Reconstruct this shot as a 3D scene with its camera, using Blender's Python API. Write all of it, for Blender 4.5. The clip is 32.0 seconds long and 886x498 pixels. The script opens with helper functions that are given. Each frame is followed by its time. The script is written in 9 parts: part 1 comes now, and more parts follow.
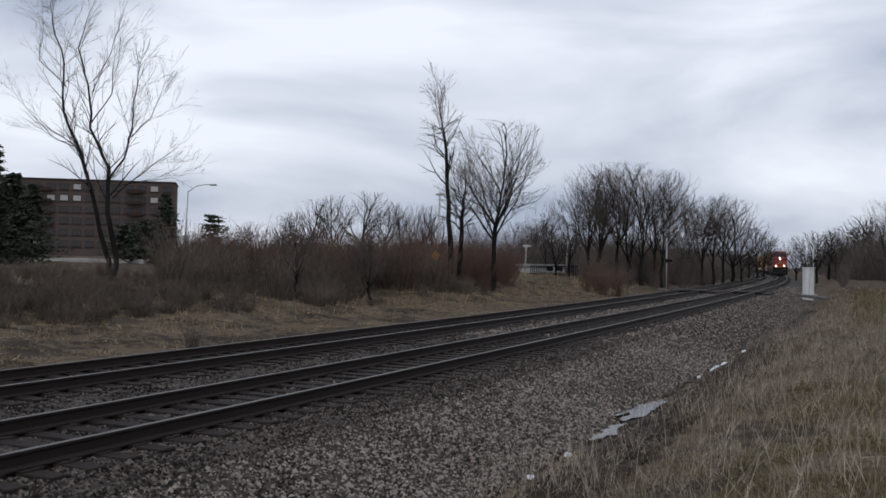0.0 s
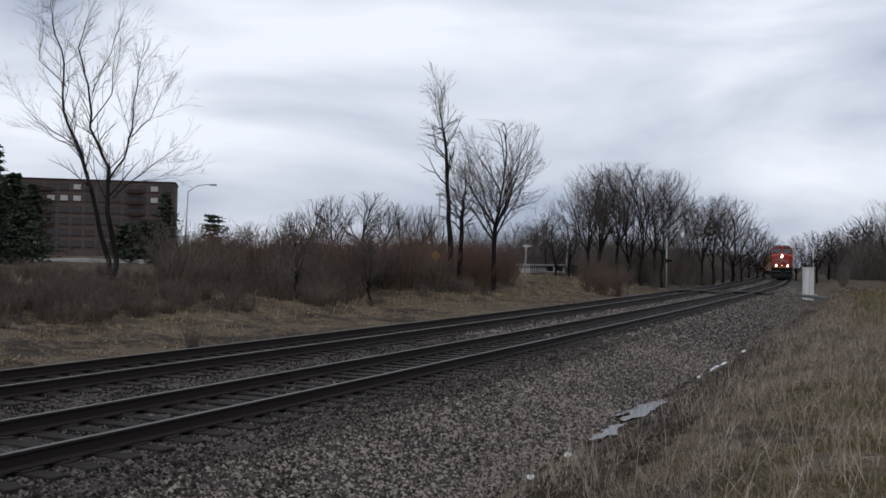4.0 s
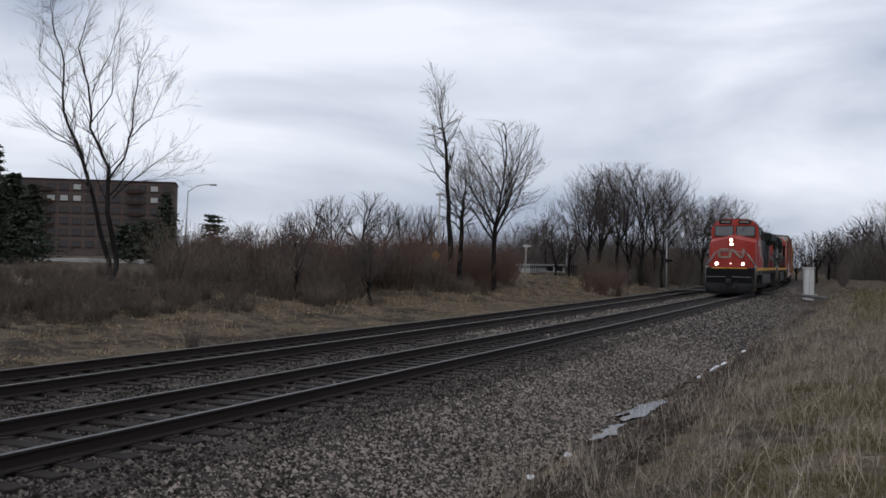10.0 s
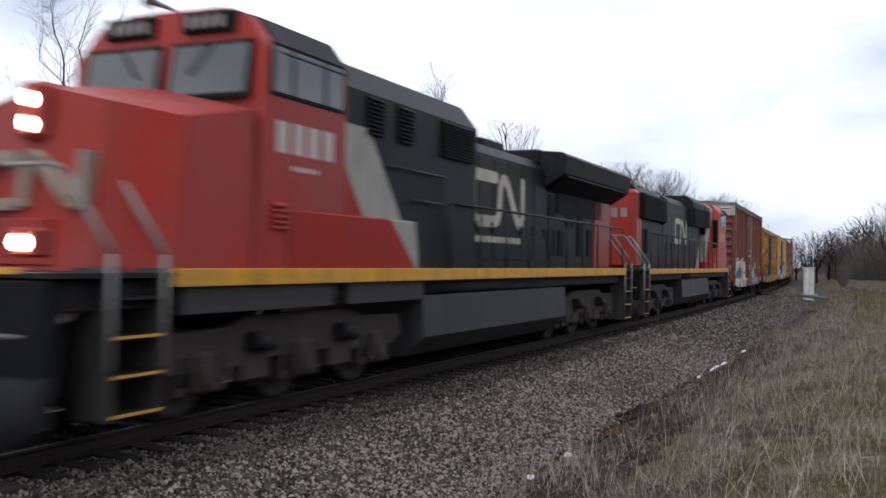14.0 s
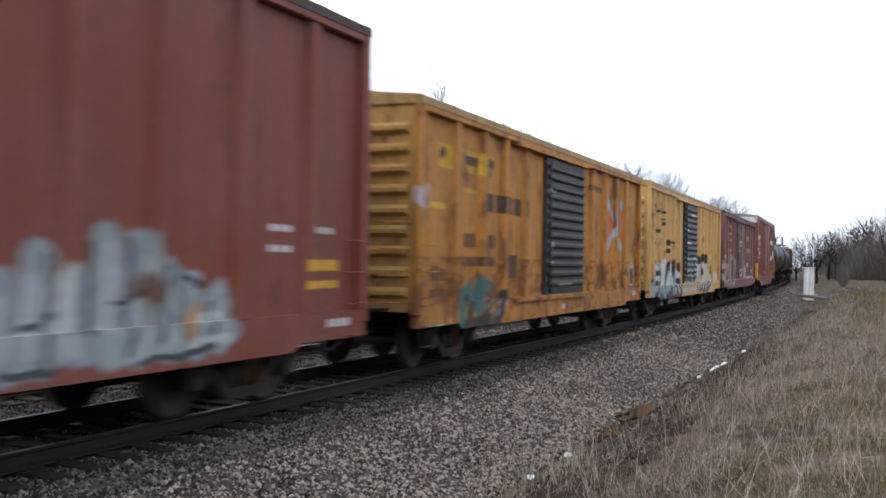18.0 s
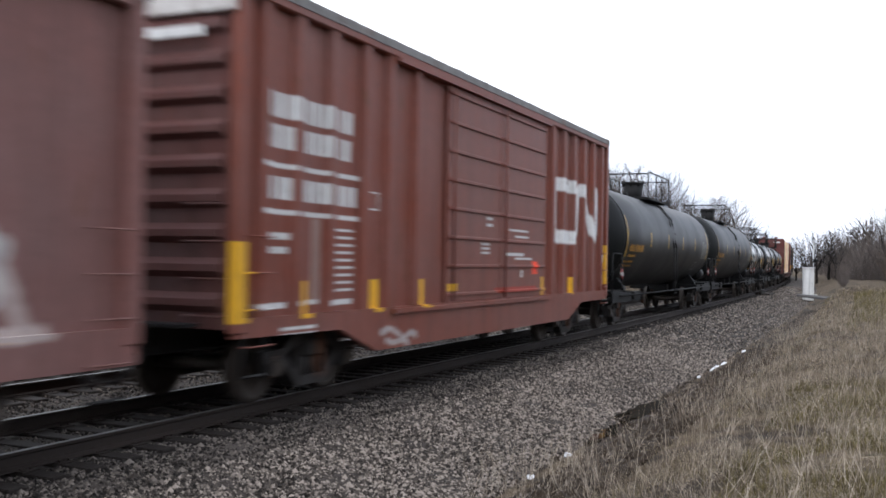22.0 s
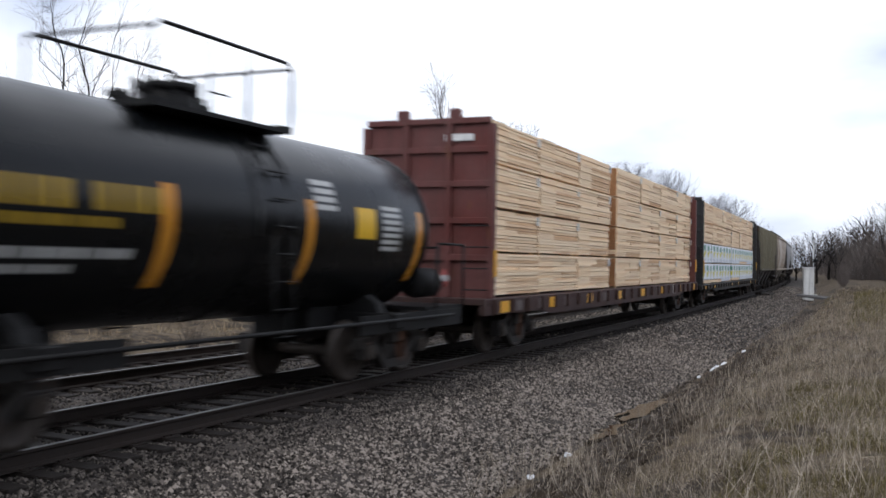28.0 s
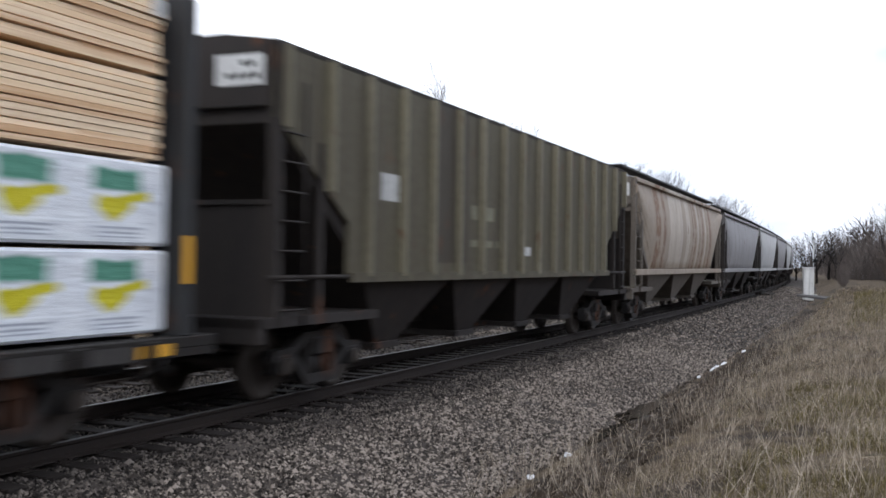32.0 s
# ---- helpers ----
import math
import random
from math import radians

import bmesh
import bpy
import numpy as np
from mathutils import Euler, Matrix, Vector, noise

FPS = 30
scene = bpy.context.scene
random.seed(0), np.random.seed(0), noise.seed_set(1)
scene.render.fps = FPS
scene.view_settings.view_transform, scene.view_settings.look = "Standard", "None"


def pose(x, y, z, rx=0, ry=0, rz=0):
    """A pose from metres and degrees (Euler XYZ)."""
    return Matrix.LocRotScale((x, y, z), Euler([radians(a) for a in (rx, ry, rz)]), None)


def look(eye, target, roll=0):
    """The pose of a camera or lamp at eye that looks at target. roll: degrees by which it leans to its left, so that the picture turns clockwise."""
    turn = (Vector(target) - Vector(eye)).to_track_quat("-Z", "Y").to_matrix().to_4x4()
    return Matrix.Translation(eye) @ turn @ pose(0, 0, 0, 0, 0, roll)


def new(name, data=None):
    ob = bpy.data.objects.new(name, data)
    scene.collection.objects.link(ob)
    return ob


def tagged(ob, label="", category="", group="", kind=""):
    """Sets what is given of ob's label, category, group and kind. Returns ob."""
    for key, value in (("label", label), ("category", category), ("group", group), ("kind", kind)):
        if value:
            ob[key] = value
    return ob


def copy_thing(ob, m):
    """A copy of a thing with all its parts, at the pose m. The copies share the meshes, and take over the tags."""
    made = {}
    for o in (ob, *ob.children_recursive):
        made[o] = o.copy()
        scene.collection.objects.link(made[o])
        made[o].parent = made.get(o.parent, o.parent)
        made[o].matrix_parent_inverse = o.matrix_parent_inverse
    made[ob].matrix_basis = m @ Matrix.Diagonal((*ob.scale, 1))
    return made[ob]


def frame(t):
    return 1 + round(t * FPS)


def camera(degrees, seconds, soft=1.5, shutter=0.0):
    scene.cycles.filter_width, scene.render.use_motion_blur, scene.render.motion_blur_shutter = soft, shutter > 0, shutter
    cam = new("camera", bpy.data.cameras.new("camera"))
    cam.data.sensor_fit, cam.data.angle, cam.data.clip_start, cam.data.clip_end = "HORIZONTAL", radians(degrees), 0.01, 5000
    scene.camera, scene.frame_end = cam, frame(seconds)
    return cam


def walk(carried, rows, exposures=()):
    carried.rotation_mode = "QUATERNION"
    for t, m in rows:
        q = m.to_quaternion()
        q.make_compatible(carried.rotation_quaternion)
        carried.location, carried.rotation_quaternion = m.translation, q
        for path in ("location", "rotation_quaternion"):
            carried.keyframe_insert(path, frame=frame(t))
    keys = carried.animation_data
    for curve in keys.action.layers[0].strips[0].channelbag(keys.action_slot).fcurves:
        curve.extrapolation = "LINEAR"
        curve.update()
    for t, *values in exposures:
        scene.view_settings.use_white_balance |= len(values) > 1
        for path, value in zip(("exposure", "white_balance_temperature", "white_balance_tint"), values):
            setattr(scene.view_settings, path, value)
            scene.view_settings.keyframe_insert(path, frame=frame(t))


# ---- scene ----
# A freight train passes on the nearer of two tracks, under an overcast winter sky.
# World: x to the right, y ahead of the camera, z up from the rail tops.
EYE_Z = 1.835
cam = camera(48.23, 32.0, soft=1.6, shutter=0.5)
VIEW = look((0, 0, EYE_Z), (0, 100, EYE_Z + 1.182), roll=0.953)
walk(cam, [(0.0, VIEW), (32.0, VIEW)],
     exposures=[(0.0, -0.14), (12.4, -0.14), (13.3, -0.1), (14.1, 0.5), (16.5, 1.04), (19.0, 0.88), (20.0, 0.84), (21.0, 1.0), (22.0, 1.05), (24.5, 0.82), (28.0, 0.54), (29.3, 0.44), (30.2, 0.4), (31.0, 0.47), (32.0, 0.8)])

# ---------------------------------------------------------------- track line
X0, Y0, HEAD, CURVE = -4.403, 10.0, 0.42278, 0.000573
FAR_TRACK = 3.82


def on_line(s, o=0.0):
    """World x, y and heading at s metres along the near track, o metres to its left."""
    a = HEAD - CURVE * s
    x = X0 + (math.cos(a) - math.cos(HEAD)) / CURVE
    y = Y0 + (math.sin(HEAD) - math.sin(a)) / CURVE
    return x - o * math.cos(a), y + o * math.sin(a), a


def on_line_np(s, o):
    a = HEAD - CURVE * s
    x = X0 + (np.cos(a) - math.cos(HEAD)) / CURVE
    y = Y0 + (math.sin(HEAD) - np.sin(a)) / CURVE
    return x - o * np.cos(a), y + o * np.sin(a)


def to_line(x, y):
    """s and o of a world place."""
    cx, cy = X0 - math.cos(HEAD) / CURVE, Y0 + math.sin(HEAD) / CURVE
    r = math.hypot(x - cx, y - cy)
    a = math.atan2(cy - y, x - cx)
    return (HEAD - a) / CURVE, 1 / CURVE - r


def line_pose(s, o=0.0, z=0.0):
    """A pose with local x along the track, away from the camera, and local y to the left."""
    x, y, a = on_line(s, o)
    return pose(x, y, z, 0, 0, 90 - math.degrees(a))


def train_at(t):
    """How far along the line the front lamps of the train are at t seconds."""
    u = t - 13.0
    return 13.585 - 14.1706 * u + 0.01081 * u * u - 0.00058 * u ** 3


# ---------------------------------------------------------------- light
SUN_EL, SUN_ROT = 48.0, 200.0
world = bpy.data.worlds.new("overcast_sky")
scene.world = world
world.use_nodes = True
wn, wl = world.node_tree.nodes, world.node_tree.links
bg = wn["Background"]
sky = wn.new("ShaderNodeTexSky")
sky.sky_type, sky.sun_disc = "NISHITA", False
sky.sun_elevation, sky.sun_rotation = radians(SUN_EL), radians(SUN_ROT)
wtc = wn.new("ShaderNodeTexCoord")
wmap = wn.new("ShaderNodeMapping")
wmap.inputs["Scale"].default_value = (1.0, 1.0, 3.4)
wl.new(wtc.outputs["Generated"], wmap.inputs["Vector"])
cloud = wn.new("ShaderNodeTexNoise")
cloud.inputs["Scale"].default_value = 2.1
cloud.inputs["Detail"].default_value = 5.0
cloud.inputs["Roughness"].default_value = 0.48
cloud.inputs["Distortion"].default_value = 0.35
wl.new(wmap.outputs[0], cloud.inputs["Vector"])
wramp = wn.new("ShaderNodeValToRGB")
wramp.color_ramp.elements[0].position, wramp.color_ramp.elements[0].color = 0.36, (4.3, 4.9, 6.3, 1)
wramp.color_ramp.elements[1].position, wramp.color_ramp.elements[1].color = 0.62, (9.9, 10.3, 11.3, 1)
wl.new(cloud.outputs["Fac"], wramp.inputs["Fac"])
wmix = wn.new("ShaderNodeMix")
wmix.data_type = "RGBA"
wmix.inputs[0].default_value = 0.93
wl.new(sky.outputs[0], wmix.inputs[6])
wl.new(wramp.outputs[0], wmix.inputs[7])
# an overcast sky is brighter overhead than towards the horizon
wsep = wn.new("ShaderNodeSeparateXYZ")
wl.new(wtc.outputs["Generated"], wsep.inputs[0])
wlift = wn.new("ShaderNodeMapRange")
for socket, value in zip(("From Min", "From Max", "To Min", "To Max"), (0.15, 0.9, 0.95, 1.17)):
    wlift.inputs[socket].default_value = value
wl.new(wsep.outputs["Z"], wlift.inputs["Value"])
wscale = wn.new("ShaderNodeVectorMath")
wscale.operation = "SCALE"
wl.new(wmix.outputs[2], wscale.inputs[0])
wl.new(wlift.outputs[0], wscale.inputs["Scale"])
wl.new(wscale.outputs[0], bg.inputs["Color"])
bg.inputs["Strength"].default_value = 0.106

sun = new("sun", bpy.data.lights.new("sun", "SUN"))
sun.data.energy, sun.data.angle, sun.data.color = 0.5, radians(25), (1.0, 0.97, 0.93)
sun.matrix_world = look((0, 0, 60), (0 - 60 * math.sin(radians(SUN_ROT)) / math.tan(radians(SUN_EL)), -60 * math.cos(radians(SUN_ROT)) / math.tan(radians(SUN_EL)), 0))


# ---------------------------------------------------------------- materials
def distance_group(name, items, build):
    """A node group that gives the least of the distances from Place to the items."""
    tree = bpy.data.node_groups.new(name, "ShaderNodeTree")
    tree.interface.new_socket("Place", in_out="INPUT", socket_type="NodeSocketVector")
    tree.interface.new_socket("Least", in_out="OUTPUT", socket_type="NodeSocketFloat")
    gi, go = tree.nodes.new("NodeGroupInput"), tree.nodes.new("NodeGroupOutput")

    sep = tree.nodes.new("ShaderNodeSeparateXYZ")
    tree.links.new(gi.outputs[0], sep.inputs[0])

    def num(op, a, b=0.0, c=0.0, clamp=False):
        n = tree.nodes.new("ShaderNodeMath")
        n.operation, n.use_clamp = op, clamp
        for socket, v in zip(n.inputs, (a, b, c)):
            if isinstance(v, (int, float)):
                socket.default_value = v
            else:
                tree.links.new(v, socket)
        return n.outputs[0]
    least = None
    for item in items:
        d = build(sep.outputs[0], sep.outputs[2], item, num)
        least = d if least is None else num("MINIMUM", least, d)
    tree.links.new(least, go.inputs[0])
    return tree


def to_segment(x, z, item, num):
    """Squared distance to the line from a to b."""
    (ax, az), (bx, bz) = item
    ex, ez = bx - ax, bz - az
    q = max(1e-6, ex * ex + ez * ez)
    dx, dz = num("SUBTRACT", x, ax), num("SUBTRACT", z, az)
    t = num("MULTIPLY_ADD", dx, ex / q, num("MULTIPLY", dz, ez / q), True)
    px, pz = num("MULTIPLY_ADD", t, -ex, dx), num("MULTIPLY_ADD", t, -ez, dz)
    return num("MULTIPLY_ADD", px, px, num("MULTIPLY", pz, pz))


def to_rectangle(x, z, item, num):
    """Signed distance to a rectangle (cx, cz, half width, half height, degrees)."""
    cx, cz, hw, hh, *rest = item
    dx, dz = num("SUBTRACT", x, cx), num("SUBTRACT", z, cz)
    if rest and rest[0]:
        c, s = math.cos(radians(rest[0])), math.sin(radians(rest[0]))
        dx, dz = num("MULTIPLY_ADD", dx, c, num("MULTIPLY", dz, s)), num("MULTIPLY_ADD", dx, -s, num("MULTIPLY", dz, c))
    return num("MAXIMUM", num("SUBTRACT", num("ABSOLUTE", dx), hw), num("SUBTRACT", num("ABSOLUTE", dz), hh))


class Graph:
    """A node material with short calls."""

    def __init__(self, name, rough=0.6, metal=0.0):
        self.mat = bpy.data.materials.new(name)
        self.mat.use_nodes = True
        self.n, self.l = self.mat.node_tree.nodes, self.mat.node_tree.links
        self.bsdf = self.n["Principled BSDF"]
        self.bsdf.inputs["Roughness"].default_value = rough
        self.bsdf.inputs["Metallic"].default_value = metal
        self.bsdf.inputs["Specular IOR Level"].default_value = 0.22
        tc = self.n.new("ShaderNodeTexCoord")
        self.obj = tc.outputs["Object"]
        sep = self.n.new("ShaderNodeSeparateXYZ")
        self.l.new(self.obj, sep.inputs[0])
        self.x, self.y, self.z = sep.outputs
        self.places = {}

    def put(self, socket, value):
        if isinstance(value, (int, float)):
            socket.default_value = value
        elif isinstance(value, tuple):
            socket.default_value = (*value, 1.0) if len(value) == 3 and socket.type == "RGBA" else value
        else:
            self.l.new(value, socket)

    def math(self, op, a, b=0.0, c=0.0):
        m = self.n.new("ShaderNodeMath")
        m.operation = op
        for i, v in enumerate((a, b, c)):
            self.put(m.inputs[i], v)
        return m.outputs[0]

    def noise(self, scale, detail=3.0, stretch=None, rough=0.55):
        t = self.n.new("ShaderNodeTexNoise")
        t.inputs["Scale"].default_value, t.inputs["Detail"].default_value = scale, detail
        t.inputs["Roughness"].default_value = rough
        v = self.obj
        if stretch:
            m = self.n.new("ShaderNodeMapping")
            m.inputs["Scale"].default_value = stretch
            self.l.new(v, m.inputs[0])
            v = m.outputs[0]
        self.l.new(v, t.inputs["Vector"])
        return t.outputs["Fac"]

    def step(self, v, lo, hi):
        m = self.n.new("ShaderNodeMapRange")
        m.inputs[1].default_value, m.inputs[2].default_value = lo, hi
        self.l.new(v, m.inputs[0])
        return m.outputs[0]

    def mix(self, f, a, b, mode="MIX"):
        m = self.n.new("ShaderNodeMix")
        m.data_type, m.blend_type = "RGBA", mode
        self.put(m.inputs[0], f)
        self.put(m.inputs[6], a)
        self.put(m.inputs[7], b)
        return m.outputs[2]

    def rects(self, rects, soft=0.012, wob=None):
        """One where (x, z) lies in any of the rectangles (cx, cz, half width, half height, degrees)."""
        return self.step(self.least("bars", self.place(wob and (wob, wob)), rects, to_rectangle), soft, -soft)

    def place(self, wob):
        key = (self.x, wob)
        if key in self.places:
            return self.places[key]
        X, Z = self.x, self.z
        if wob:
            X, Z = self.math("ADD", X, wob[0]), self.math("ADD", Z, wob[1])
        m = self.n.new("ShaderNodeCombineXYZ")
        self.l.new(X, m.inputs[0])
        self.l.new(Z, m.inputs[2])
        self.places[key] = m.outputs[0]
        return m.outputs[0]

    def least(self, name, place, items, build):
        """The least distance to any item, worked out in groups of twenty."""
        total = None
        for i in range(0, len(items), 20):
            m = self.n.new("ShaderNodeGroup")
            m.node_tree = distance_group(name, items[i:i + 20], build)
            self.l.new(place, m.inputs[0])
            total = m.outputs[0] if total is None else self.math("MINIMUM", total, m.outputs[0])
        return total

    def strokes(self, lines, radius, soft=0.012, wob=None):
        """One within the radius of any of the lines, each a run of points (x, z): round-ended painted strokes."""
        runs = [pair for line in lines for pair in zip(line[:-1], line[1:])]
        return self.step(self.math("SQRT", self.least("strokes", self.place(wob), runs, to_segment)), radius + soft, radius - soft)

    def bump(self, height, strength=0.3, dist=0.02):
        b = self.n.new("ShaderNodeBump")
        b.inputs["Strength"].default_value, b.inputs["Distance"].default_value = strength, dist
        self.l.new(height, b.inputs["Height"])
        self.l.new(b.outputs[0], self.bsdf.inputs["Normal"])

    def done(self, color):
        self.put(self.bsdf.inputs["Base Color"], color)
        return self.mat


def paint(name, c, rough=0.55, metal=0.0, grime=0.35, dirt=(0.06, 0.05, 0.04), rust=0.0, paints=(), fade=0.2, streak=True, tags=()):
    """Weathered paint: faded patches, downward dirt streaks, rust spots and painted marks.
    paints: (colour, rectangles, wear); tags: layers of sprayed strokes (colour, lines, radius, unsteadiness, strength)."""
    g = Graph(name, rough, metal)
    if max(c) < 0.07:
        g.bsdf.inputs["Specular IOR Level"].default_value = 0.2
    big, fine = g.noise(0.7, 4), g.noise(9.0, 4)
    pale = 0.25 if max(c) > 0.1 else max(c) * 1.6
    col = g.mix(g.step(big, 0.3, 0.75), c, tuple(v * (1 - fade) + pale * fade for v in c))
    dirt = dirt if max(c) > 0.1 else tuple(min(v, max(c) * 1.5 + 0.008) for v in dirt)
    for pc, rr, wear in paints:
        f = g.rects(rr)
        f = g.math("MULTIPLY", f, g.step(g.noise(5.0, 4), 0.1 + 0.45 * wear, 0.2 + 0.5 * wear)) if wear else f
        col = g.mix(f, col, pc)
    if tags:
        n1 = g.n.new("ShaderNodeTexNoise")
        n1.inputs["Scale"].default_value, n1.inputs["Detail"].default_value = 2.1, 3.0
        g.l.new(g.obj, n1.inputs["Vector"])
        split = g.n.new("ShaderNodeSeparateColor")
        g.l.new(n1.outputs["Color"], split.inputs[0])
        away = tuple(g.math("MULTIPLY_ADD", split.outputs[k], 0.3, -0.15) for k in (0, 1))
        patchy = g.step(g.noise(3.4, 4), 0.3, 0.5)
        for tc, lines, radius, shake, strength in tags:
            f = g.strokes(lines, radius, min(0.03, radius * 0.4), away if shake else None)
            f = g.math("MULTIPLY", f, strength) if strength >= 1 else g.math("MULTIPLY", f, g.math("MULTIPLY_ADD", patchy, 1 - strength, strength * 0.8))
            col = g.mix(f, col, tc)
    if rust:
        rs = g.step(g.noise(2.6, 6, (1, 1, 0.45)), 0.66 - 0.2 * rust, 0.72 - 0.12 * rust)
        col = g.mix(g.math("MULTIPLY", rs, 0.85), col, (0.13, 0.05, 0.022))
    if streak:
        st = g.step(g.noise(2.2, 4, (2.2, 2.2, 0.12)), 0.4, 0.8)
        col = g.mix(g.math("MULTIPLY", st, grime), col, dirt)
        runs = g.step(g.noise(1.0, 3, (5.5, 5.5, 0.22)), 0.5, 0.78)
        col = g.mix(g.math("MULTIPLY", runs, grime * 0.9), col, dirt)
    col = g.mix(g.math("MULTIPLY", g.step(fine, 0.42, 0.8), grime * 0.7), col, dirt)
    g.bump(fine, 0.12, 0.01)
    g.put(g.bsdf.inputs["Roughness"], g.math("MULTIPLY_ADD", big, 0.25, rough - 0.12))
    return g.done(col)


def glow(name, c, k):
    g = Graph(name)
    g.bsdf.inputs["Emission Color"].default_value = (*c, 1)
    g.bsdf.inputs["Emission Strength"].default_value = k
    return g.done(c)


def mottled(name, stops, scale, fine, rough=0.9, bump=0.5, dist=0.03, per_piece=0.0, stretch=None):
    """Rough natural surface: colours by noise at two scales; per_piece: how far islands differ."""
    g = Graph(name, rough)
    if rough > 0.7:
        g.bsdf.inputs["Specular IOR Level"].default_value = 0.15
    a, b = g.noise(scale, 4, stretch), g.noise(fine, 4)
    v = g.math("MULTIPLY_ADD", b, 0.45, g.math("MULTIPLY", a, 0.55))
    if per_piece:
        geo = g.n.new("ShaderNodeNewGeometry")
        v = g.math("MULTIPLY_ADD", g.math("SUBTRACT", geo.outputs["Random Per Island"], 0.5), per_piece, v)
    r = g.n.new("ShaderNodeValToRGB")
    for i, (p, c) in enumerate(stops):
        e = r.color_ramp.elements[i] if i < 2 else r.color_ramp.elements.new(p)
        e.position, e.color = p, (*c, 1)
    g.l.new(v, r.inputs[0])
    if bump:
        g.bump(b, bump, dist)
    return g.done(r.outputs[0])


STEEL_RAIL = paint("rail_side_steel", (0.022, 0.0155, 0.0125), 0.7, 0.0, 0.4, (0.03, 0.02, 0.015), streak=False)
RAIL_TOP = paint("rail_head_polished", (0.09, 0.085, 0.08), 0.5, 0.5, 0.2, (0.15, 0.12, 0.1), streak=False)
TIE = mottled("tarred_wood", [(0.3, (0.012, 0.0095, 0.008)), (0.6, (0.026, 0.021, 0.018)), (0.8, (0.06, 0.05, 0.043))], 4, 22, 0.85, 0.5, 0.01, 0.0, (1, 6, 6))
BALLAST = mottled("crushed_stone_bed", [(0.25, (0.018, 0.015, 0.013)), (0.5, (0.043, 0.036, 0.031)), (0.75, (0.095, 0.08, 0.069))], 0.5, 16, 0.9, 1.0, 0.04)
STONE = mottled("crushed_stone", [(0.12, (0.014, 0.0115, 0.010)), (0.5, (0.052, 0.043, 0.037)), (0.9, (0.175, 0.15, 0.128))], 0.35, 20, 0.85, 0.3, 0.01, 1.0)
# Oil stain and the shade under the train, both put into the stone colour.
STAINED_SHADED = mottled("oil_stained_shaded_stone", [(0.12, (0.010, 0.0083, 0.0072)), (0.5, (0.036, 0.03, 0.026)), (0.9, (0.14, 0.12, 0.103))], 0.35, 20, 0.85, 0.3, 0.01, 1.0)
DUSTY = mottled("dusty_crushed_stone", [(0.12, (0.021, 0.0175, 0.015)), (0.5, (0.088, 0.074, 0.063)), (0.88, (0.29, 0.248, 0.212))], 0.35, 20, 0.9, 0.3, 0.01, 1.0)
EARTH = mottled("winter_earth", [(0.3, (0.016, 0.012, 0.009)), (0.44, (0.034, 0.025, 0.017)), (0.56, (0.11, 0.082, 0.052)), (0.7, (0.035, 0.032, 0.018))], 0.45, 3, 0.95, 1.0, 0.1)
MUD = mottled("wet_mud", [(0.3, (0.014, 0.010, 0.007)), (0.7, (0.055, 0.04, 0.027))], 1.2, 14, 0.8, 1.0, 0.04)
ASPHALT = mottled("asphalt", [(0.3, (0.07, 0.068, 0.066)), (0.7, (0.12, 0.116, 0.112))], 0.4, 25, 0.9, 0.3, 0.01)
SNOW = mottled("old_snow", [(0.3, (0.55, 0.56, 0.58)), (0.7, (0.8, 0.81, 0.83))], 2.0, 14, 0.7, 0.4, 0.02)


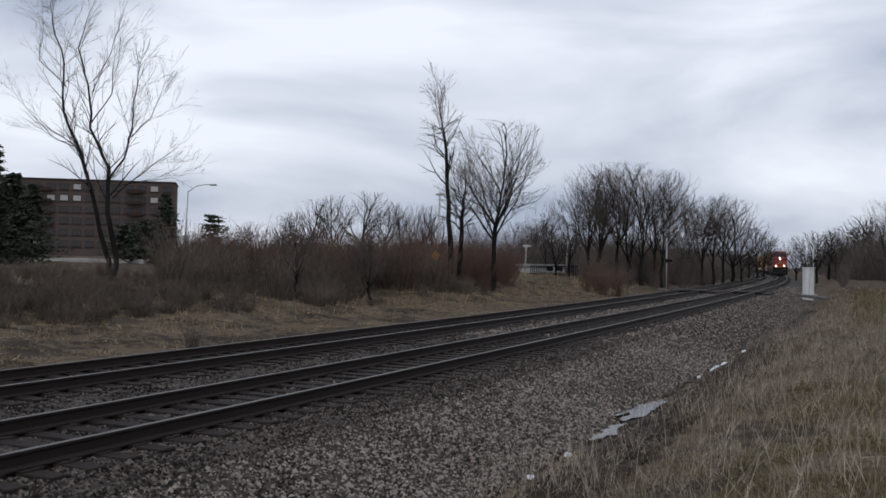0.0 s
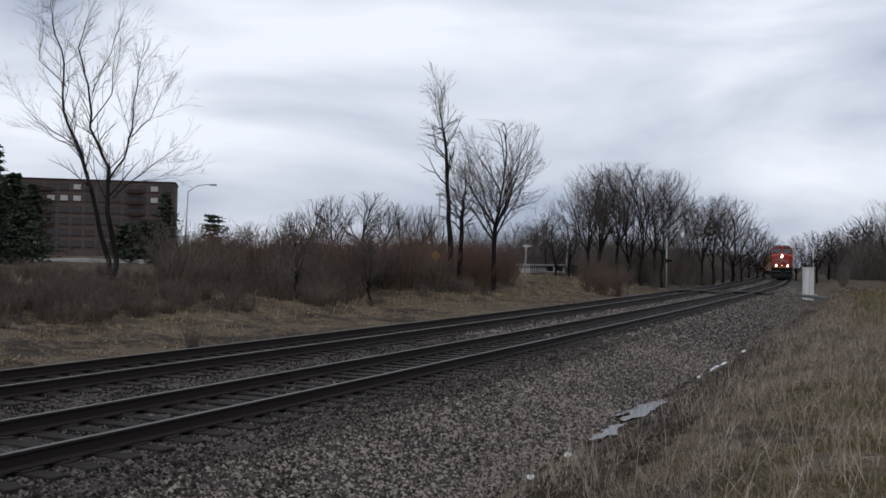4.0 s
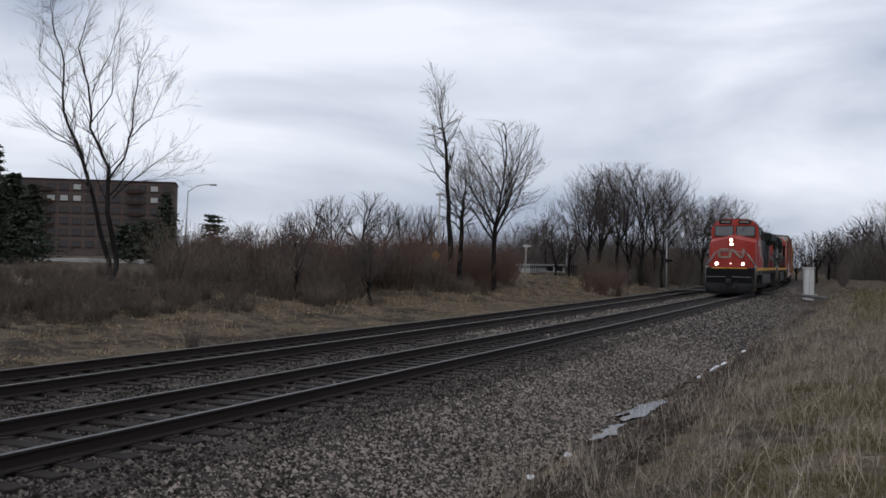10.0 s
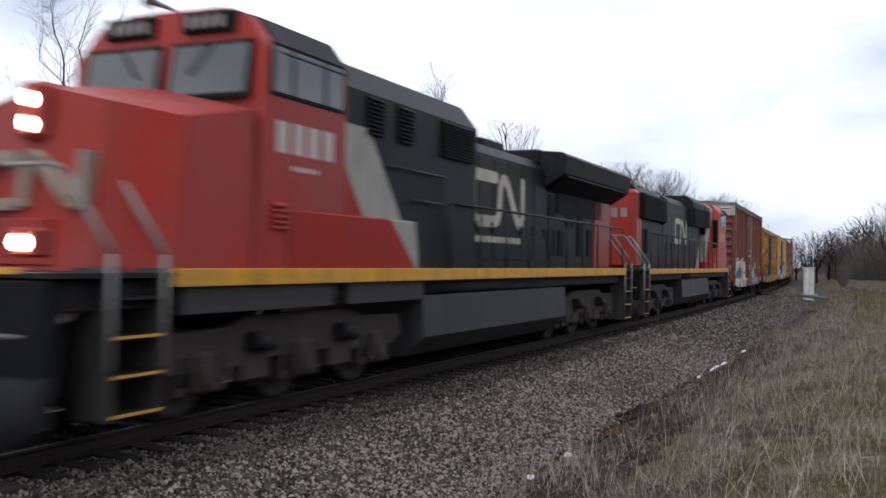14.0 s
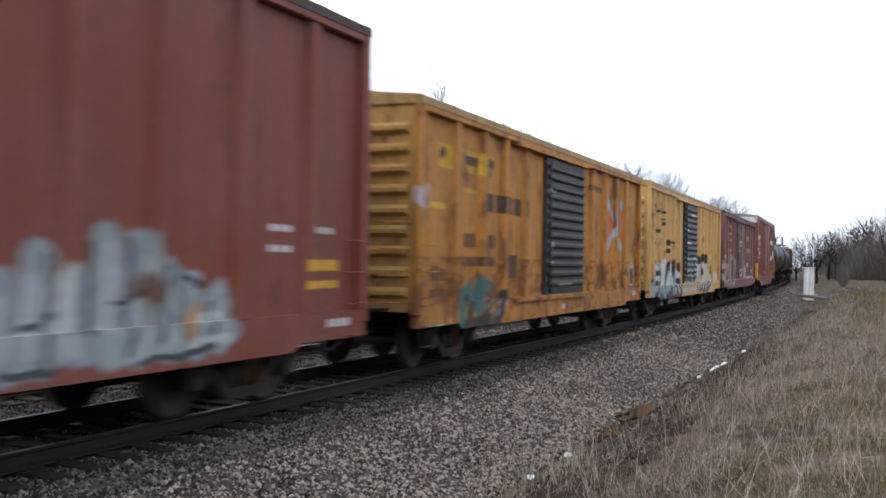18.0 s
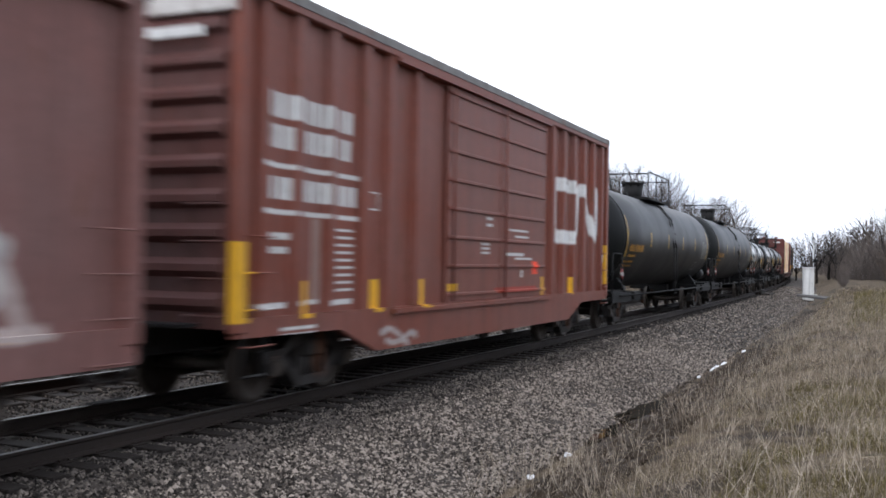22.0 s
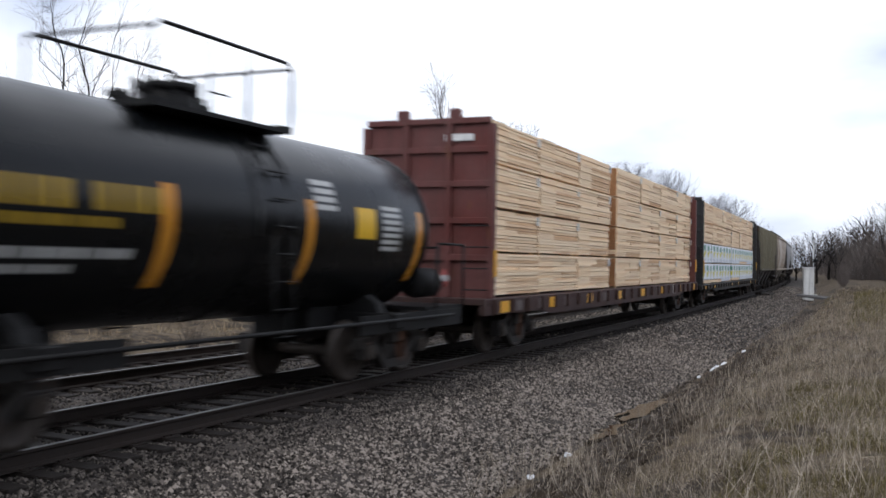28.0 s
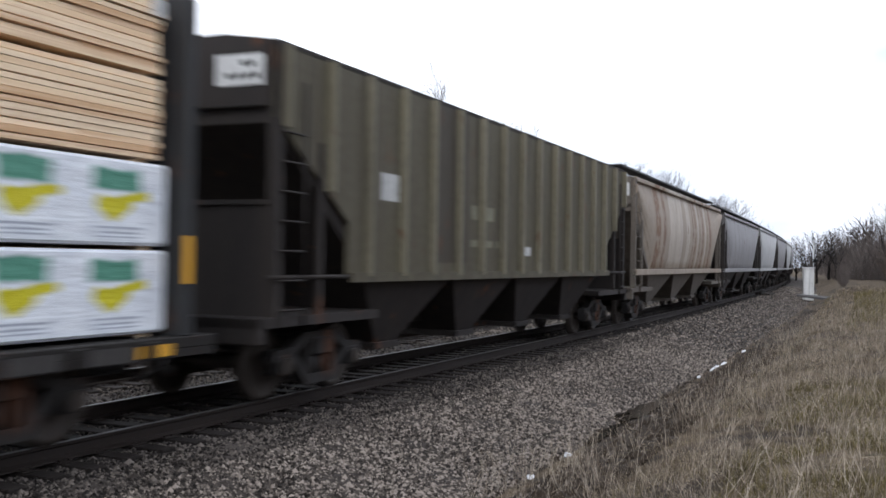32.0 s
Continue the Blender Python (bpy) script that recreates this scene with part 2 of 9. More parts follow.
# ---------------------------------------------------------------- meshes
class Mesh:
    """Collects corners and faces of one part."""

    def __init__(self):
        self.v, self.f, self.s = [], [], []

    def add(self, vs, fs, smooth=False):
        k = len(self.v)
        self.v += vs
        self.f += [tuple(i + k for i in f) for f in fs]
        self.s += [smooth] * len(fs)
        return self

    def box(self, x0, x1, y0, y1, z0, z1, c=0.0):
        if c <= 0:
            vs = [(x, y, z) for x in (x0, x1) for y in (y0, y1) for z in (z0, z1)]
            return self.add(vs, [(0, 1, 3, 2), (4, 6, 7, 5), (0, 4, 5, 1), (2, 3, 7, 6), (0, 2, 6, 4), (1, 5, 7, 3)])
        vs, idx, lo, hi = [], {}, (x0, y0, z0), (x1, y1, z1)
        for k in range(8):
            s = (k >> 2 & 1, k >> 1 & 1, k & 1)
            for a in range(3):
                p = [(hi if s[i] else lo)[i] for i in range(3)]
                for i in range(3):
                    if i != a:
                        p[i] += -c if s[i] else c
                idx[(s, a)] = len(vs)
                vs.append(tuple(p))
        fs = []
        for a in range(3):
            b, d = (a + 1) % 3, (a + 2) % 3
            for sa in (0, 1):
                ring = []
                for sb, sd in ((0, 0), (1, 0), (1, 1), (0, 1)):
                    s = [0, 0, 0]
                    s[a], s[b], s[d] = sa, sb, sd
                    ring.append(idx[(tuple(s), a)])
                fs.append(tuple(ring if sa else ring[::-1]))
            for sb in (0, 1):
                for sd in (0, 1):
                    e = []
                    for sa in (0, 1):
                        s = [0, 0, 0]
                        s[a], s[b], s[d] = sa, sb, sd
                        e.append((idx[(tuple(s), b)], idx[(tuple(s), d)]))
                    fs.append((e[0][0], e[1][0], e[1][1], e[0][1]) if (sb != sd) else (e[0][1], e[1][1], e[1][0], e[0][0]))
        for k in range(8):
            s = (k >> 2 & 1, k >> 1 & 1, k & 1)
            t = (idx[(s, 0)], idx[(s, 1)], idx[(s, 2)])
            fs.append(t if sum(s) % 2 else t[::-1])
        return self.add(vs, fs)

    def cyl(self, p, q, r, n=12, r2=None, caps=True):
        p, q = Vector(p), Vector(q)
        d = (q - p).normalized()
        u = d.orthogonal().normalized()
        w = d.cross(u)
        r2 = r if r2 is None else r2
        vs = []
        for c, rr in ((p, r), (q, r2)):
            for i in range(n):
                a = 2 * math.pi * i / n
                vs.append(tuple(c + (u * math.cos(a) + w * math.sin(a)) * rr))
        self.add(vs, [(i, (i + 1) % n, n + (i + 1) % n, n + i) for i in range(n)], True)
        if caps:
            k = len(self.v) - 2 * n
            self.f += [tuple(k + i for i in range(n))[::-1], tuple(k + n + i for i in range(n))]
            self.s += [False, False]
        return self

    def tube(self, pts, r, n=6):
        for a, b in zip(pts[:-1], pts[1:]):
            self.cyl(a, b, r, n)
        return self

    def lathe(self, prof, n=24, axis="x", at=(0, 0, 0)):
        """prof: (along, radius) from end to end."""
        vs = []
        for a, r in prof:
            for i in range(n):
                t = 2 * math.pi * i / n
                c, s = r * math.cos(t), r * math.sin(t)
                p = (a, c, s) if axis == "x" else (s, a, c) if axis == "y" else (c, s, a)
                vs.append(tuple(p[j] + at[j] for j in range(3)))
        fs = [(k * n + i, k * n + (i + 1) % n, (k + 1) * n + (i + 1) % n, (k + 1) * n + i) for k in range(len(prof) - 1) for i in range(n)]
        return self.add(vs, fs, True)

    def prism(self, poly, axis, lo, hi):
        """A polygon in the plane across axis ('x': (y, z), 'y': (x, z), 'z': (x, y)), drawn out from lo to hi."""
        n = len(poly)

        def at(p, h):
            return (h, *p) if axis == "x" else (p[0], h, p[1]) if axis == "y" else (*p, h)
        vs = [at(p, lo) for p in poly] + [at(p, hi) for p in poly]
        return self.add(vs, [tuple(range(n))[::-1], tuple(range(n, 2 * n))] + [(i, (i + 1) % n, n + (i + 1) % n, n + i) for i in range(n)])

    def data(self, name, mat):
        me = bpy.data.meshes.new(name)
        me.from_pydata(self.v, [], self.f)
        me.polygons.foreach_set("use_smooth", self.s)
        me.materials.append(mat)
        me.update()
        b = bmesh.new()
        b.from_mesh(me)
        bmesh.ops.recalc_face_normals(b, faces=b.faces)
        b.to_mesh(me)
        b.free()
        return me


def part(name, m, mat, parent, label=""):
    """One mesh under a thing or a part, in its parent's space."""
    ob = new(name, m.data(name, mat) if isinstance(m, Mesh) else m)
    ob.parent = parent
    if label:
        ob["label"] = label
    return ob


def piece(name, me, parent, m):
    """A repeat that shares its mesh."""
    ob = new(name, me)
    ob.parent = parent
    ob.matrix_basis = m
    return ob


def thing(name, label, category, group="", kind=""):
    return tagged(new(name), label, category, group, kind)


def raw_mesh(name, verts, faces, mat, smooth=False):
    """A large mesh from number arrays; faces all have the same count of corners."""
    me = bpy.data.meshes.new(name)
    nf, k = faces.shape
    me.vertices.add(len(verts))
    me.vertices.foreach_set("co", np.ascontiguousarray(verts, dtype=np.float32).ravel())
    me.loops.add(nf * k)
    me.loops.foreach_set("vertex_index", np.ascontiguousarray(faces, dtype=np.int32).ravel())
    me.polygons.add(nf)
    me.polygons.foreach_set("loop_start", np.arange(nf, dtype=np.int32) * k)
    me.polygons.foreach_set("use_smooth", np.full(nf, smooth))
    me.materials.append(mat)
    me.update(calc_edges=True)
    return me


# ---------------------------------------------------------------- ground
PROFILE_O = [-400, -60, -22, -12, -8.5, -6.6, -5.6, -5.0, -4.55, -4.1, 6.5, 7.6, 9.0, 11.5, 14.5, 18.0, 24.0, 40.0, 90.0, 200.0, 500.0]
PROFILE_Z = [-1.0, -1.0, -0.3, 0.18, 0.2, 0.0, -0.32, -0.52, -0.62, -0.66, -0.85, -0.75, -0.55, -0.35, 0.0, 0.35, 0.5, 0.65, 1.2, 1.6, 2.0]


def ground_z(s, o):
    z = np.interp(o, PROFILE_O, PROFILE_Z)
    bump = 0.10 * np.sin(s * 0.9 + o * 0.7) * np.sin(o * 1.3 - s * 0.4) + 0.05 * np.sin(s * 2.3 + 1.0) * np.sin(o * 2.9)
    far = np.clip((np.abs(o - 1.5) - 6.0) / 3.0, 0, 1)
    bank = 0.22 * np.clip((o - 11) / 4, 0, 1) * np.sin(s * 0.33) * np.clip((40 - o) / 20, 0, 1)
    return z + bump * far + bank


def build_ground():
    ss = np.concatenate([np.arange(-500, -40, 40), np.arange(-40, 90, 0.9), np.arange(90, 260, 4), np.arange(260, 1500, 60)])
    oo = np.concatenate([np.arange(-900, -60, 60), np.arange(-60, -14, 3), np.arange(-14, -3.4, 0.3), np.arange(-3.4, 6.4, 1.4), np.arange(6.4, 26, 0.6), np.arange(26, 80, 4), np.arange(80, 1200, 60)])
    S2, O2 = np.meshgrid(ss, oo, indexing="ij")
    x, y = on_line_np(S2, O2)
    z = ground_z(S2, O2)
    z = np.where((O2 > -4.2) & (O2 < 6.6), -0.85, z)
    n, m = S2.shape
    idx = np.arange(n * m).reshape(n, m)
    f = np.stack([idx[:-1, :-1], idx[1:, :-1], idx[1:, 1:], idx[:-1, 1:]], -1).reshape(-1, 4)
    ob = new("ground", raw_mesh("ground", np.stack([x, y, z], -1).reshape(-1, 3), f[:, ::-1], EARTH, True))
    tagged(ob, "brown winter earth with short dead grass beside the railway", "ground", kind="structure")


BED_O = [-4.7, -4.2, -3.0, -1.85, -1.5, 1.5, 1.75, 2.1, 2.4, 5.3, 5.7, 6.9, 7.4]
BED_Z = [-0.72, -0.60, -0.42, -0.24, -0.215, -0.215, -0.24, -0.24, -0.215, -0.215, -0.26, -0.72, -0.9]


def build_bed():
    ss = np.concatenate([np.arange(-300, -30, 6), np.arange(-30, 60, 0.4), np.arange(60, 260, 2), np.arange(260, 700, 12)])
    oo = np.concatenate([np.arange(-4.7, 7.41, 0.22), [7.4]])
    S2, O2 = np.meshgrid(ss, oo, indexing="ij")
    x, y = on_line_np(S2, O2)
    z = np.interp(O2, BED_O, BED_Z) + 0.02 * np.sin(S2 * 3.1) * np.sin(O2 * 4.7)
    n, m = S2.shape
    idx = np.arange(n * m).reshape(n, m)
    f = np.stack([idx[:-1, :-1], idx[:-1, 1:], idx[1:, 1:], idx[1:, :-1]], -1).reshape(-1, 4)
    ob = new("ballast_bed", raw_mesh("ballast_bed", np.stack([x, y, z], -1).reshape(-1, 3), f, BALLAST, True))
    tagged(ob, "grey crushed stone ballast bed under the two tracks", "ballast", kind="structure")


def scatter_stones(n, s0, s1, size, seed, o0=-4.6, o1=6.3, sp=1.35, coarse=False):
    """Loose stones on the bed, as one mesh of small uneven lumps."""
    rng = np.random.default_rng(seed)
    t = (1 + 5 ** 0.5) / 2
    base = np.array([(-1, t, 0), (1, t, 0), (-1, -t, 0), (1, -t, 0), (0, -1, t), (0, 1, t), (0, -1, -t), (0, 1, -t), (t, 0, -1), (t, 0, 1), (-t, 0, -1), (-t, 0, 1)]) / 1.9
    tri = np.array([(0, 11, 5), (0, 5, 1), (0, 1, 7), (0, 7, 10), (0, 10, 11), (1, 5, 9), (5, 11, 4), (11, 10, 2), (10, 7, 6), (7, 1, 8), (3, 9, 4), (3, 4, 2), (3, 2, 6), (3, 6, 8), (3, 8, 9), (4, 9, 5), (2, 4, 11), (6, 2, 10), (8, 6, 7), (9, 8, 1)])
    if coarse:
        base = np.array([(1, 0, 0), (0, 1, 0), (-1, 0, 0), (0, -1, 0), (0, 0, 1), (0, 0, -1)], float)
        tri = np.array([(0, 1, 4), (1, 2, 4), (2, 3, 4), (3, 0, 4), (1, 0, 5), (2, 1, 5), (3, 2, 5), (0, 3, 5)])
    kv = len(base)
    s = s0 + (s1 - s0) * rng.random(n) ** sp
    o = rng.uniform(o0, o1, n)
    keep = np.ones(n, bool)
    for c in (0.0, FAR_TRACK):
        keep &= (np.abs(np.abs(o - c) - 0.7175) > 0.16)
    tie_phase = np.abs(((s + 0.25) % 0.5) - 0.25) < 0.12
    on_tie = ((np.abs(o) < 1.32) | (np.abs(o - FAR_TRACK) < 1.32)) & tie_phase
    keep &= ~on_tie
    s, o = s[keep], o[keep]
    n = len(s)
    x, y = on_line_np(s, o)
    z = np.where(o < -4.72, np.maximum(ground_z(s, o), -0.66) + 0.02, np.interp(o, BED_O, BED_Z))
    r = size * rng.uniform(0.55, 1.25, n) * np.where(rng.random(n) < 0.04, 1.5, 1)
    v = base[None] * rng.uniform(0.65, 1.25, (n, kv, 1))
    v = v * rng.uniform(0.6, 1.15, (n, 1, 3))
    a = rng.uniform(0, 6.28, n)
    c, sn = np.cos(a)[:, None], np.sin(a)[:, None]
    vx, vy = v[:, :, 0] * c - v[:, :, 1] * sn, v[:, :, 0] * sn + v[:, :, 1] * c
    v = np.stack([vx, vy, v[:, :, 2] * 0.8], -1) * r[:, None, None]
    v += np.stack([x, y, z + r * 0.25], -1)[:, None, :]
    f = (tri[None] + (np.arange(n) * kv)[:, None, None]).reshape(-1, 3)
    return v.reshape(-1, 3), f


build_ground()
build_bed()


# ---------------------------------------------------------------- rails and sleepers
RAIL_SHAPE = [(-0.075, -0.17), (0.075, -0.17), (0.075, -0.155), (0.012, -0.135), (0.01, -0.045), (0.036, -0.03), (0.036, -0.004), (-0.036, -0.004), (-0.036, -0.03), (-0.01, -0.045), (-0.012, -0.135), (-0.075, -0.155)]


def swept(shape, o, ss, closed=True):
    m = Mesh()
    k = len(shape)
    for s in ss:
        for do, z in shape:
            x, y, _ = on_line(s, o + do)
            m.v.append((x, y, z))
    for i in range(len(ss) - 1):
        for j in range(k if closed else k - 1):
            m.f.append((i * k + j, i * k + (j + 1) % k, (i + 1) * k + (j + 1) % k, (i + 1) * k + j))
            m.s.append(False)
    return m


def build_track(o, label, n_from, n_to):
    track = thing("railway_track", label, "railway track", "the two tracks", "structure")
    ss = list(range(-300, -40, 20)) + list(range(-40, 140, 3)) + list(range(140, 701, 10))
    for side in (-1, 1):
        c = o + side * 0.7535
        rail = part("rail", swept(RAIL_SHAPE, c, ss), STEEL_RAIL, track, "rust-brown steel rail with a polished top")
        part("running_surface", swept([(-0.034, -0.0035), (0.034, -0.0035), (0.028, 0.0), (-0.028, 0.0)], c, ss), RAIL_TOP, rail, "bright worn rail head")
    tie = Mesh().box(-0.115, 0.115, -1.3, 1.3, -0.36, -0.178, 0.012).data("sleeper", TIE)
    plate = Mesh()
    for side in (-1, 1):
        plate.box(-0.1, 0.1, side * 0.7535 - 0.17, side * 0.7535 + 0.17, -0.178, -0.168)
        for dx in (-0.06, 0.06):
            for dy in (-0.1, 0.1):
                plate.box(dx - 0.012, dx + 0.012, side * 0.7535 + dy - 0.012, side * 0.7535 + dy + 0.012, -0.168, -0.145)
    plate = plate.data("tie_plates", STEEL_RAIL)
    rng = random.Random(5)
    for i in range(n_from, n_to):
        m = line_pose(i * 0.5 + rng.uniform(-0.02, 0.02), o + rng.uniform(-0.04, 0.04), rng.uniform(-0.006, 0.004)) @ pose(0, 0, 0, 0, 0, rng.uniform(-1.2, 1.2))
        t = piece("sleeper", tie, track, m)
        if i < 60:
            piece("tie_plate", plate, t, Matrix.Identity(4))
    far = Mesh()
    for i in range(n_to, 700):
        far_m = line_pose(i * 0.5, o)
        k = Mesh().box(-0.115, 0.115, -1.3, 1.3, -0.36, -0.178)
        far.add([tuple(far_m @ Vector(v)) for v in k.v], k.f)
    tagged(part("far_sleepers", far, TIE, track), kind="stuff")


build_track(0.0, "near railway track with worn rails on tarred sleepers", -16, 190)
build_track(FAR_TRACK, "second railway track with dull rails on tarred sleepers", -16, 150)


# ---------------------------------------------------------------- train: shared running gear
BLACK = paint("sooty_black_steel", (0.013, 0.012, 0.0118), 0.65, 0.0, 0.5, (0.06, 0.045, 0.035))
GEAR = paint("bogie_cast_steel", (0.024, 0.019, 0.016), 0.75, 0.0, 0.6, (0.10, 0.07, 0.05), rust=0.4)
WHEEL = paint("wheel_steel", (0.05, 0.04, 0.033), 0.55, 0.3, 0.5, (0.05, 0.03, 0.02), streak=False)
GALV = paint("galvanised_steel", (0.42, 0.43, 0.43), 0.5, 0.6, 0.3, (0.2, 0.18, 0.16))
YELLOW = paint("yellow_paint", (0.75, 0.36, 0.02), 0.5, 0.0, 0.35)
AMBER = paint("amber_reflector", (0.8, 0.4, 0.025), 0.3, 0.0, 0.1, streak=False)
WHITE = paint("white_paint", (0.72, 0.72, 0.7), 0.5, 0.0, 0.3)
CARS, WHEELS = [], []


def car(name, label, category, q0, q1, group=""):
    ob = thing(name, label, category, group)
    CARS.append((ob, (q0 + q1) / 2))
    return ob


def wheelset_mesh(r, name):
    m = Mesh()
    m.cyl((0, -1.1, 0), (0, 1.1, 0), 0.085, 10)
    for s in (-1, 1):
        y = s * 0.7175
        m.lathe([(y + s * 0.075, 0.12), (y + s * 0.075, r * 0.45), (y + s * 0.03, r * 0.8), (y + s * 0.075, r * 0.84), (y + s * 0.075, r), (y - s * 0.02, r + 0.004), (y - s * 0.035, r + 0.025), (y - s * 0.06, r + 0.02), (y - s * 0.06, r * 0.84), (y - s * 0.01, r * 0.8), (y - s * 0.05, 0.12)], 28, "y")
        m.cyl((0, s * 1.1, 0), (0, s * 1.17, 0), 0.11, 8)
    return m.data(name, WHEEL)


WS = wheelset_mesh(0.455, "wheelset")
WS_BIG = wheelset_mesh(0.52, "wheelset_large")


def side_frame(s):
    """Cast frame of a two-axle bogie on the side s."""
    m = Mesh()
    y0, y1 = (s * 0.93, s * 1.1) if s > 0 else (s * 1.1, s * 0.93)
    top = [(-1.12, 0.52), (-1.1, 0.66), (-0.72, 0.68), (-0.42, 0.86), (0.42, 0.86), (0.72, 0.68), (1.1, 0.66), (1.12, 0.52), (0.7, 0.54), (0.38, 0.72), (-0.38, 0.72), (-0.7, 0.54)]
    m.prism(top, "y", y0, y1)
    m.prism([(-0.72, 0.55), (-0.62, 0.6), (-0.3, 0.3), (0.3, 0.3), (0.62, 0.6), (0.72, 0.55), (0.36, 0.17), (-0.36, 0.17)], "y", y0, y1)
    for x in (-0.36, 0.27):
        m.box(x, x + 0.09, y0, y1, 0.28, 0.74)
    for x in (-0.89, 0.89):
        m.box(x - 0.15, x + 0.15, y0 - 0.02, y1 + 0.02, 0.34, 0.6, 0.02)
    for i in range(3):
        m.cyl((-0.16 + 0.16 * i, (y0 + y1) / 2, 0.3), (-0.16 + 0.16 * i, (y0 + y1) / 2, 0.58), 0.07, 8)
    return m


def bogie(parent, x, qc):
    m = Mesh()
    m.box(-0.22, 0.22, -1.15, 1.15, 0.55, 0.78, 0.02)
    m.cyl((0, 0, 0.78), (0, 0, 0.95), 0.2, 12)
    for d in (-0.45, 0.45):
        m.box(d - 0.05, d + 0.05, -0.9, 0.9, 0.34, 0.44)
    b = part("bogie", m, GEAR, parent, "dark rusty two-axle bogie")
    b.location = (x, 0, 0)
    for s in (-1, 1):
        part("side_frame", side_frame(s), GEAR, b)
    for d in (-0.89, 0.89):
        w = piece("wheelset", WS, b, pose(d, 0, 0.455))
        WHEELS.append((w, d, 0.455, qc))
    return b


def coupler(parent, x, d):
    """Draft gear and knuckle at the end x; d: -1 at the leading end."""
    m = Mesh()
    m.box(min(x, x + d * 0.55), max(x, x + d * 0.55), -0.09, 0.09, 0.76, 0.98, 0.02)
    m.box(min(x + d * 0.5, x + d * 0.78), max(x + d * 0.5, x + d * 0.78), -0.17, 0.12, 0.72, 1.02, 0.05)
    m.tube([(x, -0.35, 0.85), (x + d * 0.3, -0.38, 0.6), (x + d * 0.6, -0.3, 0.42), (x + d * 0.8, -0.15, 0.5)], 0.025, 6)
    part("coupler", m, GEAR, parent)


def grabs(parent, x, y, zs, w=0.46, out=-0.07, mat=None, name="grab_iron"):
    for z in zs:
        part(name, Mesh().tube([(x - w / 2, y, z), (x - w / 2, y + out, z), (x + w / 2, y + out, z), (x + w / 2, y, z)], 0.011, 5), mat or BLACK, parent)


# ---------------------------------------------------------------- box cars
def text_bars(rows):
    """Lettering as plain upright bars: (x, z, character height, count, width of one)."""
    return [(x + i * w * 1.3, z, w * (0.5, 0.44, 0.5, 0.36)[(i * 7 + n) % 4], h * 0.5) for x, z, h, n, w in rows for i in range(n)]


def words(groups, z, h):
    """Lettering in words: (from, to, count) along the side at the height z."""
    out = []
    for a, b, n in groups:
        w = (b - a) / n
        out += [(a + (i + 0.5) * w, z, w * 0.4, h * 0.5) for i in range(n)]
    return out


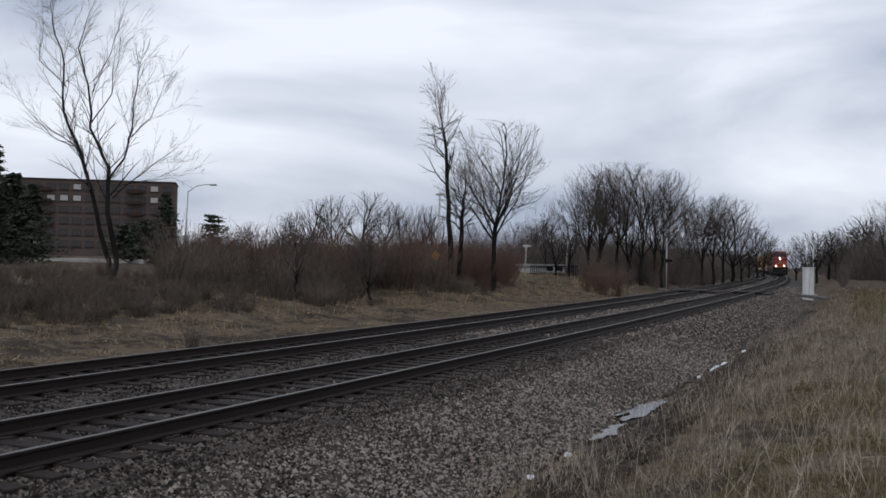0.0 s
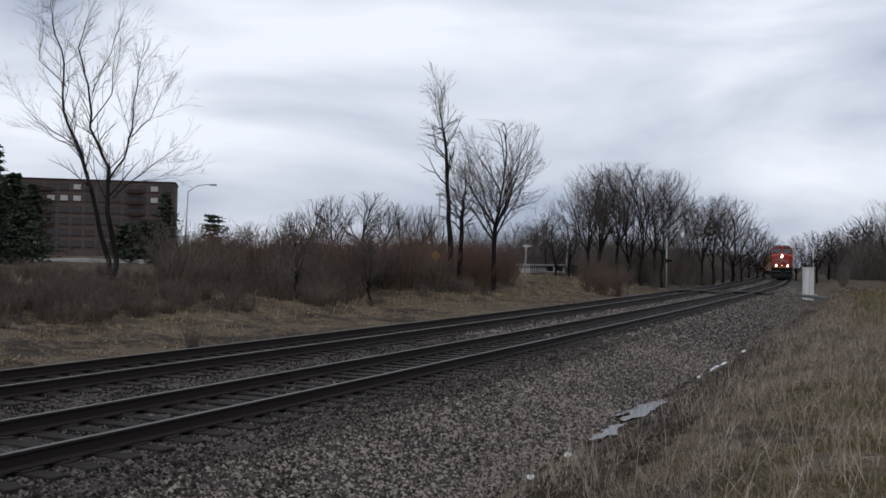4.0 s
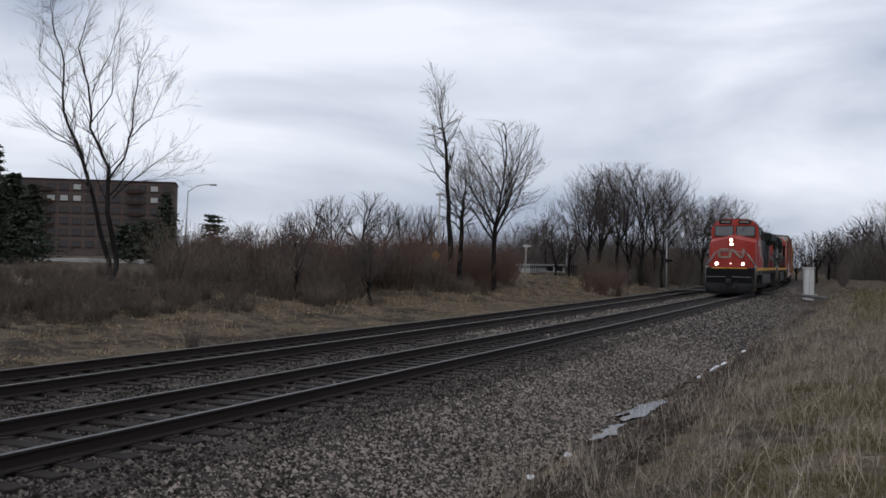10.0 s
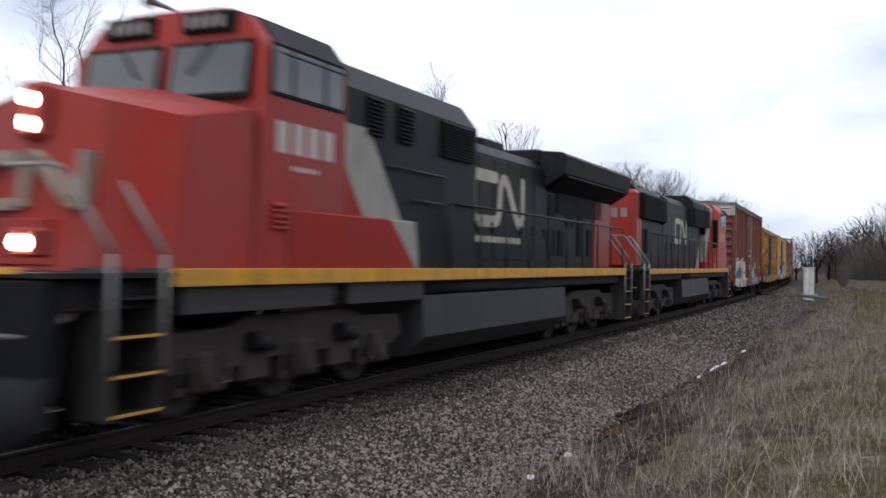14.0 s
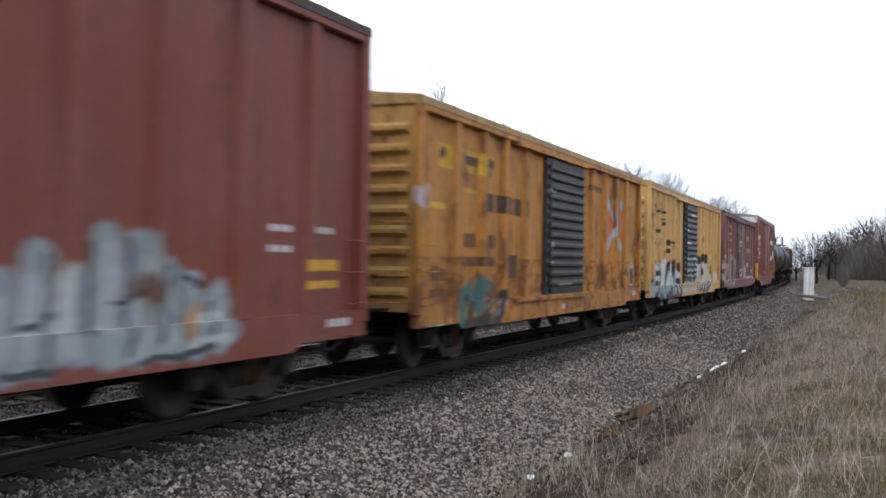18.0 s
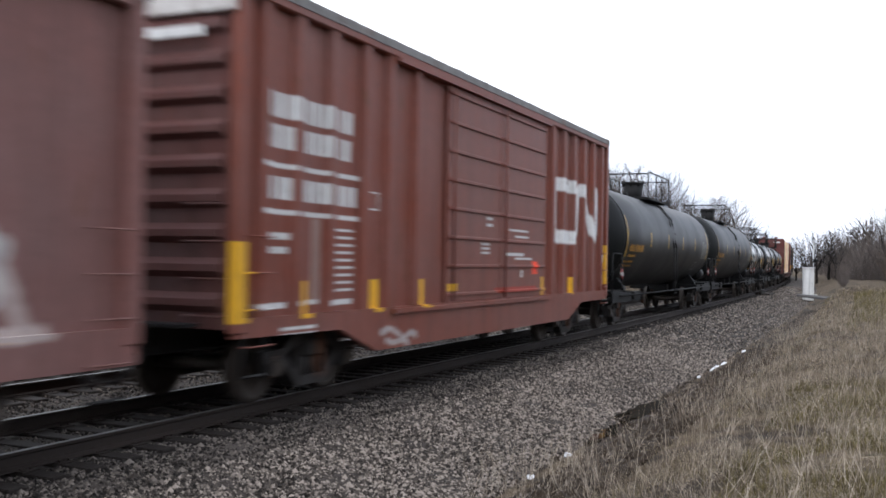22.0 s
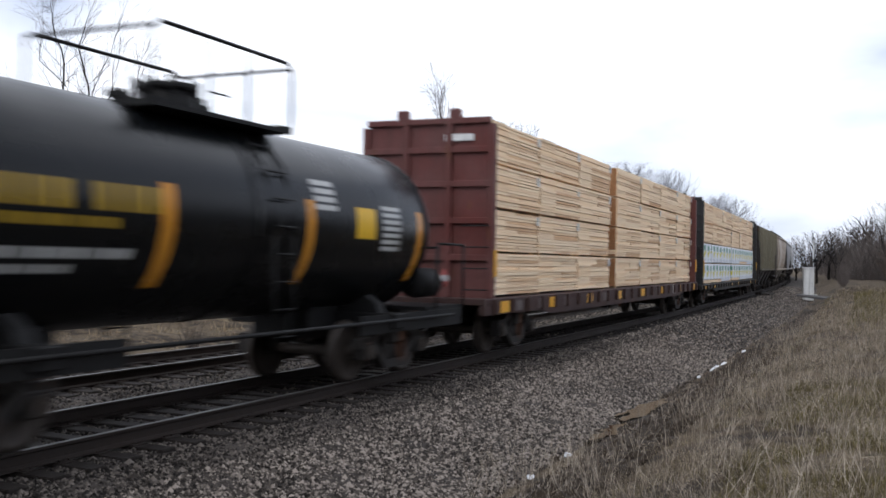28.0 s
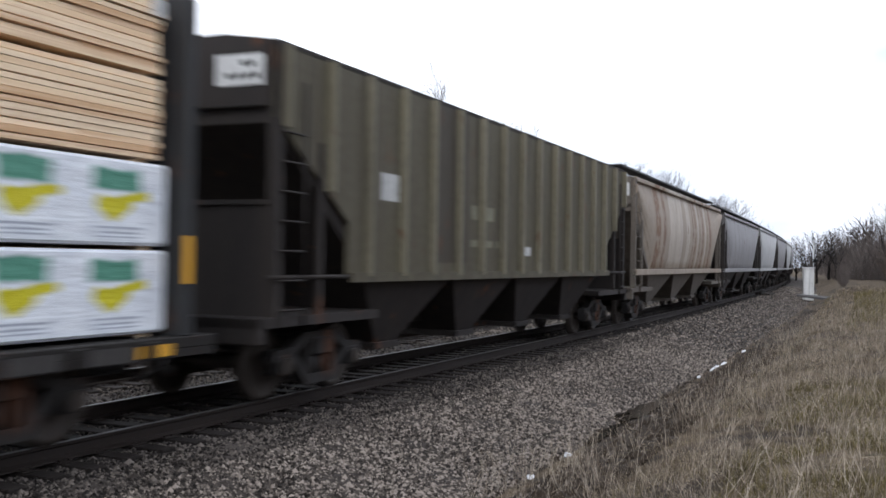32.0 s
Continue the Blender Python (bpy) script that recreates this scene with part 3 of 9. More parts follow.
def boxcar(label, q0, q1, top, body, door_mat, end_mat, posts, door, door_style, roof_mat, ribs=9, sill_drop=False, group="box cars"):
    qc, h = (q0 + q1) / 2, (q1 - q0) / 2
    c = car("boxcar", label, "box car", q0, q1, group)
    zb, w = 1.02, 1.40
    part("body", Mesh().box(-h + 0.06, h - 0.06, -w, w, zb, top - 0.12), body, c)
    m = Mesh()
    m.prism([(-1.53, top - 0.14), (-1.53, top - 0.02), (0, top + 0.12), (1.53, top - 0.02), (1.53, top - 0.14)], "x", -h, h)
    roof = part("roof", m, roof_mat, c, "low-pitched weathered steel roof")
    seam = Mesh().prism([(-1.53, top - 0.02), (-1.5, top + 0.008), (0, top + 0.15), (1.5, top + 0.008), (1.53, top - 0.02), (0, top + 0.12)], "x", -0.035, 0.035).data("roof_seam", roof_mat)
    for i in range(int(h * 2 / 1.2) + 1):
        piece("roof_seam", seam, roof, Matrix.Translation((-h + 0.1 + i * (2 * h - 0.2) / int(h * 2 / 1.2), 0, 0)))
    for s in (-1, 1):
        for x in posts:
            part("side_post", Mesh().prism([(x - 0.13, s * w), (x - 0.075, s * (w + 0.1)), (x + 0.075, s * (w + 0.1)), (x + 0.13, s * w)], "z", zb + 0.1, top - 0.13), body, c)
    for s in (-1, 1):
        y0, y1 = sorted((s * (w - 0.02), s * 1.5))
        sill = Mesh()
        if sill_drop:
            sill.prism([(-h + 0.05, zb + 0.12), (h - 0.05, zb + 0.12), (h - 0.05, zb - 0.1), (h - 2.35, zb - 0.12), (h - 3.4, zb - 0.48), (-h + 3.4, zb - 0.48), (-h + 2.35, zb - 0.12), (-h + 0.05, zb - 0.1)], "y", y0, y1)
        else:
            sill.prism([(-h + 0.05, zb + 0.12), (h - 0.05, zb + 0.12), (h - 0.05, zb - 0.24), (h - 1.7, zb - 0.24), (h - 1.85, zb - 0.34), (-h + 1.85, zb - 0.34), (-h + 1.7, zb - 0.24), (-h + 0.05, zb - 0.24)], "y", y0, y1)
        part("side_sill", sill, body, c)
        y0, y1 = sorted((s * (w - 0.02), s * 1.52))
        part("top_chord", Mesh().box(-h + 0.02, h - 0.02, y0, y1, top - 0.24, top - 0.06, 0.015), body, c)
        for x in (-h + 0.1, h - 0.1):
            part("corner_post", Mesh().box(x - 0.1, x + 0.1, y0, y1, zb - 0.05, top - 0.12, 0.02), body, c)
    # ends with pressed horizontal ribs
    for e in (-1, 1):
        x0, x1 = sorted((e * (h - 0.1), e * (h - 0.04)))
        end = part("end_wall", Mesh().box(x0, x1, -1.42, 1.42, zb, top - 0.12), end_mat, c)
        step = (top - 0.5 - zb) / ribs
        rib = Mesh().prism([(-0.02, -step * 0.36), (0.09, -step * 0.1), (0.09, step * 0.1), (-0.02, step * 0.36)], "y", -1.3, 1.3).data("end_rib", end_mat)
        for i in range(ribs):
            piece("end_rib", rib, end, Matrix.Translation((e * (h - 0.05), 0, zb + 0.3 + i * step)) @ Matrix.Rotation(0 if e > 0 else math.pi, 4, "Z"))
    # doors on both sides
    for s in (-1, 1):
        leaves = door if isinstance(door[0], tuple) else (door,)
        for d0, d1 in leaves:
            y0, y1 = sorted((s * 1.42, s * 1.475))
            dr = part("door", Mesh().box(d0, d1, y0, y1, zb + 0.12, top - 0.3, 0.01), door_mat, c, "sliding steel door")
            a, b = zb + 0.25, top - 0.42
            if door_style == "ribbed":
                n = 13
                k = (b - a) / n
                for i in range(n):
                    zr = a + (i + 0.5) * k
                    part("door_rib", Mesh().prism([(s * 1.473, zr - k * 0.38), (s * 1.528, zr - k * 0.12), (s * 1.528, zr + k * 0.12), (s * 1.473, zr + k * 0.38)], "x", d0 + 0.12, d1 - 0.12), door_mat, dr)
            else:
                n = 7 if door_style == "panel7" else 5
                y2, y3 = sorted((s * 1.47, s * 1.51))
                for i in range(n + 1):
                    z = a + (b - a) * i / n
                    part("door_rail", Mesh().box(d0 + 0.05, d1 - 0.05, y2, y3, z - 0.03, z + 0.03, 0.01), door_mat, dr)
                if door_style != "panel7":
                    part("door_stile", Mesh().box((d0 + d1) / 2 - 0.04, (d0 + d1) / 2 + 0.04, y2, y3, a, b, 0.01), door_mat, dr)
            y2, y3 = sorted((s * 1.475, s * 1.56))
            part("door_bar", Mesh().cyl((d0 + 0.18, s * 1.53, zb + 0.15), (d0 + 0.18, s * 1.53, top - 0.35), 0.022, 6), door_mat, dr)
        d0, d1 = leaves[0][0], leaves[-1][1]
        y0, y1 = sorted((s * 1.4, s * 1.56))
        part("door_track", Mesh().box(d0 - 2.0, d1 + 0.2, y0, y1, zb + 0.03, zb + 0.1), body, c)
        part("door_hood", Mesh().box(d0 - 2.0, d1 + 0.2, y0, y1, top - 0.3, top - 0.22), body, c)
        for x in (-h + 0.42, h - 0.42):
            grabs(c, x, s * 1.47, [zb - 0.2 + 0.42 * i for i in range(4)], 0.5, s * 0.09, body)
    for e in (-1, 1):
        for i in range(4):
            part("end_rung", Mesh().tube([(e * (h - 0.02), -0.85, zb + 0.15 + 0.42 * i), (e * (h + 0.09), -0.85, zb + 0.15 + 0.42 * i), (e * (h + 0.09), -1.33, zb + 0.15 + 0.42 * i), (e * (h - 0.02), -1.33, zb + 0.15 + 0.42 * i)], 0.012, 5), end_mat, c)
        part("crossover_platform", Mesh().box(*sorted((e * (h - 0.02), e * (h + 0.3))), -1.0, 1.0, zb + 0.02, zb + 0.06), BLACK, c)
    part("stirrup", Mesh().tube([(-h + 0.2, -1.46, zb), (-h + 0.2, -1.46, zb - 0.55), (-h + 0.65, -1.46, zb - 0.55), (-h + 0.65, -1.46, zb)], 0.02, 5), BLACK, c)
    part("stirrup", Mesh().tube([(h - 0.2, -1.46, zb), (h - 0.2, -1.46, zb - 0.55), (h - 0.65, -1.46, zb - 0.55), (h - 0.65, -1.46, zb)], 0.02, 5), BLACK, c)
    underframe(c, h, qc, zb)
    return c


def underframe(c, h, qc, zb, inset=2.3, brake=True):
    part("centre_sill", Mesh().box(-h + 0.1, h - 0.1, -0.3, 0.3, zb - 0.35, zb + 0.02, 0.02), BLACK, c)
    if brake:
        part("brake_cylinder", Mesh().cyl((-0.6, -0.75, zb - 0.32), (0.1, -0.75, zb - 0.32), 0.16, 12).tube([(0.1, -0.75, zb - 0.32), (1.4, -0.6, zb - 0.3)], 0.03), BLACK, c)
        part("air_tank", Mesh().cyl((1.2, 0.7, zb - 0.3), (2.1, 0.7, zb - 0.3), 0.2, 12), BLACK, c)
        part("brake_pipe", Mesh().tube([(-h + 0.3, -0.5, zb - 0.3), (-0.6, -0.6, zb - 0.4), (h - 0.3, -0.5, zb - 0.3)], 0.022, 5), BLACK, c)
    for x in (-h + inset, h - inset):
        bogie(c, x, qc)
    coupler(c, -h, -1)
    coupler(c, h, 1)


def even(a, b, n):
    return [a + (b - a) * i / (n - 1) for i in range(n)]


WH = (0.6, 0.6, 0.58)
ROOF_GREY = paint("roof_grey", (0.2, 0.19, 0.18), 0.6, 0.3, 0.5, rust=0.5)
ROOF_TAN = paint("roof_weathered", (0.4, 0.25, 0.085), 0.6, 0.1, 0.4, rust=0.4)
ROOF_DARK = paint("roof_dark", (0.07, 0.035, 0.03), 0.6, 0.1, 0.5, rust=0.3)


def end_marks(c, x, rows, mat):
    """Small lettering bars across the leading end: (y, z, half width, half height)."""
    for y, z, hw, hh in rows:
        part("lettering_bar", Mesh().box(x - 0.115, x - 0.1, y - hw, y + hw, z - hh, z + hh), mat, c)


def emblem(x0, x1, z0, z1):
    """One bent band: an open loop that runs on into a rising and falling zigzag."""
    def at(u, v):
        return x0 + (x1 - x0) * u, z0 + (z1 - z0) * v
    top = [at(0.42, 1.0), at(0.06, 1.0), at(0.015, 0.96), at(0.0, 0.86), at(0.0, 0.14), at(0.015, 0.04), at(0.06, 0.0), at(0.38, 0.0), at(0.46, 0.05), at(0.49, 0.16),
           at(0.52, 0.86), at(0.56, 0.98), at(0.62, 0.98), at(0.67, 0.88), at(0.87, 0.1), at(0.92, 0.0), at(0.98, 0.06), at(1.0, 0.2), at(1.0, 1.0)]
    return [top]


def boxcars():
    # tall brown-red car
    h = 7.95
    pale, orange, blue, ink = (0.7, 0.71, 0.66), (0.62, 0.34, 0.19), (0.06, 0.15, 0.3), (0.2, 0.23, 0.24)
    tag = [(pale, [[(-7.3, 0.9), (-7.1, 1.65), (-6.3, 1.9)], [(-6.4, 0.9), (-6.1, 2.0)], [(-5.7, 0.9), (-5.4, 1.75)], [(-4.6, 0.95), (-4.5, 2.1)], [(-3.6, 0.95), (-3.45, 2.15)], [(-2.9, 0.95), (-2.4, 1.3)], [(-7.2, 1.0), (-2.5, 0.95)], [(-6.9, 1.45), (-3.2, 1.5)], [(-6.6, 1.75), (-3.0, 1.75)], [(-7.3, 1.2), (-2.3, 1.15)]], 0.34, 0.4, 1.0),
           (orange, [[(-5.6, 0.95), (-5.4, 1.85), (-4.95, 1.75), (-4.8, 1.0), (-5.5, 1.0)], [(-5.5, 1.4), (-4.9, 1.35)], [(-4.0, 0.85), (-3.8, 2.0)]], 0.17, 0.25, 1.0),
           (blue, [[(-5.25, 1.15), (-5.15, 1.65)], [(-4.6, 1.35), (-4.4, 1.95)], [(-4.25, 1.1), (-4.12, 1.55)], [(-5.75, 0.78), (-5.0, 0.74)], [(-3.75, 0.95), (-3.3, 0.76)], [(-2.95, 0.8), (-2.55, 1.0)], [(-6.35, 1.25), (-6.28, 1.7)], [(-3.3, 1.4), (-3.2, 1.9)]], 0.1, 0.25, 1.0),
           ((0.7, 0.5, 0.42), [[(-6.15, 1.7), (-6.0, 2.1)], [(-4.1, 1.9), (-3.9, 2.15)]], 0.12, 0.3, 1.0),
           (ink, [[(-7.35, 1.8), (-6.7, 1.78)], [(-6.95, 1.3), (-6.5, 1.2)], [(-6.5, 2.12), (-5.9, 2.15)], [(-4.9, 2.1), (-4.5, 2.3)], [(-3.8, 2.25), (-3.2, 2.2), (-3.0, 1.7)], [(-7.0, 1.0), (-6.5, 0.85)], [(-6.0, 1.2), (-5.75, 1.7)], [(-2.95, 1.5), (-2.2, 1.25), (-2.1, 0.9)]], 0.03, 0.4, 1.0),
           ((0.62, 0.32, 0.03), [[(-7.2, 1.2), (-6.55, 1.2)], [(-4.5, 1.17), (-4.1, 1.17)]], 0.07, 0.0, 1.0)]
    gy, dk = (0.28, 0.33, 0.35), (0.06, 0.075, 0.08)
    tag += [(gy, [[(1.75 + 0.42 * k, 0.95), (1.8 + 0.42 * k, z)] for k, z in enumerate((1.55, 1.75, 1.5, 1.95, 1.9, 1.7, 1.5, 1.35))] + [[(1.7, 1.0), (4.8, 1.0)]], 0.2, 0.3, 1.0),
            ((0.45, 0.48, 0.47), [[(2.1, 1.0), (2.15, 1.6)], [(3.0, 1.1), (3.1, 1.9)], [(3.9, 0.95), (3.9, 1.5)], [(4.4, 1.15), (4.75, 1.2)], [(2.5, 0.9), (2.55, 1.7)], [(3.5, 0.9), (3.55, 1.8)], [(1.75, 1.0), (1.8, 1.4)], [(4.2, 0.9), (4.8, 0.9)]], 0.06, 0.3, 1.0),
            (dk, [[(2.25, 0.85), (2.3, 1.8)], [(2.75, 1.1), (2.85, 1.95)], [(3.3, 0.9), (3.35, 2.0)], [(3.75, 1.0), (3.8, 1.75)], [(1.7, 0.85), (2.3, 0.8)], [(3.4, 0.8), (4.6, 0.85)], [(2.05, 1.2), (2.4, 1.25)], [(3.1, 1.4), (3.6, 1.45)], [(4.05, 1.0), (4.1, 1.6), (4.5, 1.55)], [(4.6, 1.0), (4.65, 1.35)]], 0.035, 0.3, 1.0),
            ((0.42, 0.24, 0.12), [[(4.2, 1.05), (4.35, 1.3)]], 0.1, 0.2, 1.0)]
    marks = words([(-7.28, -6.46, 4)], 2.5, 0.22) + words([(-7.38, -6.4, 5)], 2.05, 0.2) + words([(-2.35, -2.0, 3)], 2.75, 0.14) + [(0.0, 2.42, 0.85, 0.05), (-0.1, 1.75, 0.12, 0.15), (0.1, 2.72, 0.2, 0.09), (0.6, 2.7, 0.35, 0.03)]
    marks += words([(-1.4, -1.05, 3)], 2.75, 0.12) + words([(0.0, 0.5, 3)], 2.25, 0.1) + words([(5.7, 6.2, 3), (6.6, 7.2, 3)], 2.2, 0.08) + words([(5.7, 6.2, 3)], 1.95, 0.08) + words([(6.9, 7.5, 4)], 1.0, 0.1) + words([(-7.75, -7.45, 3)], 1.08, 0.16)
    body = paint("boxcar_brown_red", (0.21, 0.053, 0.028), 0.6, 0, 0.35, (0.05, 0.03, 0.025), 0.2, [((0.1, 0.11, 0.1), [(-6.86, 2.88, 0.42, 0.2)], 0.1), (WH, marks, 0.15), ((0.7, 0.36, 0.04), [(-6.85, 1.2, 0.46, 0.07), (-4.1, 1.15, 0.4, 0.06), (-1.2, 1.4, 0.2, 0.08), (6.9, 1.75, 0.42, 0.07), (6.9, 1.5, 0.42, 0.05), (1.1, 1.45, 0.18, 0.05)], 0.1)], tags=tag)
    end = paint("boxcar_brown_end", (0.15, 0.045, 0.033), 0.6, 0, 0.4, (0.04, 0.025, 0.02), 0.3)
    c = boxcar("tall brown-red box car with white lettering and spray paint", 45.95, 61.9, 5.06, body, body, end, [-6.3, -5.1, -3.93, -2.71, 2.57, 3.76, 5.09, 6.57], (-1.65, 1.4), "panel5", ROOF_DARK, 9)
    cap = part("end_cap", Mesh().box(-h - 0.07, -h + 0.06, -1.46, 1.46, 4.42, 4.95, 0.01), paint("dirty_cream", (0.46, 0.43, 0.36), 0.6, 0, 0.4), c, "cream band across the end's top")
    part("number_panel", Mesh().box(-h - 0.085, -h - 0.07, -1.3, -0.72, 4.68, 4.86), WHITE, cap, "white panel with dark lettering bars")
    for k in range(5):
        part("lettering_bar", Mesh().box(-h - 0.09, -h - 0.084, -1.26 + 0.11 * k, -1.18 + 0.11 * k, 4.73, 4.81), BLACK, cap)
    part("roof_edge_plate", Mesh().box(-h - 0.08, -h + 0.5, -1.54, 1.54, 4.93, 5.1, 0.02), ROOF_GREY, c)
    end_marks(c, -h - 0.03, [(-0.25, 4.22, 0.4, 0.035), (-0.2, 3.85, 0.4, 0.022), (-0.25, 3.45, 0.28, 0.022), (-0.25, 3.05, 0.24, 0.018)], WHITE)
    part("end_panel", Mesh().box(-h - 0.15, -h - 0.05, -0.75, -0.05, 1.7, 2.15, 0.02), end, c)

    # two yellow cars with black doors
    dark, teal = (0.035, 0.03, 0.028), (0.035, 0.15, 0.14)
    marks = words([(-4.75, -2.2, 5)], 2.92, 0.34) + words([(-5.72, -5.14, 3), (-4.75, -4.2, 3)], 2.2, 0.24) + words([(-6.06, -4.2, 8)], 1.83, 0.17) + words([(-7.16, -6.5, 4)], 1.6, 0.2) + words([(-7.16, -6.5, 3)], 1.3, 0.14) + words([(2.2, 3.6, 6)], 3.72, 0.14)
    faded = words([(-6.92, -6.24, 1)], 3.58, 0.4) + words([(-5.96, -4.32, 4)], 3.58, 0.4) + [(-6.85, 2.74, 0.35, 0.05), (-5.4, 3.08, 0.3, 0.04), (6.9, 1.9, 0.3, 0.25), (6.6, 3.6, 0.4, 0.1)]
    yel = paint("boxcar_orange_yellow", (0.53, 0.215, 0.026), 0.6, 0, 0.6, (0.13, 0.06, 0.02), 0.7,
                [((0.68, 0.4, 0.05), faded, 0.35), (dark, marks, 0.45), (dark, [(-6.7, 3.62, 0.12, 0.08, 30), (-5.4, 3.6, 0.3, 0.08), (-4.5, 3.56, 0.12, 0.18, -30)], 0.4), ((0.72, 0.7, 0.64), [(-7.1, 0.73, 0.34, 0.07), (-4.0, 1.06, 0.25, 0.05), (0.1, 0.85, 0.2, 0.05), (7.0, 1.0, 0.25, 0.07), (7.05, 1.55, 0.28, 0.34)], 0.2), (dark, [(-3.26, 1.74, 0.33, 0.23), (7.05, 1.48, 0.2, 0.22)], 0.1), ((0.15, 0.062, 0.02), [(0.0, 1.5, 7.8, 0.4, 0)], 0.8), ((0.2, 0.08, 0.025), [(0.0, 1.0, 7.8, 0.3, 0)], 0.85)],
                tags=[((0.4, 0.48, 0.5), [[(4.15, 3.5), (4.95, 2.98), (5.75, 3.5)], [(4.15, 2.25), (4.95, 2.78), (5.75, 2.25)]], 0.12, 0.0, 1.0), ((0.62, 0.13, 0.03), [[(4.12, 3.22), (4.72, 2.88), (4.12, 2.53)], [(5.8, 3.22), (5.18, 2.88), (5.8, 2.53)]], 0.13, 0.0, 1.0),
                      ((0.6, 0.52, 0.55), [[(-7.75, 2.85), (-7.4, 2.7), (-7.3, 2.95)]], 0.14, 0.3, 0.7),
                      (teal, [[(-5.95, 0.7), (-5.95, 1.15), (-5.5, 1.32), (-5.35, 1.1)], [(-5.2, 1.0), (-5.0, 1.38), (-4.3, 1.3)]], 0.16, 0.3, 1.0), ((0.02, 0.03, 0.03), [[(-5.65, 0.72), (-5.55, 1.1)], [(-5.0, 0.75), (-4.6, 1.15)], [(-4.3, 0.72), (-3.9, 1.15)], [(-5.7, 0.72), (-4.2, 0.68)]], 0.15, 0.4, 1.0), ((0.16, 0.26, 0.26), [[(-4.9, 0.95), (-4.4, 1.15)], [(-4.5, 0.8), (-4.2, 0.95)]], 0.06, 0.3, 0.9)])
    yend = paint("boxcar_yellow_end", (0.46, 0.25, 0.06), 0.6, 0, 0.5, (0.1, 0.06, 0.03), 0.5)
    black_door = paint("boxcar_black_door", (0.028, 0.026, 0.027), 0.5, 0.1, 0.4, (0.14, 0.125, 0.11), 0.1, [((0.3, 0.29, 0.28), [(-1.0, 2.2, 0.14, 0.1), (-1.0, 1.9, 0.12, 0.08), (0.0, 1.35, 0.5, 0.03), (-0.9, 3.4, 0.3, 0.03)], 0.3)])
    boxcar("rust-stained orange-yellow box car with a black ribbed door", 63.5, 79.1, 4.42, yel, black_door, yend, [-6.19, -4.92, -3.81, -2.6, 2.5, 3.72, 4.92, 6.06], (-1.35, 1.62), "ribbed", ROOF_TAN, 9)

    sky_blue, bone, black = (0.2, 0.42, 0.55), (0.58, 0.6, 0.6), (0.028, 0.03, 0.034)
    word = [(-6.72, 3.76, 0.2, 0.11), (-5.83, 3.78, 0.22, 0.12), (-4.92, 3.8, 0.08, 0.15), (-4.02, 3.82, 0.08, 0.14), (-5.7, 3.57, 0.92, 0.045), (-5.8, 3.33, 0.35, 0.03), (-5.25, 3.19, 0.36, 0.06), (-6.46, 2.92, 0.3, 0.06), (-4.0, 3.33, 0.2, 0.12), (-3.05, 3.37, 0.22, 0.11), (-2.3, 3.35, 0.2, 0.1),
            (-6.8, 2.53, 0.28, 0.06), (-5.83, 2.59, 0.22, 0.12), (-4.7, 2.58, 0.22, 0.1), (-3.85, 2.6, 0.24, 0.05), (-4.7, 2.3, 0.2, 0.08), (3.67, 3.6, 0.2, 0.045), (3.67, 3.48, 0.2, 0.03), (5.5, 3.62, 0.24, 0.04), (5.5, 3.5, 0.24, 0.03), (1.75, 2.45, 0.2, 0.18), (6.2, 2.75, 0.14, 0.1), (6.2, 2.45, 0.16, 0.1)]
